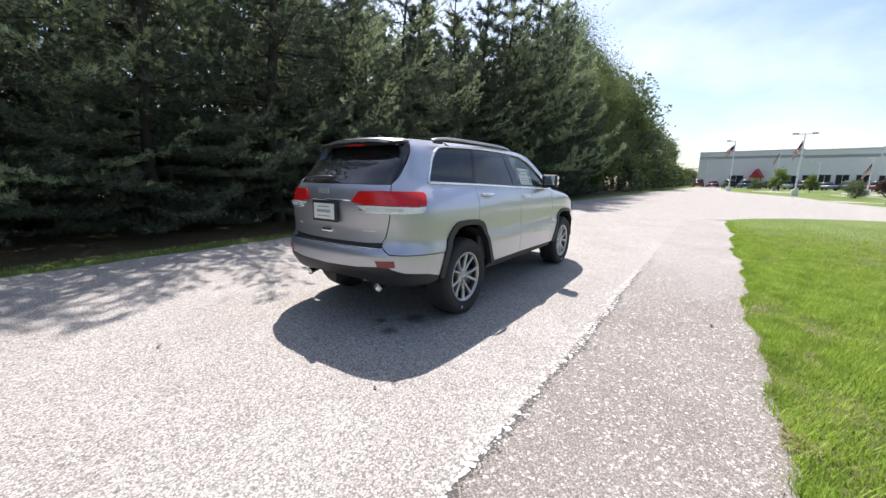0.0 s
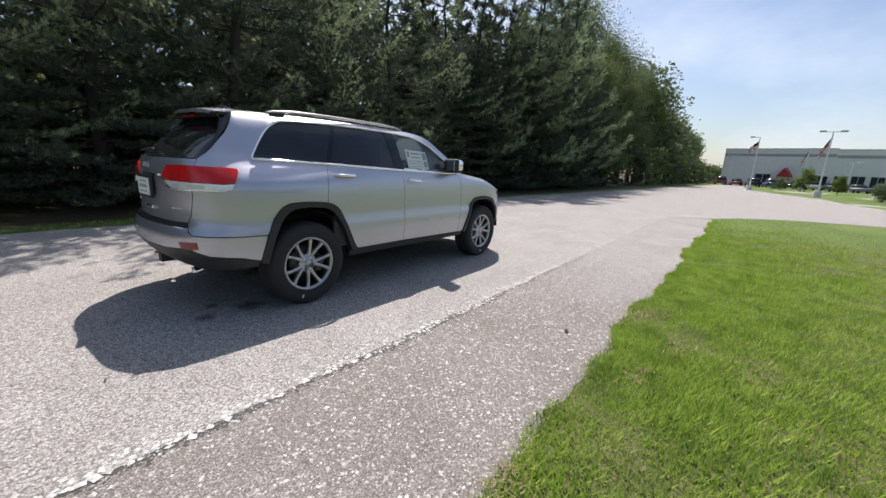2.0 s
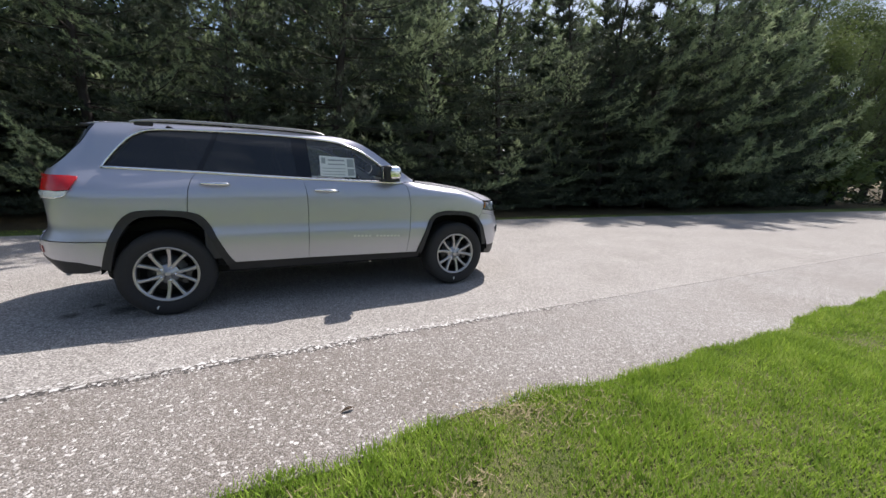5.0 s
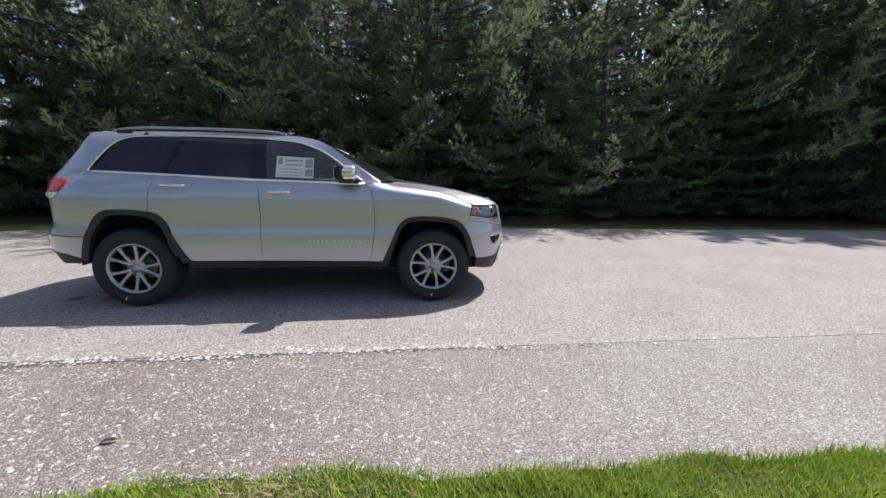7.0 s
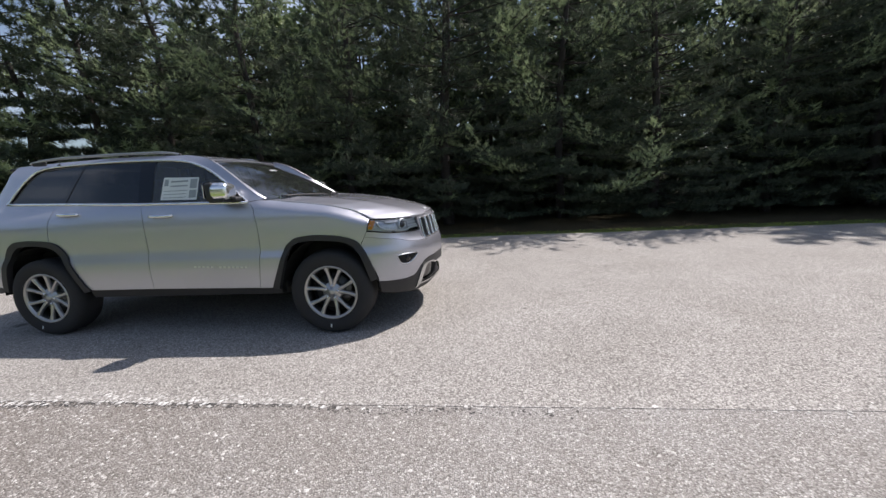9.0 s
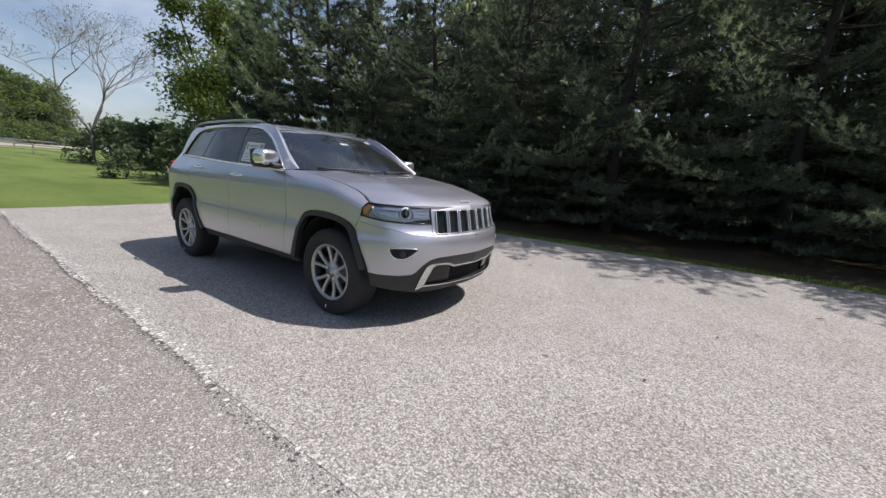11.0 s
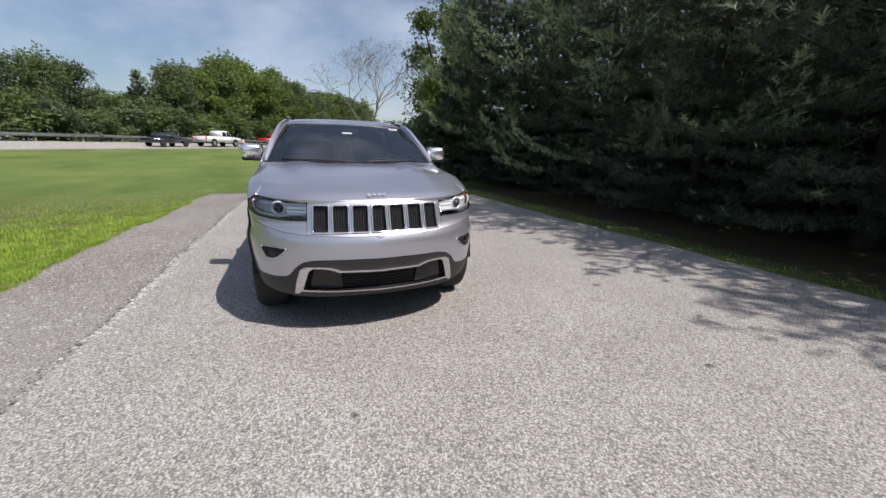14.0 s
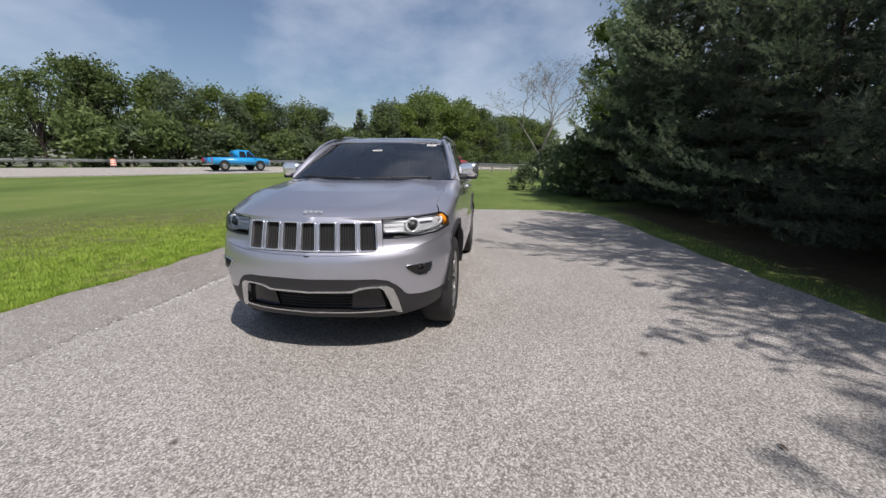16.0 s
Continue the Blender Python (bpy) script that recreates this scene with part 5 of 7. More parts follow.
# lamps
for flip in (False, True):
    face = [(1.840, 0.930), (1.855, 0.99), (1.878, 1.026), (ux(1.98), 1.020), (uf(0.78), 1.013), (uf(0.68), 1.007), (uf(0.522), 1.003), (uf(0.522), 0.882), (uf(0.60), 0.882), (uf(0.68), 0.884), (uf(0.76), 0.890), (ux(2.02), 0.900), (ux(1.93), 0.916)]
    lamp = part("headlight", skin([face], off=-0.040, lip=-0.040, flip=flip, du=0.04, dz=0.03), M_LAMPGREY, car, "clear headlight with bright reflectors", smooth=True)
    amber = [(1.850, 0.945), (1.860, 0.99), (1.876, 1.016), (ux(1.915), 1.014), (ux(1.908), 0.985), (ux(1.885), 0.940)]
    part("side_marker", skin([amber], off=-0.010, lip=0.02, flip=flip, du=0.03, dz=0.03), M_AMBER, lamp, "amber side marker", smooth=True)
    notch = [(uf(0.528), 0.886), (uf(0.60), 0.886), (uf(0.68), 0.888), (uf(0.73), 0.891), (uf(0.70), 0.902), (uf(0.66), 0.912), (uf(0.528), 0.915)]
    part("lamp_notch", skin([notch], off=-0.008, lip=0.02, flip=flip, du=0.04, dz=0.03), M_GLOSSBLACK, lamp, "black lower edge of the headlight", smooth=True)
    part("lamp_rim", trim_on_skin(face, 0.0065, 0.002, flip, True), M_GLOSSBLACK, lamp, "black rim of the headlight", smooth=True)
    for za, zb, ya, yb in ((0.926, 0.947, 0.530, 0.672), (0.953, 0.974, 0.532, 0.672), (0.981, 0.998, 0.532, 0.86)):
        bar = [(uf(ya), za), (uf((ya + yb) / 2), za), (uf(yb), za + 0.003), (uf(yb), zb + 0.003), (uf((ya + yb) / 2), zb), (uf(ya), zb)]
        part("reflector_bar", skin([bar], off=-0.016, lip=0.02, flip=flip, du=0.03, dz=0.03), M_REFLECT, lamp, "bright reflector bar", smooth=True)
    strip_line = [(uf(0.535), 0.920), (uf(0.60), 0.920), (uf(0.655), 0.918), (uf(0.69), 0.908), (uf(0.74), 0.904), (uf(0.79), 0.912), (ux(1.99), 0.932), (ux(1.94), 0.965), (ux(1.93), 1.0)]
    path = [surf(u, z, -0.010) for u, z in spline(strip_line, 4)]
    eye = surf(uf(0.730), 0.957, -0.018)
    n = (surf(uf(0.730), 0.957, 0.1) - eye).normalized()
    n = (n + Vector((0.7, 0, 0))).normalized()
    if flip:
        path = [Vector((p.x, -p.y, p.z)) for p in path]
        eye, n = Vector((eye.x, -eye.y, eye.z)), Vector((n.x, -n.y, n.z))
    part("daytime_strip", tube(path, 0.009, 6, 1.3), M_WHITE_PLASTIC, lamp, "white daytime running strip", smooth=True)
    turn = n.to_track_quat("Y", "Z").to_matrix().to_4x4()
    ringbm = lathe([(0.052, -0.03), (0.054, 0.0), (0.048, 0.004), (0.037, -0.004), (0.034, -0.018)], 24)
    bmesh.ops.transform(ringbm, matrix=Matrix.Translation(eye) @ turn, verts=ringbm.verts)
    part("projector_ring", ringbm, M_REFLECT, lamp, "chrome projector ring", smooth=True)
    ball = bmesh.new()
    bmesh.ops.create_uvsphere(ball, u_segments=16, v_segments=10, radius=0.034)
    bmesh.ops.transform(ball, matrix=Matrix.Translation(eye - n * 0.014), verts=ball.verts)
    part("projector_lens", ball, M_DARKMETAL, lamp, smooth=True)
    part("lens_cover", skin([face], off=0.003, lip=0, flip=flip, du=0.04, dz=0.03), M_LENS, lamp, "clear headlight cover", smooth=True)
    # fog lamp
    fog_line = spline([(uf(0.648), 0.678), (uf(0.665), 0.688), (uf(0.74), 0.692), (uf(0.802), 0.692), (uf(0.816), 0.682), (uf(0.808), 0.640), (uf(0.790), 0.612), (uf(0.750), 0.606), (uf(0.715), 0.618), (uf(0.68), 0.645), (uf(0.648), 0.678)], 3)[:-1]
    fog = part("fog_lamp", skin([fog_line], off=0.002, lip=0, flip=flip, du=0.02, dz=0.02), M_BLACK, car, "small fog lamp in a bright bezel", smooth=True)
    part("fog_bezel", trim_on_skin(fog_line, 0.005, 0.004, flip, True), M_MOULD, fog, "bright fog lamp bezel", smooth=True)
    e2 = surf(uf(0.745), 0.650, 0.0)
    n2 = (surf(uf(0.735), 0.648, 0.1) - e2).normalized()
    if flip:
        e2, n2 = Vector((e2.x, -e2.y, e2.z)), Vector((n2.x, -n2.y, n2.z))
    lensbm = lathe([(0.0, 0.012), (0.02, 0.010), (0.032, 0.004), (0.033, -0.004)], 20)
    bmesh.ops.transform(lensbm, matrix=Matrix.Translation(e2) @ n2.to_track_quat("Y", "Z").to_matrix().to_4x4(), verts=lensbm.verts)
    part("fog_lens", lensbm, M_GLOSSBLACK, fog, smooth=True)
    # tail lamp
    red = [(ur(0.30), 1.140), (ur(0.335), 1.19), (ur(0.38), 1.236), (ur(0.6), 1.243), (ux(-2.10), 1.238), (-2.03, 1.232), (-2.022, 1.21), (-2.06, 1.125), (ux(-2.14), 1.115), (ur(0.7), 1.120), (ur(0.45), 1.122)]
    tail = part("tail_light", skin([red], off=0.012, lip=0.03, flip=flip, du=0.04, dz=0.03), M_RED, car, "red tail light with clear lower band", smooth=True)
    clear = [(ur(0.36), 1.118), (ur(0.45), 1.118), (ur(0.7), 1.116), (ux(-2.14), 1.111), (-2.066, 1.118), (-2.09, 1.074), (ux(-2.16), 1.062), (ur(0.7), 1.060), (ur(0.46), 1.068)]
    band = part("clear_band", skin([clear], off=0.012, lip=0.03, flip=flip, du=0.04, dz=0.03), M_CLEAR_BAND, tail, "clear reversing light band", smooth=True)
    for y0, y1 in ((0.47, 0.60), (0.66, 0.80)):
        part("reversing_reflector", skin([[(ur(y0), 1.078), (ur(y1), 1.074), (ur(y1), 1.098), (ur(y0), 1.100)]], off=0.0145, lip=0.004, flip=flip, du=0.03, dz=0.03), M_LAMPGREY, band, "grey reversing light reflector", smooth=True)
    part("band_trim", trim_on_skin([(ur(0.40), 1.078), (ur(0.46), 1.064), (ur(0.55), 1.061), (ur(0.7), 1.057), (ux(-2.15), 1.060), (-2.092, 1.076)], 0.006, 0.014, flip), M_CHROME, tail, smooth=True)
    part("lamp_seam", trim_on_skin([(ur(0.34), 1.120), (ur(0.45), 1.1195), (ur(0.7), 1.1175), (ux(-2.14), 1.1125), (-2.062, 1.120)], 0.003, 0.013, flip), M_GLOSSBLACK, tail, smooth=True)
    part("rear_reflector", skin([[(ur(0.605), 0.600), (ur(0.580), 0.655), (ur(0.735), 0.662), (ur(0.742), 0.606)]], off=0.006, lip=0.02, flip=flip, du=0.04, dz=0.03), M_REFLECTOR, car, "dark red bumper reflector", smooth=True)

# tail
GATE = [(U_REAR, 0.772), (ur(0.45), 0.778), (ur(0.60), 0.79), (ur(0.655), 0.85), (ur(0.695), 1.02), (ur(0.695), 1.292), (ur(0.4), 1.292), (U_REAR, 1.292)]
gate = part("tailgate", skin([GATE], both=True, shrink=0.002, lip=0.03, du=0.05, dz=0.03), M_PAINT, car, smooth=True)
part("rear_window", skin([[(U_REAR, 1.296), (ur(0.4), 1.296), (ur(0.690), 1.298), (ur(0.80), 1.40), (ur(0.875), 1.50), (ux(-2.035), 1.58), (ux(-1.985), 1.645), (ux(-1.97), 1.668), (ur(0.8), 1.668), (ur(0.5), 1.668), (U_REAR, 1.668)]], both=True, off=-0.004, lip=0.02, du=0.06, dz=0.04), M_GLASS_DARK,
     gate, "dark tinted rear window", smooth=True)
half = [surf(ur(y), 1.152, 0.006) for y in (0.28, 0.2, 0.1, 0.0)]
part("gate_moulding", tube(half + [Vector((p.x, -p.y, p.z)) for p in half[-2::-1]], 0.007, 6, 1.3), M_CHROME, gate, "chrome strip across the tailgate", smooth=True)
bar_letters(4, 0.16, 0.05, surf(ur(0), 1.222, 0.004) + Vector((0, 0.075, 0)), pose(0, 0, 0, 0, 6, 0), M_BADGE, gate, "tailgate_badge", "chrome badge bars on the tailgate")
bar_letters(6, 0.16, 0.020, surf(ur(0.5), 0.90, 0.002), pose(0, 0, 0, 0, 0, 17), M_BADGE, gate, "trim_badge", "small chrome badge bars")
bar_letters(3, 0.085, 0.020, Vector((1, -1, 1)) * surf(ur(0.52), 0.905, 0.002), pose(0, 0, 0, 0, 0, -17), M_BADGE, gate, "drive_badge", "small chrome badge bars")
recess = part("plate_recess", soft_box((0.02, 0.345, 0.19), (-2.393, 0.03, 1.045), 0.01, 2), M_TRIM, gate)
plate = part("licence_plate", soft_box((0.008, 0.285, 0.142), (-2.406, 0.03, 1.045), 0.003, 1), M_PAPER, gate, "white dealer plate with plain bars")
for dz, w, hh in ((0.042, 0.16, 0.012), (0.002, 0.19, 0.026), (-0.042, 0.18, 0.010)):
    part("plate_bar", soft_box((0.004, w, hh), (-2.411, 0.03, 1.045 + dz), 0.001, 1), M_INK, plate)
part("gate_handle", soft_box((0.03, 0.15, 0.03), (-2.372, 0.03, 0.872), 0.012, 2), M_CHROME, gate, "chrome tailgate latch")
wiper = part("rear_wiper", tube([(-2.325, -0.02, 1.345), (-2.29, 0.12, 1.352), (-2.285, 0.30, 1.350), (-2.295, 0.44, 1.335)], [0.022, 0.016, 0.012, 0.006], 8, 0.8), M_TRIM, car, "black rear wiper", smooth=True)
R_LOW = [(U_REAR, 0.575), (ur(0.4), 0.585), (ur(0.60), 0.605), (ur(0.67), 0.615), (ur(0.72), 0.585), (ur(0.80), 0.555), (ux(-2.05), 0.53), (-1.905, 0.49)]
RBUMP = [(U_REAR, 0.757), (ur(0.45), 0.760), (ur(0.61), 0.762), (ur(0.625), 0.764), (ur(0.70), 0.712), (ur(0.80), 0.707), (ux(-2.05), 0.702), (-1.845, 0.697)] + [p for p in ARCH_R[::-1] if -1.9 < p[0] < -1.85] + R_LOW[::-1]
part("rear_bumper", skin([RBUMP], both=True, shrink=0.002, lip=0.03, du=0.05, dz=0.03), M_PAINT, car, smooth=True)
RLOW = R_LOW + [(-1.925, 0.45), (ux(-2.0), 0.435), (ur(0.84), 0.425), (ur(0.6), 0.42), (ur(0.45), 0.43), (ur(0.3), 0.455), (U_REAR, 0.46)]
part("lower_rear_fascia", skin([RLOW], both=True, shrink=0.002, lip=0.03, du=0.05, dz=0.03), M_TRIM, car, "dark lower rear fascia", smooth=True)
ledge = [surf(ur(y), 0.756, 0.002) for y in (0.60, 0.45, 0.3, 0.15, 0.0)]
recess_line = [(U_REAR, 0.755), (ur(0.45), 0.758), (ur(0.60), 0.760), (ur(0.64), 0.80), (ur(0.60), 0.803), (ur(0.45), 0.795), (U_REAR, 0.790)]
part("bumper_recess", skin([recess_line], both=True, off=0.004, lip=0.01, du=0.05, dz=0.03), M_TRIM, car, "dark recess above the rear bumper", smooth=True)
part("bumper_step", tube(ledge + [Vector((p.x, -p.y, p.z)) for p in ledge[-2::-1]], 0.014, 6, 0.5), M_MOULD, car, "bright scuff strip on the rear bumper", smooth=True)
for s in (-1, 1):
    tip = lathe([(0.030, 0.0), (0.036, -0.14), (0.040, -0.15), (0.036, -0.152), (0.030, -0.10), (0.028, -0.02)], 20, "x")
    bmesh.ops.transform(tip, matrix=pose(-2.12, s * 0.50, 0.415, 0, -14, 0), verts=tip.verts)
    part("exhaust_tip", tip, M_CHROME, car, "chrome exhaust tip", smooth=True)
hitch = part("tow_hitch", soft_box((0.16, 0.09, 0.09), (-2.28, 0.0, 0.425), 0.01, 2), M_TRIM, car, "black square tow hitch receiver")

# underbody, wheel wells, cabin shell: black fillers that paint the hollow body's shade
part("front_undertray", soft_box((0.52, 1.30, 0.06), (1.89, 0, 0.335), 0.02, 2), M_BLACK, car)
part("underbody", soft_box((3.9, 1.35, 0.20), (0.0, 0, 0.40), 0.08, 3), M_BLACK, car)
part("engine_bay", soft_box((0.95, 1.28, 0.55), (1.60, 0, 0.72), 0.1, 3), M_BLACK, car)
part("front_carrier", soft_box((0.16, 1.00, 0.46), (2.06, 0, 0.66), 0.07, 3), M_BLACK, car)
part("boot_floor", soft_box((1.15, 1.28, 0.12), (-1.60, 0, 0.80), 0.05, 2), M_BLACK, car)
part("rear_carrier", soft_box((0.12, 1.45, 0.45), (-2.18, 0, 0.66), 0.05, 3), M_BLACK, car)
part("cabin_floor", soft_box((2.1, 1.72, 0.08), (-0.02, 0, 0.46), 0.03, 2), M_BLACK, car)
for s in (-1, 1):
    part("door_lining", soft_box((1.95, 0.05, 0.70), (-0.18, s * 0.86, 0.84), 0.02, 2), M_DASH, car)
    for x in (-1.4575, 1.4575):
        well = bmesh.new()
        a0 = [(x + 0.455 * math.cos(math.pi * k / 16), 0.42 + 0.47 * math.sin(math.pi * k / 16)) for k in range(17)]
        inner = [well.verts.new((px, s * 0.56, pz)) for px, pz in a0]
        outer = [well.verts.new((px, s * 0.915, pz)) for px, pz in a0]
        for k in range(16):
            well.faces.new((inner[k], inner[k + 1], outer[k + 1], outer[k]))
        well.faces.new(inner)
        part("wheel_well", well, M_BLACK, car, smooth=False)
part("scuttle", sheet([[Vector((0.90 + 0.30 * (1 - (abs(t) / 8) ** 2) + 0.07 * k - 0.02, t / 8 * 0.80, 1.235 - 0.012 * k)) for t in range(-8, 9)] for k in range(2)], 0.02), M_TRIM, car, smooth=True)
for y0, y1 in ((-0.66, -0.02), (0.05, 0.62)):
    path = [shield_point(0.035 + 0.02 * math.sin(math.pi * k / 8), (y0 + (y1 - y0) * k / 8) / 0.80) + Vector((0.012, 0, 0.010)) for k in range(9)]
    part("front_wiper", tube(path, 0.008, 6, 1.2), M_TRIM, car, "black windscreen wiper", smooth=True)


# wheels
def wheel_meshes():
    tyre = lathe([(0.246, -0.112), (0.285, -0.128), (0.32, -0.134), (0.352, -0.128), (0.372, -0.112), (0.382, -0.09), (0.385, -0.05), (0.3865, 0.0), (0.385, 0.05), (0.382, 0.09), (0.372, 0.112), (0.352, 0.128), (0.32, 0.134),
                  (0.285, 0.128), (0.262, 0.115)], 64)
    rim = lathe([(0.222, 0.10), (0.238, 0.108), (0.238, 0.06), (0.226, 0.02), (0.222, -0.08), (0.230, -0.095), (0.236, -0.108)], 48)
    lip = lathe([(0.224, -0.100), (0.228, -0.112), (0.237, -0.117), (0.243, -0.120), (0.249, -0.118), (0.251, -0.106)], 48)
    return tyre, rim, lip


def spoke_bm(angle, spread):
    """One of the paired spokes, facing -y, tapering from the hub to the rim."""
    bm = bmesh.new()
    rows = []
    for r, w, y, t in ((0.050, 0.026, -0.084, 0.04), (0.09, 0.0190, -0.090, 0.035), (0.16, 0.0155, -0.100, 0.03), (0.205, 0.0180, -0.107, 0.03), (0.238, 0.0260, -0.112, 0.03)):
        sway = spread * (r - 0.045) / 0.19
        c, s = math.cos(angle + sway), math.sin(angle + sway)
        o = Vector((c * r, 0, s * r))
        d = Vector((-s, 0, c))
        rows.append([bm.verts.new(o + d * w + Vector((0, y + t, 0))), bm.verts.new(o + d * w * 0.9 + Vector((0, y + 0.006, 0))), bm.verts.new(o + d * w * 0.55 + Vector((0, y, 0))),
                     bm.verts.new(o - d * w * 0.55 + Vector((0, y, 0))), bm.verts.new(o - d * w * 0.9 + Vector((0, y + 0.006, 0))), bm.verts.new(o - d * w + Vector((0, y + t, 0)))])
    for a, b in zip(rows, rows[1:]):
        for k in range(5):
            bm.faces.new((a[k], a[k + 1], b[k + 1], b[k]))
    return bm


tyre_bm, rim_bm, lip_bm = wheel_meshes()
W_TYRE, W_RIM = mesh_of(tyre_bm, "tyre", M_TYRE), mesh_of(rim_bm, "rim", M_DARKMETAL)
W_LIP = mesh_of(lip_bm, "rim_lip", M_SATIN)
W_SPOKES = [mesh_of(spoke_bm(math.radians(90 + 72 * k) + sg * 0.155, sg * 0.155), "spoke", M_SATIN) for k in range(5) for sg in (-1, 1)]
W_CAP = mesh_of(lathe([(0.0, -0.100), (0.024, -0.099), (0.029, -0.094), (0.031, -0.086), (0.082, -0.084), (0.090, -0.074), (0.091, -0.04)], 28), "hub_cap", M_SATIN)
W_NUT = mesh_of(lathe([(0.0, -0.103), (0.009, -0.102), (0.0125, -0.094), (0.0125, -0.07)], 6), "lug_nut", M_CHROME)
W_DISC = mesh_of(lathe([(0.06, -0.035), (0.165, -0.035), (0.165, -0.012), (0.06, -0.012)], 36), "brake_disc", M_DARKMETAL)
# a black disc behind the spokes paints the shade inside the barrel
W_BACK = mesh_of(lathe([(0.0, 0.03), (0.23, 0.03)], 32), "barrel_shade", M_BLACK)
W_CALIPER = mesh_of(soft_box((0.07, 0.09, 0.16), (0.145, -0.03, 0.03), 0.02, 2), "brake_caliper", M_DARKMETAL)
W_TAG = mesh_of(soft_box((0.012, 0.003, 0.032), (0.03, -0.1345, -0.305), 0.001, 1), "paint_mark", M_PAPER)
for x in (-1.4575, 1.4575):
    for s in (-1, 1):
        m = pose(x, s * 0.805, 0.3855, 0, (23 if x < 0 else 9), 0 if s < 0 else 180)
        w = part("wheel", W_TYRE, None, car, "five twin-spoke alloy wheel with black tyre", at=m)
        part("rim", W_RIM, None, w, "silver alloy rim")
        part("rim_lip", W_LIP, None, w)
        part("barrel_shade", W_BACK, None, w)
        for sp in W_SPOKES:
            part("spoke", sp, None, w)
        part("hub_cap", W_CAP, None, w)
        for k in range(5):
            part("lug_nut", W_NUT, None, w, at=Matrix.Rotation(math.radians(54 + 72 * k), 4, "Y") @ Matrix.Translation((0.060, 0.002, 0)))
        part("brake_disc", W_DISC, None, w)
        part("brake_caliper", W_CALIPER, None, w)
        part("paint_mark", W_TAG, None, w, "small white paint mark on the tyre")

# cabin
def seat(x, y, width):
    cushion = soft_box((0.52, width, 0.20), (x, y, 0.78), 0.07, 4)
    back = soft_box((0.16, width, 0.68), (0, 0, 0.34), 0.06, 4)
    bmesh.ops.transform(back, matrix=pose(x - 0.24, y, 0.82, 0, -16, 0), verts=back.verts)
    return cushion, back


for x, y, w in ((0.02, -0.37, 0.50), (0.02, 0.37, 0.50), (-0.88, -0.35, 0.60), (-0.88, 0.35, 0.60)):
    c, b = seat(x, y, w)
    part("seat_cushion", c, M_SEAT, car, "black leather seat", smooth=True)
    back = part("seat_back", b, M_SEAT, car, smooth=True)
    hr = soft_box((0.10, 0.27, 0.19), (x - 0.46, y, 1.525), 0.045, 4)
    part("headrest", hr, M_SEAT, back, smooth=True)
    for s in (-0.06, 0.06):
        part("headrest_post", tube([(x - 0.44, y + s, 1.40), (x - 0.455, y + s, 1.50)], 0.006, 6), M_DARKMETAL, back)
part("dashboard", soft_box((0.42, 1.56, 0.30), (0.82, 0, 1.03), 0.10, 4), M_DASH, car, smooth=True)
part("centre_console", soft_box((0.9, 0.22, 0.28), (0.25, 0, 0.72), 0.05, 3), M_DASH, car, smooth=True)
wheel_ring = tube([(0, 0.185 * math.cos(2 * math.pi * k / 28), 0.185 * math.sin(2 * math.pi * k / 28)) for k in range(28)], 0.015, 8, 1.0, True)
bmesh.ops.transform(wheel_ring, matrix=pose(0.50, 0.37, 1.10, 0, -24, 0), verts=wheel_ring.verts)
sw = part("steering_wheel", wheel_ring, M_SEAT, car, smooth=True)
hubbm = soft_box((0.05, 0.16, 0.13), (0, 0, 0), 0.03, 3)
bmesh.ops.transform(hubbm, matrix=pose(0.52, 0.37, 1.095, 0, -24, 0), verts=hubbm.verts)
part("wheel_hub", hubbm, M_SEAT, sw, smooth=True)
part("rear_view_mirror", soft_box((0.03, 0.24, 0.07), (0.40, 0, 1.555), 0.015, 2), M_TRIM, car)
part("headliner", sheet([[Vector((0.20 - 1.95 * k / 6, t / 6 * 0.58, 1.660 + 0.02 * (1 - (t / 6) ** 2))) for t in range(-6, 7)] for k in range(7)]), M_DASH, car)

# window papers
sticker = part("window_sticker", skin([[(-0.105, 1.285), (0.255, 1.275), (0.255, 1.475), (-0.10, 1.49)]], off=-0.0095, lip=0, du=0.08, dz=0.08), M_PAPER, car, "white price sheet inside the front window")
for x0, x1, za, zb in ((-0.085, -0.045, 1.41, 1.47), (0.175, 0.245, 1.38, 1.465), (0.175, 0.245, 1.295, 1.365), (-0.02, 0.15, 1.44, 1.455), (-0.02, 0.15, 1.40, 1.412), (-0.08, 0.15, 1.36, 1.366), (-0.08, 0.15, 1.33, 1.336), (-0.08, 0.15, 1.30, 1.306)):
    part("sticker_bar", skin([[(x0, za), (x1, za), (x1, zb), (x0, zb)]], off=-0.0075, lip=0, grid=False), M_INK, sticker)
for k, t, w, hh in ((0.71, -0.03, 0.10, 0.018), (0.90, 0.80, 0.105, 0.022)):
    c = shield_point(k, t)
    up = (shield_point(k + 0.03, t) - shield_point(k - 0.03, t)).normalized()
    side = (shield_point(k, t + 0.05) - shield_point(k, t - 0.05)).normalized()
    nrm = side.cross(up).normalized()
    nrm = nrm if nrm.x > 0 else -nrm
    rows = [[c + side * w * (i / 2 - 0.5) + up * hh * 2 * (j - 0.5) + nrm * 0.004 for i in range(3)] for j in range(2)]
    tag = part("windscreen_label", sheet(rows, 0.001), M_PAPER, car, "small white label on the windscreen")
    rows = [[c + side * w * 0.8 * (i / 2 - 0.5) + up * hh * 0.7 * (j - 0.5) + nrm * 0.0065 for i in range(3)] for j in range(2)]
    part("label_bar", sheet(rows, 0.001), M_INK, tag)

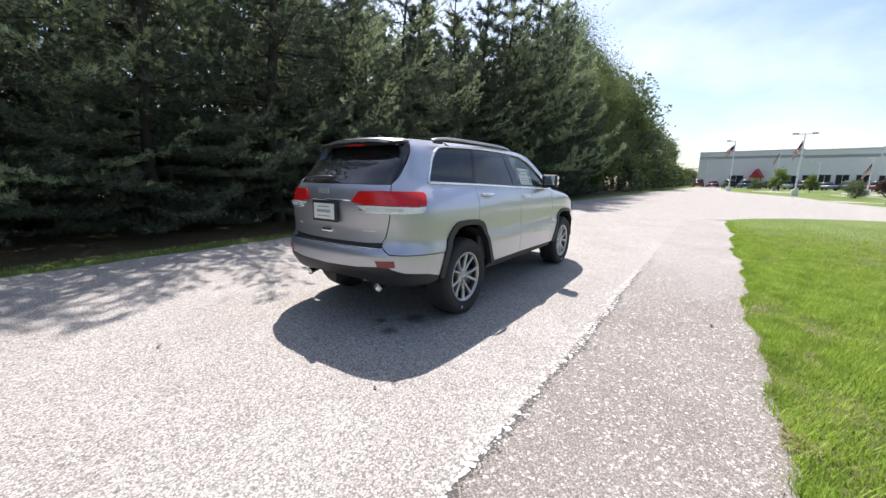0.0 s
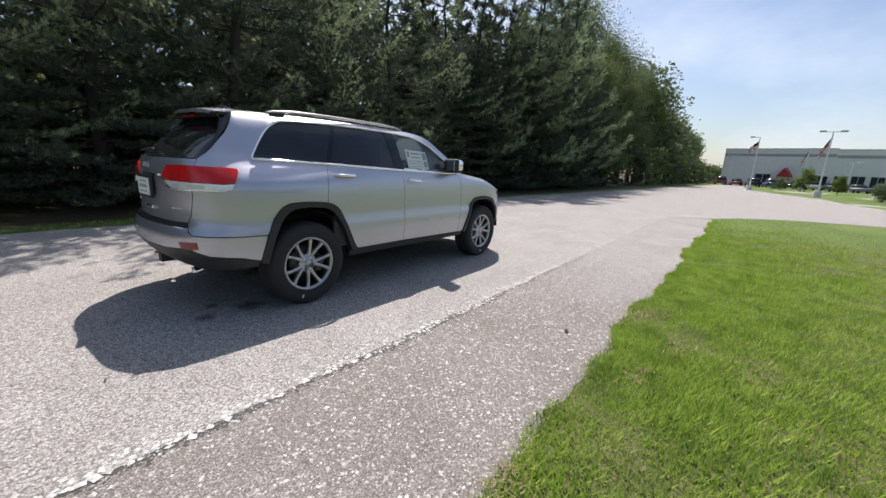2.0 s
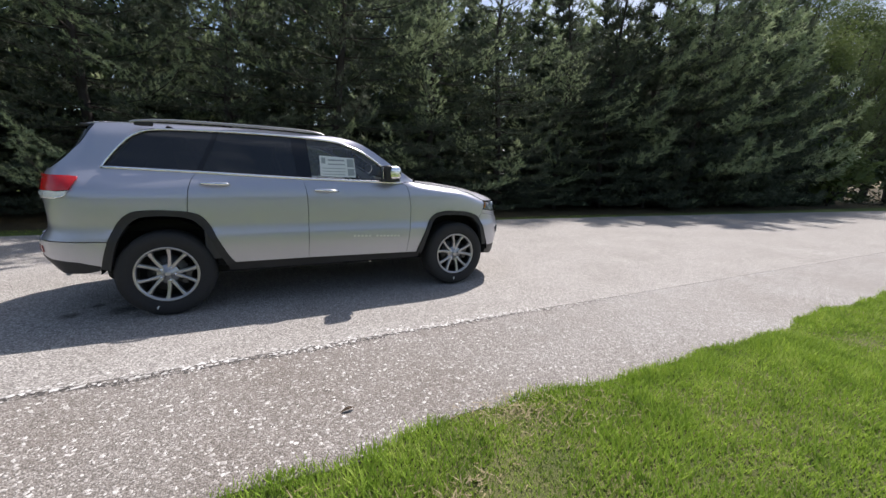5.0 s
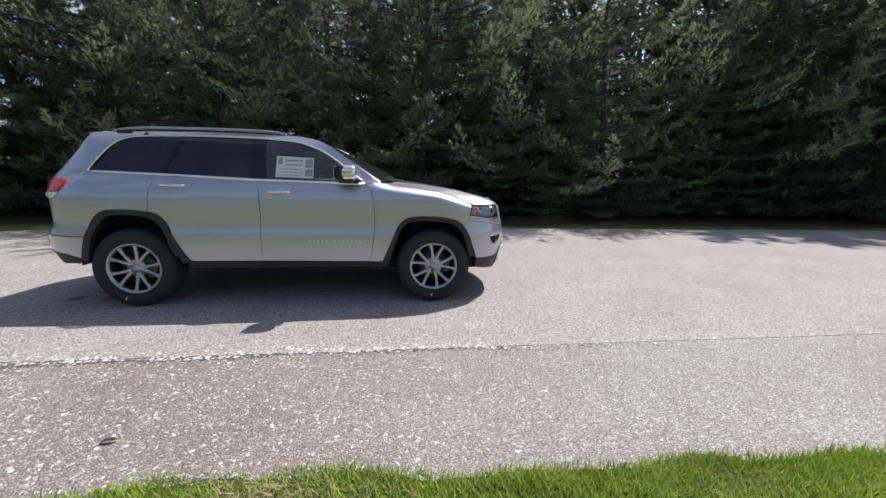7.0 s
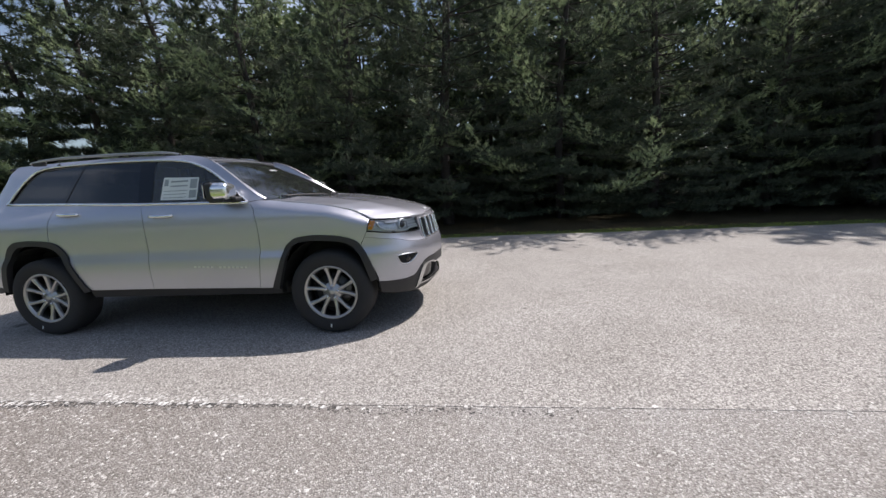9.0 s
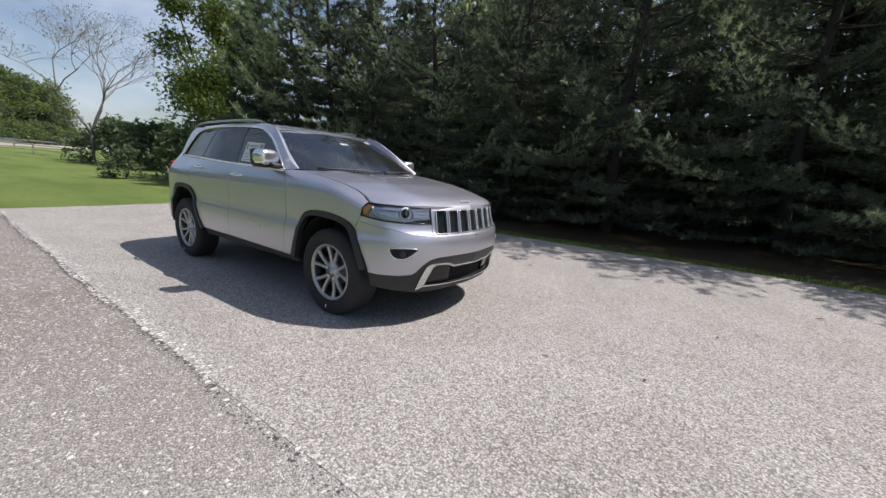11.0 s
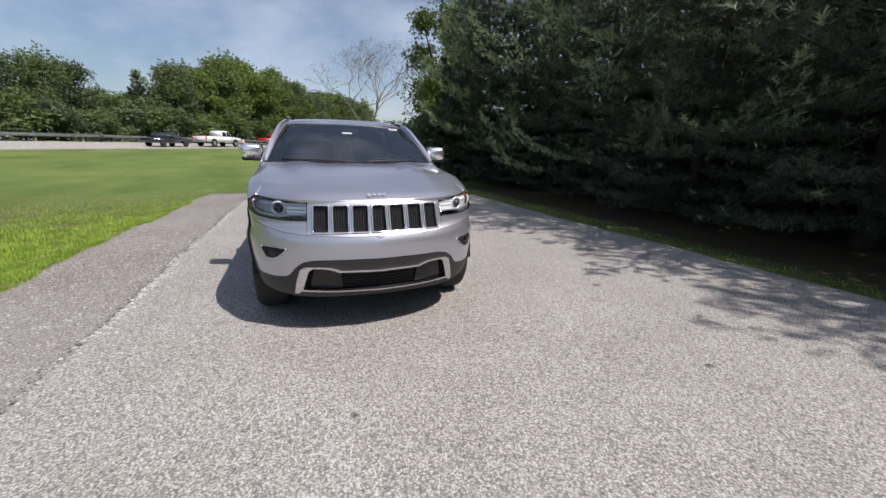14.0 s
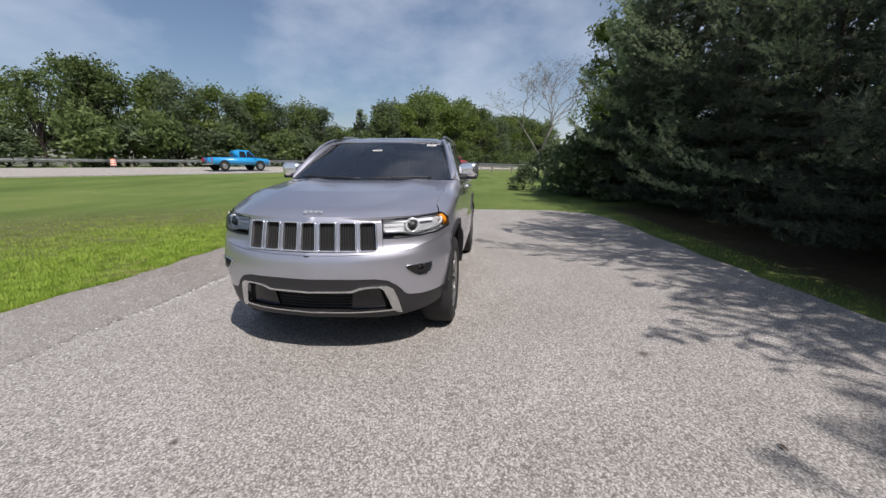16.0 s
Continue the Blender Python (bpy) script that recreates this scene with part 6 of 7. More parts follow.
# ---- broad-leaved trees ----
LEAFY = [leaf_meshes(51, 15.0, 5.2, 4100, 0.26, M_LEAF, M_BARK), leaf_meshes(52, 14.0, 5.6, 4100, 0.26, M_LEAF_DARK, M_BARK), leaf_meshes(53, 13.0, 4.6, 4100, 0.24, M_LEAF_LIGHT, M_BARK),
         leaf_meshes(54, 16.0, 5.8, 4400, 0.30, M_LEAF_DARK, M_BARK), leaf_meshes(55, 12.0, 5.0, 4100, 0.25, M_LEAF, M_BARK)]
ROADSIDE = [leaf_meshes(57, 15.0, 5.4, 38000, 0.068, M_LEAF_DARK, M_BARK), leaf_meshes(58, 15.0, 5.2, 38000, 0.066, M_LEAF, M_BARK)]
BUSHES = [leaf_meshes(61, 4.5, 3.0, 1700, 0.24, M_LEAF, M_BARK, 0.05), leaf_meshes(62, 4.0, 3.2, 1700, 0.24, M_LEAF_DARK, M_BARK, 0.05)]
LEAFY_TALL = (15.0, 14.0, 13.0, 16.0, 12.0)
TREE_LABELS = ("leafy green summer tree with a rounded crown", "dark green broad-leaved tree with a full crown", "yellow-green leafy tree with an open crown", "tall dark green broad-leaved tree", "spreading green summer tree")
rnd = random.Random(9)
# the row goes on beside the road towards the building
for n in range(24):
    x = 29.5 + 4.3 * n + rnd.uniform(-0.8, 0.8)
    k = rnd.choice((1, 3, 1, 3, 0, 4))
    s = float(np.interp(x, (30, 45, 60, 75, 105, 130), (1.04, 1.18, 1.16, 0.98, 0.80, 0.7))) * rnd.uniform(0.9, 1.08) * (1.0 if n < 8 else 15.0 / LEAFY_TALL[k])
    plant("tree", ROADSIDE[n % 2] if n < 8 else LEAFY[k], TREE_LABELS[(3, 0)[n % 2] if n < 8 else k], "tree", pose(x, float(np.interp(x, (30, 45, 130), (11.8, 11.0, 9.6))) + rnd.uniform(-0.7, 0.7), 0, 0, 0, rnd.uniform(0, 360)) @ Matrix.Diagonal((s, s, s, 1)), "trees along the road")
    if n < 3:
        plant("pine_tree", BACK_PINES[n % 2], "tall dark white pine beside the road", "pine tree", pose(x - 1.5, 8.6 - 0.02 * (x - 30), 0, 0, 0, n * 50) @ Matrix.Diagonal((0.66, 0.66, 0.68, 1)), "pines along the road")
    if n % 2:
        plant("shrub", BUSHES[n % 4 // 2], "low leafy shrub under the roadside trees", "shrub", pose(x + 2, 7.2 - 0.035 * (x - 30), 0, 0, 0, rnd.uniform(0, 360)), "shrubs along the road")
BRIGHT = leaf_meshes(71, 13.5, 4.6, 20000, 0.135, M_LEAF_LIGHT, M_BARK)
plant("tree", BRIGHT, "tall yellow-green leafy tree at the end of the row", "tree", pose(-31.0, 12.6, 0.1) @ Matrix.Diagonal((1.15, 1.15, 1.2, 1)))
for x, y, s in ((-16.4, 8.4, 0.66), (-18.6, 9.3, 0.66)):
    plant("pine_tree", BACK_PINES[0], "dense dark green white pine with boughs reaching the ground", "pine tree", pose(x, y, 0, 0, 0, x * 31) @ Matrix.Diagonal((s, s, s, 1)), "pines along the road")
plant("shrub", BUSHES[1], "dark shrub at the end of the pine row", "shrub", pose(-15.2, 6.6, 0) @ Matrix.Diagonal((0.55, 0.55, 0.75, 1)))


def bare_tree_meshes(seed, height):
    """A nearly leafless tree: limbs that fork again and again, with a few small leaves at the ends."""
    rnd = random.Random(seed)
    v, f, ends = [], [], []

    def grow(p, d, l, r, depth):
        mid = p + d * l * 0.5 + Vector((rnd.uniform(-1, 1), rnd.uniform(-1, 1), rnd.uniform(-0.5, 1))) * l * 0.08
        end = p + d * l
        limb(v, f, [p, mid, end], [r, r * 0.8, r * 0.62], 6 if depth < 2 else 3)
        if depth == 7:
            ends.append(end)
            return
        for _ in range(4 if depth == 0 else 3 if depth in (1, 3, 5) else 2):
            t = (d + Vector((rnd.uniform(-1.05, 1.05), rnd.uniform(-1.05, 1.05), rnd.uniform(-0.2, 0.4)))).normalized()
            grow(end, t, l * (rnd.uniform(1.15, 1.5) if depth == 0 else rnd.uniform(0.6, 0.82)), max(r * 0.62, 0.008), depth + 1)
    grow(Vector((0, 0, -0.1)), Vector((0.08, 0, 1)), height * 0.17, height * 0.0105, 0)
    rng = np.random.default_rng(seed)
    e = np.array(ends)
    tri = tufts(rng, e, rng.normal(0, 1, (len(e), 3)), 0.10, 2, 0.022, 1.0)
    return mesh_from("trunk", v, f, M_BARK_GREY, True), tri_mesh("crown", tri, M_LEAF_LIGHT)


plant("bare_tree", bare_tree_meshes(3, 12.5), "nearly bare grey tree with fine twigs", "tree", pose(-40.8, 6.6, 0.3) @ Matrix.Diagonal((1.2, 1.2, 1.2, 1)))
for x, y, s, k in ((-13.6, 6.0, 0.75, 1), (-15.6, 5.6, 0.62, 1), (-18.5, 6.4, 0.8, 1), (-22.5, 7.2, 0.7, 0), (-19.8, 3.2, 0.36, 1), (-36.0, 9.2, 0.9, 1), (-33.0, 8.8, 0.9, 1), (-41.0, 7.6, 1.0, 1)):
    plant("shrub", BUSHES[k], "dark leafy shrub at the end of the pine row", "shrub", pose(x, y, 0, 0, 0, x * 50) @ Matrix.Diagonal((s, s, s, 1)))
for n in range(22):
    if n not in (9, 10, 15):
        plant("shrub", BUSHES[n % 2], "dark undergrowth shrub behind the pine trees", "shrub", pose(-12 + 2.5 * n, 14.0 + 0.6 * math.sin(n * 2.3), 0, 0, 0, n * 77) @ Matrix.Diagonal((0.9, 0.9, 0.75, 1)), "undergrowth behind the pines")

for n in range(16):
    plant("tree", LEAFY[(1, 3)[n % 2]], TREE_LABELS[(1, 3)[n % 2]], "tree", pose(-13 + 3.1 * n, 18.5 + math.sin(n * 1.7), 0, 0, 0, n * 61) @ Matrix.Diagonal((0.72, 0.72, 0.78, 1)), "trees behind the pines")

# belt of trees beyond the highway
rnd = random.Random(21)
# the wood's height, in degrees over the horizon, by the bearing from the parked car
SKYLINE = ((150, 5.0), (171, 6.3), (175, 6.8), (178, 7.3), (181.8, 8.2), (184, 9.6), (188, 10.9), (193.6, 9.3), (196.5, 6.6), (198, 5.6), (201, 5.6), (203.5, 8.2), (209, 9.4), (216, 9.9), (222.6, 11.0), (229, 10.8), (232, 9.4),
           (234.3, 8.0), (237.8, 10.2), (241, 8.0), (270, 8.5))
for n in range(58):
    u = -62 + 3.4 * n + rnd.uniform(-1.2, 1.2)
    for row, back in ((0, -15.5), (1, -23.0)):
        p = HW_A + HW_DIR * u + HW_N * (back + rnd.uniform(-1.5, 1.5))
        far, bearing = math.hypot(p.x - 4.8, p.y), (math.degrees(math.atan2(p.y, p.x - 4.8)) + 360) % 360
        k = rnd.choice((2, 2, 4)) if 182 < bearing < 193 else rnd.randrange(5)
        tall = 0.2 + far * math.tan(radians(float(np.interp(bearing, [a for a, _ in SKYLINE], [b for _, b in SKYLINE])))) * (rnd.uniform(0.84, 1.03) if row == 0 else rnd.uniform(0.9, 1.02))
        s = tall / LEAFY_TALL[k]
        plant("tree", LEAFY[k], TREE_LABELS[k], "tree", pose(p.x, p.y, 1.25, 0, 0, rnd.uniform(0, 360)) @ Matrix.Diagonal((s * rnd.uniform(0.9, 1.05), s * rnd.uniform(0.9, 1.05), s, 1)), "trees beyond the highway")
    p = HW_A + HW_DIR * (u + 2) + HW_N * (-12.0 + rnd.uniform(-0.8, 0.8))
    q = HW_A + HW_DIR * (u + 0.5) + HW_N * (-19.0 + rnd.uniform(-0.8, 0.8))
    if n % 2:
        plant("shrub", BUSHES[(n + 1) % 4 // 2], "tall leafy shrub inside the wood", "shrub", pose(q.x, q.y, 1.2, 0, 0, rnd.uniform(0, 360)) @ Matrix.Diagonal((1.5, 1.5, 1.4, 1)), "shrubs beyond the highway")
    plant("shrub", BUSHES[n % 2], "leafy shrub at the edge of the wood", "shrub", pose(p.x, p.y, 1.2, 0, 0, rnd.uniform(0, 360)) @ Matrix.Diagonal((1.0, 1.0, rnd.uniform(0.7, 1.2), 1)), "shrubs beyond the highway")
SPRUCE = pine_meshes(41, 9.0, 2.6, 12, 0.34, 0.050, 0.50, 0.50)
for u, back, sc in ((44.0, -15.5, 1.02), (-24, -14.0, 0.95)):
    p = HW_A + HW_DIR * u + HW_N * back
    plant("spruce_tree", SPRUCE, "dark pointed conifer among the leafy trees", "conifer", pose(p.x, p.y, 1.25) @ Matrix.Diagonal((sc, sc, sc, 1)))

# ---- highway furniture ----
M_GALV = plain("galvanised_steel", (0.46, 0.47, 0.48), 0.45, 0.7, vary=0.12)
M_ORANGE = plain("orange_plastic", (0.75, 0.16, 0.05), 0.5, vary=0.1)
M_WHITE = plain("white_band", (0.75, 0.75, 0.74), 0.5, vary=0.06)
M_POST = plain("weathered_timber", (0.25, 0.22, 0.19), 0.85, vary=0.25)


def along(u, s, z):
    p = HW_A + HW_DIR * u + HW_N * s
    return Vector((p.x, p.y, highway_level(u) + z - 0.055 * min(0, s)))


def guard_rail(u0, u1, s, lab):
    g = thing("guard_rail", lab, "guard rail")
    bm = bmesh.new()
    prof = ((0.04, 0.42), (0.0, 0.48), (0.05, 0.54), (0.05, 0.58), (0.0, 0.64), (0.04, 0.72))
    rows = [[bm.verts.new(along(u, s + a, z)) for a, z in prof] for u in np.arange(u0, u1 + 0.1, 4.0)]
    for a, b in zip(rows, rows[1:]):
        for k in range(5):
            bm.faces.new((a[k], a[k + 1], b[k + 1], b[k]))
    bmesh.ops.solidify(bm, geom=bm.faces[:], thickness=0.012)
    part("rail_beam", bm, M_GALV, g, smooth=True)
    for u in np.arange(u0 + 1, u1, 4.0):
        bm = soft_box((0.12, 0.15, 0.95), along(float(u), s - 0.12, 0.25), 0.015, 1)
        part("post", bm, M_POST, g)


guard_rail(-26.0, 110.0, -9.3, "galvanised steel guard rail along the highway")
guard_rail(46.0, 70.0, 1.2, "short steel guard rail at the near highway edge")


def barrel(at):
    b = thing("traffic_barrel", "orange traffic barrel with white bands", "traffic barrel", "barrels along the highway", at=at)
    part("drum", lathe([(0.0, 0.95), (0.22, 0.95), (0.24, 0.92), (0.25, 0.72), (0.27, 0.70), (0.27, 0.45), (0.29, 0.43), (0.29, 0.10), (0.0, 0.10)], 18, "z"), M_ORANGE, b, smooth=True)
    for z, r in ((0.56, 0.275), (0.80, 0.253), (0.28, 0.295)):
        part("band", lathe([(r, z - 0.06), (r + 0.006, z - 0.055), (r + 0.006, z + 0.055), (r, z + 0.06)], 18, "z"), M_WHITE, b)
    part("base", lathe([(0.0, 0.11), (0.42, 0.10), (0.44, 0.0), (0.0, 0.0)], 18, "z"), M_TRIM, b)
    return b


first = barrel(Matrix.Translation(along(-17, -8.6, 0.04)) @ Matrix.Diagonal((0.86, 0.86, 0.86, 1)))
for u in (-4.0, 9.5, 23.0, 38.0, 54.0):
    copy_thing(first, Matrix.Translation(along(u, -8.6, 0.04)) @ Matrix.Diagonal((0.86, 0.86, 0.86, 1)))


def pickup(at, paintwork, label, length):
    """A pick-up truck on the highway: cab, bonnet, bed with its shaded inside as a black sheet, glass, bumpers and
    wheels.
    """
    t = thing("pickup_truck", label, "pickup truck", "traffic on the highway", at=at)
    h = length / 2
    def loft(prof, w0, w1, material, name, lab="", bevel=0.05, parent=None):
        bm = bmesh.new()
        zs = [z for _, z in prof]
        lo, hi = min(zs), max(zs)
        a, b = [[bm.verts.new((x, sg * (w0 + (w1 - w0) * (z - lo) / (hi - lo)), z)) for x, z in prof] for sg in (-1, 1)]
        bm.faces.new(a)
        bm.faces.new(b[::-1])
        for k in range(len(prof)):
            bm.faces.new((a[k], a[(k + 1) % len(prof)], b[(k + 1) % len(prof)], b[k]))
        bmesh.ops.bevel(bm, geom=bm.edges[:], offset=bevel, segments=2, affect="EDGES")
        return part(name, bm, material, parent or t, lab, smooth=True)
    cab0, cab1 = -h * 0.12, h * 0.40
    loft([(-h + 0.1, 0.55), (h - 0.06, 0.50), (h, 0.75), (h - 0.05, 1.05), (cab1 + 0.25, 1.16), (-h + 0.08, 1.14)], 0.95, 0.93, paintwork, "body")
    cab = loft([(cab0, 1.12), (cab1 + 0.35, 1.12), (cab1 - 0.30, 1.80), (cab0 + 0.10, 1.82)], 0.90, 0.72, paintwork, "cab")
    span = [(cab0 + 0.12, cab0 + 0.12 + (cab1 - cab0) * 0.42), (cab0 + 0.2 + (cab1 - cab0) * 0.42, cab1 + 0.12)]
    for sg in (-1, 1):
        for n, (x0, x1) in enumerate(span):
            pane = bmesh.new()
            top = x1 - (0.42 if n else 0.03)
            rows = [[(x0, sg * 0.902, 1.20), (x1, sg * 0.902, 1.20)], [(x0 + 0.04, sg * 0.765, 1.70), (top, sg * 0.765, 1.70)]]
            vs = [[pane.verts.new(p) for p in r] for r in rows]
            pane.faces.new((vs[0][0], vs[0][1], vs[1][1], vs[1][0]))
            bmesh.ops.solidify(pane, geom=pane.faces[:], thickness=0.02)
            part("side_window", pane, M_PANE, cab)
    shield = bmesh.new()
    vs = [shield.verts.new(p) for p in ((cab1 + 0.37, -0.80, 1.16), (cab1 + 0.37, 0.80, 1.16), (cab1 - 0.20, 0.68, 1.74), (cab1 - 0.20, -0.68, 1.74))]
    shield.faces.new(vs)
    bmesh.ops.solidify(shield, geom=shield.faces[:], thickness=0.02)
    part("windscreen", shield, M_PANE, cab)
    # a black slab on the closed body paints the bed's shaded inside
    part("bed_opening", soft_box((h * 0.80, 1.55, 0.04), (-h * 0.55, 0, 1.15), 0.01, 1), M_BLACK, t)
    part("rear_bumper", soft_box((0.14, 1.80, 0.20), (-h + 0.03, 0, 0.62), 0.04, 2), M_CHROME, t, "bright rear bumper")
    part("front_bumper", soft_box((0.16, 1.86, 0.26), (h - 0.04, 0, 0.62), 0.05, 2), M_CHROME, t, "bright front bumper")
    part("grille", soft_box((0.05, 1.1, 0.26), (h - 0.01, 0, 0.90), 0.02, 1), M_FRAME, t)
    for sg in (-1, 1):
        part("tail_light", soft_box((0.05, 0.14, 0.34), (-h + 0.07, sg * 0.86, 0.95), 0.02, 1), M_RED, t, "red tail light")
        part("headlight", soft_box((0.06, 0.26, 0.20), (h - 0.03, sg * 0.76, 0.90), 0.02, 1), M_LAMPGREY, t)
        part("door_mirror", soft_box((0.10, 0.20, 0.16), (cab1 + 0.10, sg * 1.02, 1.26), 0.03, 2), M_TRIM, t)
        for x in (-h * 0.60, h * 0.62):
            # a black disc on the flank paints the shade round the wheel
            part("arch_gap", lathe([(0.0, -0.03), (0.45, -0.03), (0.45, 0.03), (0.0, 0.03)], 20), M_BLACK, t, at=Matrix.Translation((x, sg * 0.925, 0.48)))
            wheel = part("wheel", lathe([(0.0, -0.10), (0.22, -0.11), (0.36, -0.12), (0.39, -0.06), (0.39, 0.06), (0.36, 0.12), (0.22, 0.11), (0.0, 0.10)], 22), M_TYRE, t, at=Matrix.Translation((x, sg * 0.87, 0.39)), smooth=True)
            part("rim", lathe([(0.0, -0.135), (0.10, -0.13), (0.20, -0.125), (0.22, -0.10)] if sg < 0 else [(0.0, 0.135), (0.10, 0.13), (0.20, 0.125), (0.22, 0.10)], 16), M_SATIN, wheel, "bright alloy rim", smooth=True)
    return t


HEADING = math.degrees(math.atan2(HW_DIR.y, HW_DIR.x))


def on_highway(u, s):
    return Matrix.Translation(along(u, s, 0.045)) @ pose(0, 0, 0, 0, 0, HEADING)


M_PANE = plain("dark_window", (0.03, 0.035, 0.04), 0.08, vary=0.2)
M_FRAME = plain("window_frame", (0.55, 0.56, 0.57), 0.5, 0.3)
pickup(on_highway(40.2, -1.9), plain("white_truck_paint", (0.74, 0.74, 0.73), 0.3, coat=1.0), "white extended-cab pickup truck on the highway", 5.9)
pickup(on_highway(16.8, -2.4), plain("bright_blue_paint", (0.012, 0.29, 0.62), 0.3, coat=1.0), "bright blue crew-cab pickup truck on the highway", 5.2)

pickup(on_highway(58.0, -6.0), plain("bright_red_paint", (0.42, 0.02, 0.025), 0.3, coat=1.0), "bright red pickup truck on the highway", 5.2)

# low timber fence at the end of the lawn
fence = thing("rail_fence", "low pale timber rail fence across the lawn", "fence")
for k in range(7):
    p = Vector((-38 - 2.4 * k, -6.5 + 2.6 * k, 0))
    p.z = ground_z(p.x, p.y)
    part("post", soft_box((0.12, 0.12, 1.0), p + Vector((0, 0, 0.5)), 0.02, 1), M_POST, fence)
    if k < 6:
        q = Vector((p.x - 2.4, p.y + 2.6, 0))
        q.z = ground_z(q.x, q.y)
        for z in (0.45, 0.85):
            part("rail", tube([p + Vector((0, 0, z)), q + Vector((0, 0, z))], 0.055, 6), M_POST, fence)

# dark picket fence behind the pines
pick = thing("picket_fence", "dark picket fence behind the pine trees", "fence")
picket = mesh_of(soft_box((0.07, 0.025, 1.5), (0, 0, 0.75), 0.01, 1), "picket", M_POST)
for k in range(150):
    part("picket", picket, None, pick, at=pose(-6 + 0.13 * k, 15.2, 0.25, 0, 0, 0))
for z in (0.65, 1.45):
    part("rail", soft_box((19.6, 0.04, 0.09), (3.7, 15.23, z), 0.01, 1), M_POST, pick)

# ---- the building beyond ----
M_WALL = plain("grey_block_wall", (0.72, 0.72, 0.73), 0.85, vary=0.06, scale=2.0, bump=0.2)
M_BAND = plain("dark_band", (0.34, 0.355, 0.38), 0.8, vary=0.06, scale=2.0)
M_ROOFRED = plain("red_canopy", (0.35, 0.03, 0.04), 0.5, vary=0.1)


def wall_block(parent, name, a, b, depth, height, base=0.0):
    """A wall block whose front runs from a to b in plan."""
    d = Vector((b[0] - a[0], b[1] - a[1], 0))
    n = Vector((d.y, -d.x, 0)).normalized()
    if n.x < 0:
        n = -n
    bm = bmesh.new()
    lo = [Vector((*a, base)), Vector((*b, base)), Vector((*b, base)) + n * depth, Vector((*a, base)) + n * depth]
    vl = [bm.verts.new(p) for p in lo]
    vh = [bm.verts.new(p + Vector((0, 0, height - base))) for p in lo]
    bm.faces.new(vh)
    for k in range(4):
        bm.faces.new((vl[k], vl[(k + 1) % 4], vh[(k + 1) % 4], vh[k]))
    return part(name, bm, M_WALL, parent)


building = thing("commercial_building", "long low grey block building with a flat roof", "building")
W1, W2, W4, W5 = (106.0, 1.2), (101.0, -16.4), (98.5, -26.4), (97.0, -62.0)
wall_block(building, "wall", W1, W2, 30, 7.9)
wall_block(building, "wall", W2, W4, 26, 7.7)
wall_block(building, "wall", W4, W5, 30, 7.8)


def on_wall(a, b, f, out):
    d = Vector((b[0] - a[0], b[1] - a[1], 0))
    n = Vector((d.y, -d.x, 0)).normalized()
    n = n if n.x < 0 else -n
    p = Vector((*a, 0)) + d * f + n * out
    return p, math.degrees(math.atan2(d.y, d.x)), d.length


for a, b, h in ((W1, W2, 7.9), (W2, W4, 7.7), (W4, W5, 7.8)):
    p, ang, l = on_wall(a, b, 0.5, 0.03)
    band = soft_box((l * 0.99, 0.08, 0.55), (0, 0, 0), 0.01, 1)
    bmesh.ops.transform(band, matrix=Matrix.Translation(p + Vector((0, 0, h - 1.35))) @ pose(0, 0, 0, 0, 0, ang), verts=band.verts)
    part("wall_band", band, M_BAND, building, "darker band under the parapet")
    cap = soft_box((l, 0.20, 0.18), (0, 0, 0), 0.01, 1)
    bmesh.ops.transform(cap, matrix=Matrix.Translation(p + Vector((0, 0, h - 0.05))) @ pose(0, 0, 0, 0, 0, ang), verts=cap.verts)
    part("parapet_cap", cap, M_FRAME, building)
for a, b, f, w, h in ((W1, W2, 0.42, 2.6, 2.2), (W1, W2, 0.92, 1.8, 2.2), (W2, W4, 0.12, 1.8, 2.4), (W2, W4, 0.34, 1.8, 2.6), (W2, W4, 0.58, 1.8, 2.6), (W2, W4, 0.84, 1.8, 2.6), (W4, W5, 0.03, 1.6, 2.4), (W4, W5, 0.36, 2.4, 2.4), (W4, W5, 0.48, 2.4, 2.4)):
    p, ang, l = on_wall(a, b, f, 0.04)
    m = Matrix.Translation(p + Vector((0, 0, 1.5))) @ pose(0, 0, 0, 0, 0, ang)
    fr = soft_box((w + 0.2, 0.14, h + 0.2), (0, 0, 0), 0.02, 1)
    bmesh.ops.transform(fr, matrix=m, verts=fr.verts)
    win = part("window", fr, M_FRAME, building)
    for c in (-0.25, 0.25):
        pn = soft_box((w * 0.46, 0.06, h), (c * w, 0, 0), 0.01, 1)
        bmesh.ops.transform(pn, matrix=Matrix.Translation(on_wall(a, b, f, 0.10)[0] + Vector((0, 0, 1.5))) @ pose(0, 0, 0, 0, 0, ang), verts=pn.verts)
        part("pane", pn, M_PANE, win)
# red gabled entrance canopy
p, ang, l = on_wall(W1, W2, 0.63, 1.2)
gable = bmesh.new()
pts = [(-1.15, -1.1, 2.2), (1.15, -1.1, 2.2), (0, -1.1, 4.0), (-1.15, 1.1, 2.2), (1.15, 1.1, 2.2), (0, 1.1, 4.0)]
gv = [gable.verts.new(q) for q in pts]
for q in ((0, 1, 2), (3, 5, 4), (0, 2, 5, 3), (1, 4, 5, 2), (0, 3, 4, 1)):
    gable.faces.new([gv[i] for i in q])
bmesh.ops.transform(gable, matrix=Matrix.Translation(p) @ pose(0, 0, 0, 0, 0, ang + 180), verts=gable.verts)
canopy = part("entrance_canopy", gable, M_ROOFRED, building, "red gabled entrance canopy")
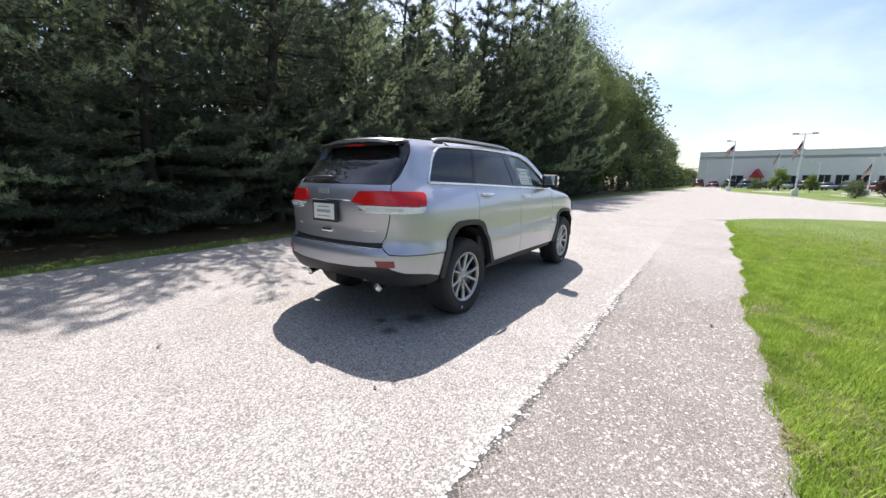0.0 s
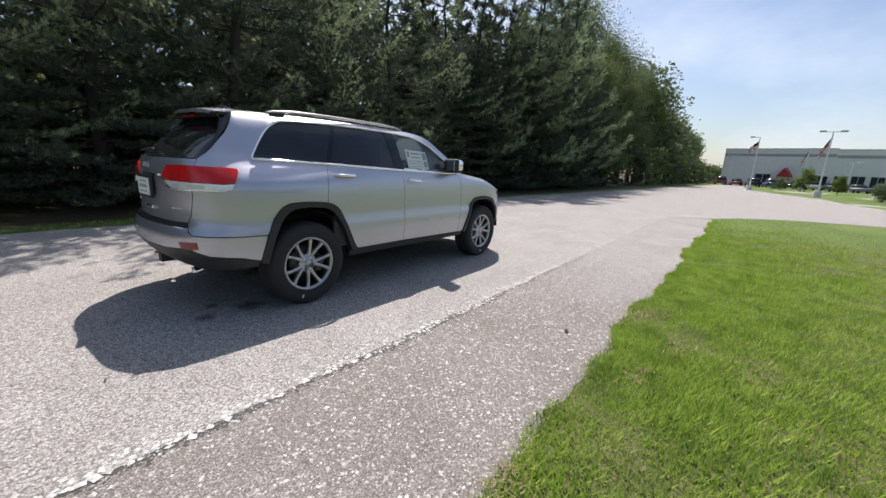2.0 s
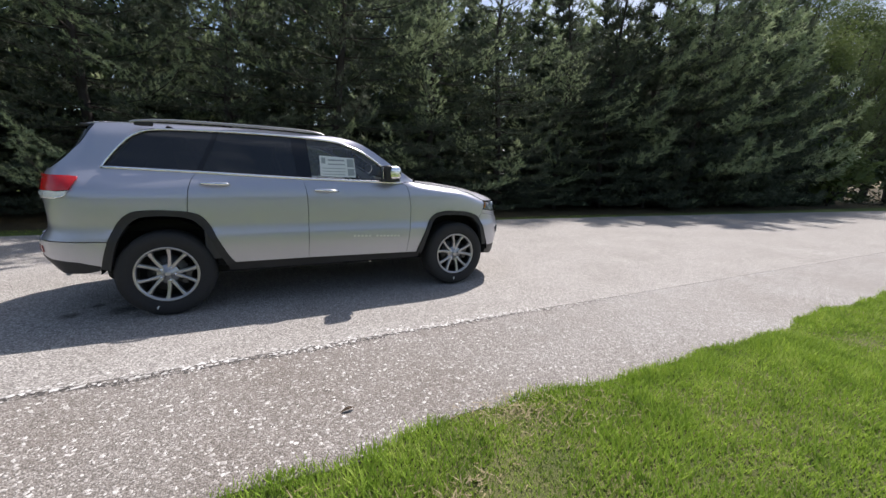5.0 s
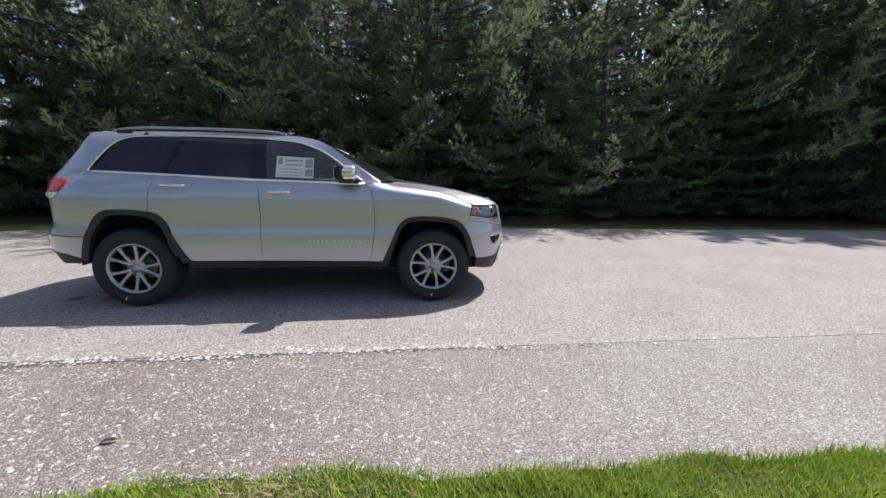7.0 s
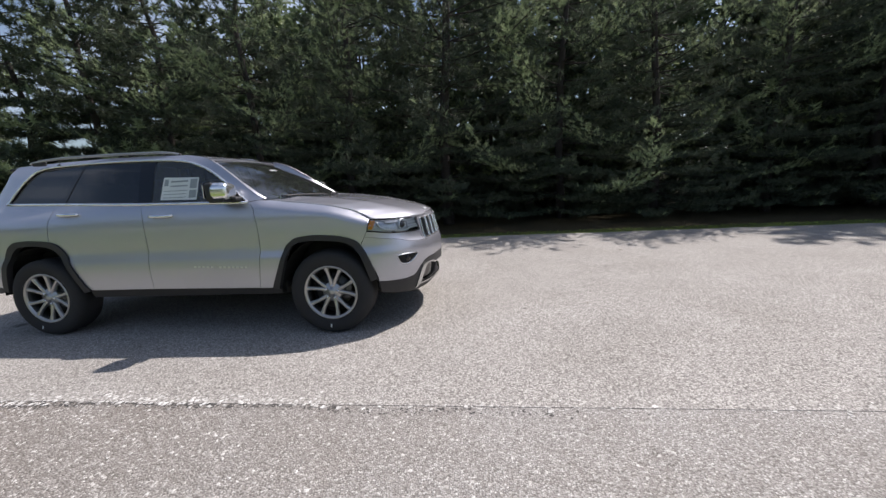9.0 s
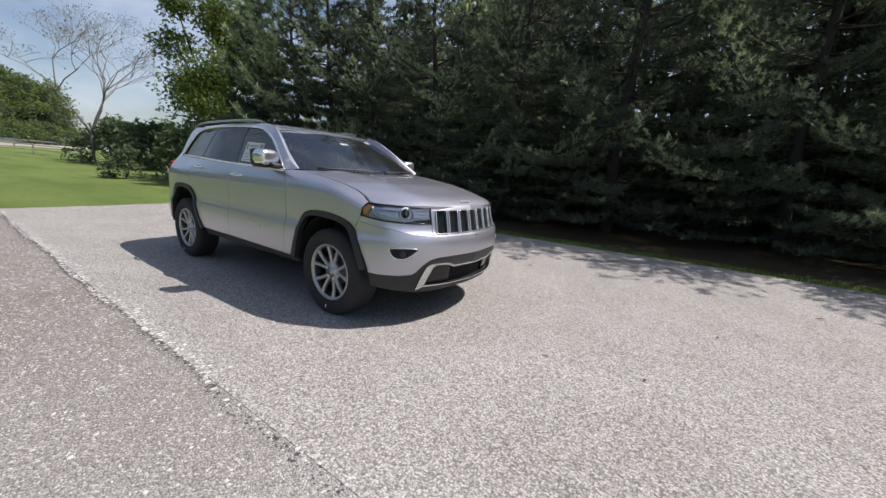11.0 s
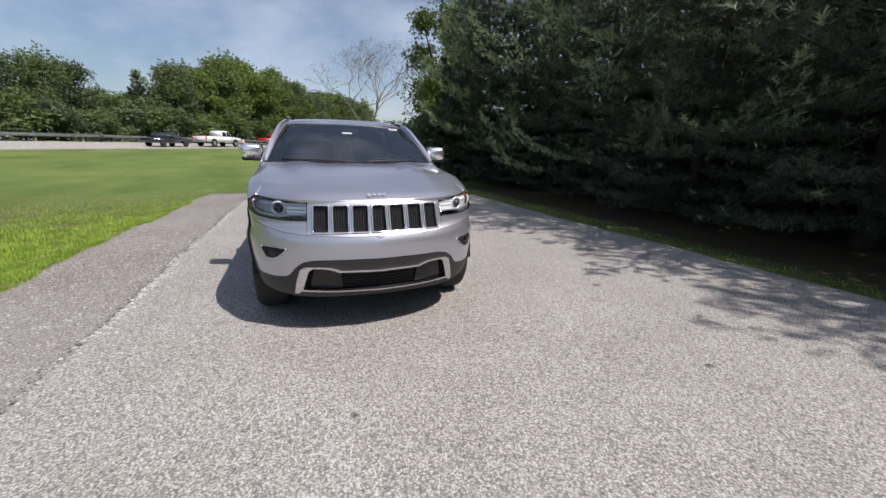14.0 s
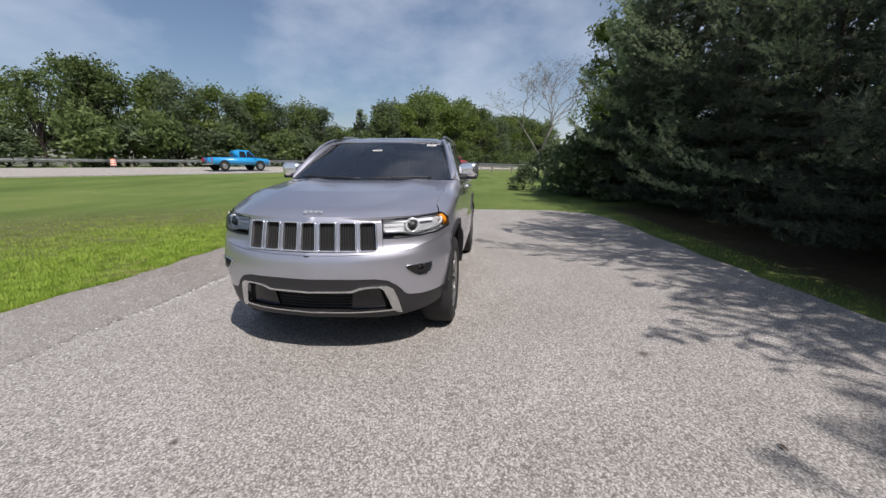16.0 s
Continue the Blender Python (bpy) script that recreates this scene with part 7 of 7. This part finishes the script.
for dx in (-0.9, 0.9):
    post = soft_box((0.16, 0.16, 2.3), (0, 0, 1.15), 0.02, 1)
    bmesh.ops.transform(post, matrix=Matrix.Translation(on_wall(W1, W2, 0.63 + dx / l, 2.1)[0]), verts=post.verts)
    part("canopy_post", post, M_ROOFRED, canopy)


# flat-roofed portico over the main door
p, ang, l = on_wall(W4, W5, 0.20, 2.0)
roof_bm = soft_box((8.0, 4.0, 1.1), (0, 0, 4.1), 0.03, 1)
bmesh.ops.transform(roof_bm, matrix=Matrix.Translation(p) @ pose(0, 0, 0, 0, 0, ang), verts=roof_bm.verts)
portico = part("portico", roof_bm, M_WALL, building, "pale flat-roofed portico")
for dx in (-3.6, 3.6):
    pillar = soft_box((0.7, 0.7, 3.6), (dx, -1.5 if math.cos(math.radians(ang)) > 0 else 1.5, 1.8), 0.03, 1)
    bmesh.ops.transform(pillar, matrix=Matrix.Translation(p) @ pose(0, 0, 0, 0, 0, ang), verts=pillar.verts)
    part("pillar", pillar, M_WALL, portico)
door_bm = soft_box((4.6, 0.14, 2.7), (0, 0, 1.4), 0.02, 1)
bmesh.ops.transform(door_bm, matrix=Matrix.Translation(on_wall(W4, W5, 0.20, 0.05)[0]) @ pose(0, 0, 0, 0, 0, ang), verts=door_bm.verts)
part("glass_door", door_bm, M_PANE, portico, "dark glass entrance doors")


def lamp_post(at, height, heads):
    t = thing("lamp_post", "tall white car park lamp post", "lamp post", "car park lamps", at=at)
    part("base", lathe([(0.0, 0.6), (0.28, 0.6), (0.30, 0.55), (0.30, 0.0)], 16, "z"), M_WALL, t, "round concrete base")
    part("pole", lathe([(0.075, 0.55), (0.05, height)], 10, "z"), M_WHITE, t, smooth=True)
    for k in range(heads):
        s = 1 if k == 0 else -1
        part("arm", soft_box((0.08, 0.6, 0.07), (0, s * 0.30, height - 0.05), 0.01, 1), M_WHITE, t)
        part("lamp_head", soft_box((0.36, 0.5, 0.16), (0, s * 0.72, height), 0.04, 2), M_FRAME, t)
    return t


def flag(pole_thing, height, droop):
    """A striped flag hanging in folds from the top of its pole."""
    for k in range(9):
        bm = bmesh.new()
        rows = []
        for i in range(9):
            f = i / 8
            y = 0.05 + 1.0 * f * (1 - droop * 0.35)
            wob = 0.12 * math.sin(f * 7 + droop)
            top = height - droop * f * 1.1
            z0, z1 = top - k * 0.085, top - (k + 1) * 0.085
            rows.append((bm.verts.new((wob, y, z0)), bm.verts.new((wob + 0.02, y, z1))))
        for a, b in zip(rows, rows[1:]):
            bm.faces.new((a[0], b[0], b[1], a[1]))
        bmesh.ops.solidify(bm, geom=bm.faces[:], thickness=0.008)
        part("flag_stripe", bm, M_ROOFRED if k % 2 == 0 else M_WHITE, pole_thing)
    bm = bmesh.new()
    rows = []
    for i in range(5):
        f = i / 8
        y, wob, top = 0.05 + 1.0 * f * (1 - droop * 0.35), 0.12 * math.sin(f * 7 + droop) - 0.015, height - droop * f * 1.1
        rows.append((bm.verts.new((wob, y, top)), bm.verts.new((wob, y, top - 0.42))))
    for a, b in zip(rows, rows[1:]):
        bm.faces.new((a[0], b[0], b[1], a[1]))
    bmesh.ops.solidify(bm, geom=bm.faces[:], thickness=0.03)
    part("flag_canton", bm, M_NAVY, pole_thing)


M_NAVY = plain("navy_cloth", (0.02, 0.03, 0.10), 0.8)
for x, y, tall, heads, drop, hang in ((60, -4.2, 6.6, 1, 0.5, 0.7), (48, -9.4, 6.1, 2, 0.6, 1.2), (72, -10.0, 5.8, 0, 0.1, 1.3), (60, -17.1, 4.2, 1, 0.6, 1.1)):
    lp = lamp_post(Matrix.Translation((x, y, 0)), tall, heads)
    flag(lp, tall - drop, hang)
for x, y, tall in ((95, -0.8, 6.0), (82, -16.1, 4.6)):
    lamp_post(Matrix.Translation((x, y, 0)), tall, 2)


def parked_car(at, colour, tall, name="parked_car", where="parked %s in the car park", group="cars by the building"):
    """A car far off: body, glass house and wheels."""
    t = thing(name, where % colour[0], "car", group, at=at)
    body = bmesh.new()
    h = 1.0 if tall else 0.85
    prof = [(-2.2, 0.35), (2.2, 0.35), (2.28, 0.6), (2.15, h - 0.08), (1.1, h), (-2.0, h + 0.02), (-2.25, h - 0.15)]
    a, b = [[body.verts.new((x, s * 0.88, z)) for x, z in prof] for s in (-1, 1)]
    body.faces.new(a), body.faces.new(b[::-1])
    for k in range(len(prof)):
        body.faces.new((a[k], a[(k + 1) % len(prof)], b[(k + 1) % len(prof)], b[k]))
    bmesh.ops.bevel(body, geom=body.edges[:], offset=0.07, segments=2, affect="EDGES")
    part("body", body, colour[1], t, smooth=True)
    top = bmesh.new()
    rf = h + (0.65 if tall else 0.5)
    prof = [(-2.05 if tall else -1.6, h), (1.1, h), (0.35, rf), (-1.7 if tall else -0.9, rf)]
    a, b = [[top.verts.new((x, s * (0.82 if z == h else 0.66), z)) for x, z in prof] for s in (-1, 1)]
    top.faces.new(a), top.faces.new(b[::-1])
    for k in range(4):
        top.faces.new((a[k], a[(k + 1) % 4], b[(k + 1) % 4], b[k]))
    bmesh.ops.bevel(top, geom=top.edges[:], offset=0.05, segments=2, affect="EDGES")
    part("glass_house", top, M_PANE, t, smooth=True)
    part("roof", soft_box((1.9 if tall else 1.2, 1.22, 0.06), (-0.65 if tall else -0.3, 0, rf + 0.01), 0.02, 2), colour[1], t, smooth=True)
    for x in (-1.35, 1.4):
        for s in (-1, 1):
            part("wheel", lathe([(0.0, -0.1), (0.2, -0.11), (0.31, -0.09), (0.33, 0.0), (0.31, 0.09), (0.0, 0.1)], 18), M_TYRE, t, at=Matrix.Translation((x, s * 0.82, 0.33)))


CAR_COLOURS = [("dark red car", plain("dark_red_paint", (0.16, 0.02, 0.02), 0.25, coat=1.0)), ("black car", plain("black_paint", (0.012, 0.012, 0.014), 0.2, coat=1.0)),
               ("blue car", plain("blue_paint", (0.03, 0.06, 0.20), 0.25, coat=1.0)), ("white car", plain("white_paint", (0.72, 0.72, 0.72), 0.3, coat=1.0)), ("grey car", plain("grey_paint", (0.20, 0.21, 0.22), 0.3, coat=1.0))]
rnd = random.Random(4)
for n in range(11):
    f = n / 10
    parked_car(pose(94 - 12 * f, 0.5 - 26 * f, 0.02, 0, 0, 10 + rnd.uniform(-4, 4)), CAR_COLOURS[(0, 0, 1, 2, 1, 3, 1, 4, 1, 0, 1)[n]], n % 3 != 1)
parked_car(on_highway(33.0, -1.9), CAR_COLOURS[1], False, "car", "%s on the highway", "traffic on the highway")
parked_car(pose(61, -23.5, 0.02, 0, 0, 80), CAR_COLOURS[1], True)
tagged(slab("car_park", [(100, 4), (90, 3.0), (76, -3.6), (64, -5.8), (58, -11.5), (44, -15.2), (40, -25), (38, -60), (86, -60), (93, -36)], -0.008, 0.06, M_HIGHWAY), "pale concrete car park before the building", "car park", kind="structure")
tagged(slab("driveway", [(41.3, -9.5), (38, -11.2), (36, -13.5), (33, -25), (32, -60), (29.5, -60), (30.5, -25), (33, -12.5), (33.4, -9.9)], -0.008, 0.06, M_HIGHWAY), "pale concrete driveway between two strips of lawn", "driveway", kind="structure")
M_LEAF_PURPLE = leafy("purple_leaves", [(0.0, (0.030, 0.020, 0.022)), (0.5, (0.060, 0.036, 0.038)), (1.0, (0.105, 0.070, 0.062))], 0.25)
PALE_BUSH, DARK_BUSH = leaf_meshes(63, 3.4, 1.5, 5000, 0.085, M_LEAF_LIGHT, M_BARK, 0.12), leaf_meshes(64, 1.6, 1.15, 3600, 0.06, M_LEAF_PURPLE, M_BARK, 0.02)
GREEN_BUSH = leaf_meshes(65, 1.5, 1.2, 3600, 0.06, M_LEAF_DARK, M_BARK, 0.02)
for x, y, s, bush, lab in ((70, -10.3, 1.0, PALE_BUSH, "yellow-green shrub by the car park"), (66, -13.1, 0.72, PALE_BUSH, "yellow-green shrub by the car park"), (45, -13.0, 1.0, GREEN_BUSH, "clipped dark green shrub on the lawn strip"),
                           (50, -16.2, 1.05, DARK_BUSH, "round dark purple shrub on the lawn strip"), (75, -8.0, 1.1, GREEN_BUSH, "clipped dark green shrub by the car park"), (52, -19.5, 0.9, GREEN_BUSH, "clipped dark green shrub on the lawn strip")):
    plant("shrub", bush, lab, "shrub", pose(x, y, 0, 0, 0, x * 40) @ Matrix.Diagonal((s, s, s, 1)), "car park shrubs")
box_post = thing("mailbox", "small dark mailbox on a post", "mailbox", at=pose(32.0, -11.9, 0))
part("post", soft_box((0.1, 0.1, 1.0), (0, 0, 0.5), 0.01, 1), M_POST, box_post)
part("box", soft_box((0.5, 0.2, 0.24), (0, 0, 1.1), 0.08, 3), M_TRIM, box_post, smooth=True)

# ---- loose stones, worn paint and litter on the road ----
def chips(rng, xy, size, lift, flat=0.35):
    """Irregular low stones: each a skewed four-sided cap of four triangles."""
    n = len(xy)
    a = rng.uniform(0, 2 * np.pi, n)[:, None] + np.arange(4)[None] * np.pi / 2 + rng.uniform(-0.45, 0.45, (n, 4))
    r = size[:, None] * rng.uniform(0.55, 1.2, (n, 4))
    ring = np.stack([xy[:, 0:1] + r * np.cos(a), xy[:, 1:2] + r * np.sin(a), np.full((n, 4), lift)], 2)
    top = np.stack([xy[:, 0] + rng.normal(0, 0.2, n) * size, xy[:, 1] + rng.normal(0, 0.2, n) * size, lift + size * flat * rng.uniform(0.7, 1.3, n)], 1)
    tri = [np.stack([ring[:, k], ring[:, (k + 1) % 4], top], 1) for k in range(4)]
    return np.concatenate(tri)


def stone_material(name, stops):
    m, nt, b = nodes_of(name)
    g = nt.nodes.new("ShaderNodeNewGeometry")
    r = ramp_node(nt, stops)
    v = nt.nodes.new("ShaderNodeTexWhiteNoise")
    cell = nt.nodes.new("ShaderNodeVectorMath")
    cell.operation = "SNAP"
    cell.inputs[1].default_value = (0.02, 0.02, 1.0)
    nt.links.new(g.outputs["Position"], cell.inputs[0])
    nt.links.new(cell.outputs[0], v.inputs["Vector"])
    nt.links.new(v.outputs[0], r.inputs[0])
    nt.links.new(r.outputs[0], b.inputs["Base Color"])
    b.inputs["Roughness"].default_value = 0.8
    return m


M_STONE = stone_material("white_stone_chips", [(0.0, (0.31, 0.288, 0.26)), (0.4, (0.40, 0.378, 0.35)), (0.75, (0.52, 0.50, 0.465)), (1.0, (0.66, 0.64, 0.61))])
M_PAINTLINE = stone_material("worn_line_paint", [(0.0, (0.34, 0.325, 0.303)), (0.5, (0.50, 0.485, 0.457)), (1.0, (0.70, 0.69, 0.665))])
M_LITTER = plain("dry_leaf", (0.10, 0.07, 0.045), 0.8, vary=0.3)
rng = np.random.default_rng(12)
n = 9000
xy = np.stack([rng.normal(-1.1, 2.5, n).clip(-7.0, 5.0), rng.uniform(EDGE_Y + 0.04, LINE_Y - 0.04, n)], 1)
size = rng.lognormal(math.log(0.0058), 0.50, n).clip(0.003, 0.014)
size[:800] = size[:800] * 0.6 + 0.009
tagged(new("stone_chips", tri_mesh("stone_chips", chips(rng, xy, size, -0.0030, 0.20), M_STONE)), "pale stone chips bedded in the old asphalt shoulder", "stone chips", kind="stuff")
# the old edge line: cracked plates of paint with tar between them, and crumbs of paint about it
rows = []
for k in range(4):
    gx = np.arange(-7.7, 11.0, 0.047)
    gx = gx + rng.uniform(-0.012, 0.012, len(gx)) + 0.024 * (k % 2)
    rows.append(np.stack([gx, -0.022 + 0.036 * k + rng.normal(0, 0.007, len(gx)), rng.uniform(0.014, 0.027, len(gx)) * (1.12, 1.0, 0.85, 0.7)[k], np.full(len(gx), (0.92, 0.72, 0.5, 0.3)[k])], 1))
n = 2600
rows.append(np.stack([rng.uniform(-7.7, 11.0, n), 0.02 + rng.normal(0, 0.055, n), rng.lognormal(math.log(0.008), 0.4, n).clip(0.004, 0.015), np.full(n, 0.75)], 1))
flakes = np.concatenate(rows)
xs = flakes[:, 0]
drift = 0.018 * np.sin(xs * 1.7) + 0.012 * np.sin(xs * 5.1)
worn = 0.5 + 0.5 * np.sin(xs * 0.9 + 0.7) * np.sin(xs * 2.3) + 0.35 * np.sin(xs * 6.1) * np.sin(xs * 9.7 + 1)
keep = rng.random(len(xs)) < flakes[:, 3] * (0.55 + 0.55 * worn) * np.interp(xs, (0.8, 2.6), (1.0, 0.30))
xy, size = np.stack([xs, LINE_Y + drift + flakes[:, 1]], 1)[keep], flakes[keep, 2] * np.interp(xs[keep], (0.8, 2.6), (1.0, 0.75))
tagged(new("line_paint", tri_mesh("line_paint", chips(rng, xy, size, 0.0008, 0.09), M_PAINTLINE)), "broken white flakes of a worn painted edge line", "road marking", kind="stuff")


n = 3600
xs = rng.triangular(-7.7, -4.0, 4.0, n)
xy = np.stack([xs, LINE_Y + 0.018 * np.sin(xs * 1.7) + 0.012 * np.sin(xs * 5.1) - 0.030 + rng.normal(0, 0.022, n)], 1)
M_TAR = plain("dark_tar", (0.06, 0.056, 0.052), 0.8, vary=0.3)
tagged(new("tar_crumbs", tri_mesh("tar_crumbs", chips(rng, xy, rng.lognormal(math.log(0.008), 0.4, n).clip(0.003, 0.018), -0.0024, 0.08), M_TAR)), "dark tar crumbs in the joint beside the worn line", "road joint", kind="stuff")


def litter(x, y, length, turn):
    bm = bmesh.new()
    rows = []
    for k in range(6):
        f = k / 5
        w = 0.16 * length * math.sin(math.pi * (0.08 + 0.84 * f))
        z = 0.004 + 0.12 * length * math.sin(f * 2.6)
        rows.append((bm.verts.new((length * (f - 0.5), -w, z + w * 0.3)), bm.verts.new((length * (f - 0.5), 0, z)), bm.verts.new((length * (f - 0.5), w, z + w * 0.5))))
    for a, b in zip(rows, rows[1:]):
        for k in range(2):
            bm.faces.new((a[k], b[k], b[k + 1], a[k + 1]))
    bmesh.ops.solidify(bm, geom=bm.faces[:], thickness=0.0015)
    ob = new("dry_leaf", mesh_of(bm, "dry_leaf", M_LITTER, True))
    ob.matrix_basis = pose(x, y, -0.001 if y < LINE_Y else 0.002, 0, 0, turn)
    return tagged(ob, "small curled dry brown leaf on the asphalt", "leaf", "dry leaves on the road")


for x, y, l, a in ((-0.32, -2.97, 0.08, 5), (3.5, 2.0, 0.06, 40), (4.3, 1.1, 0.05, 80), (2.9, 2.7, 0.06, 10), (3.9, -0.2, 0.04, 60), (-3.6, 0.6, 0.06, 30), (-3.0, -1.2, 0.04, 75),
                   (5.2, 2.6, 0.08, 15)):
    litter(x, y, l, a)
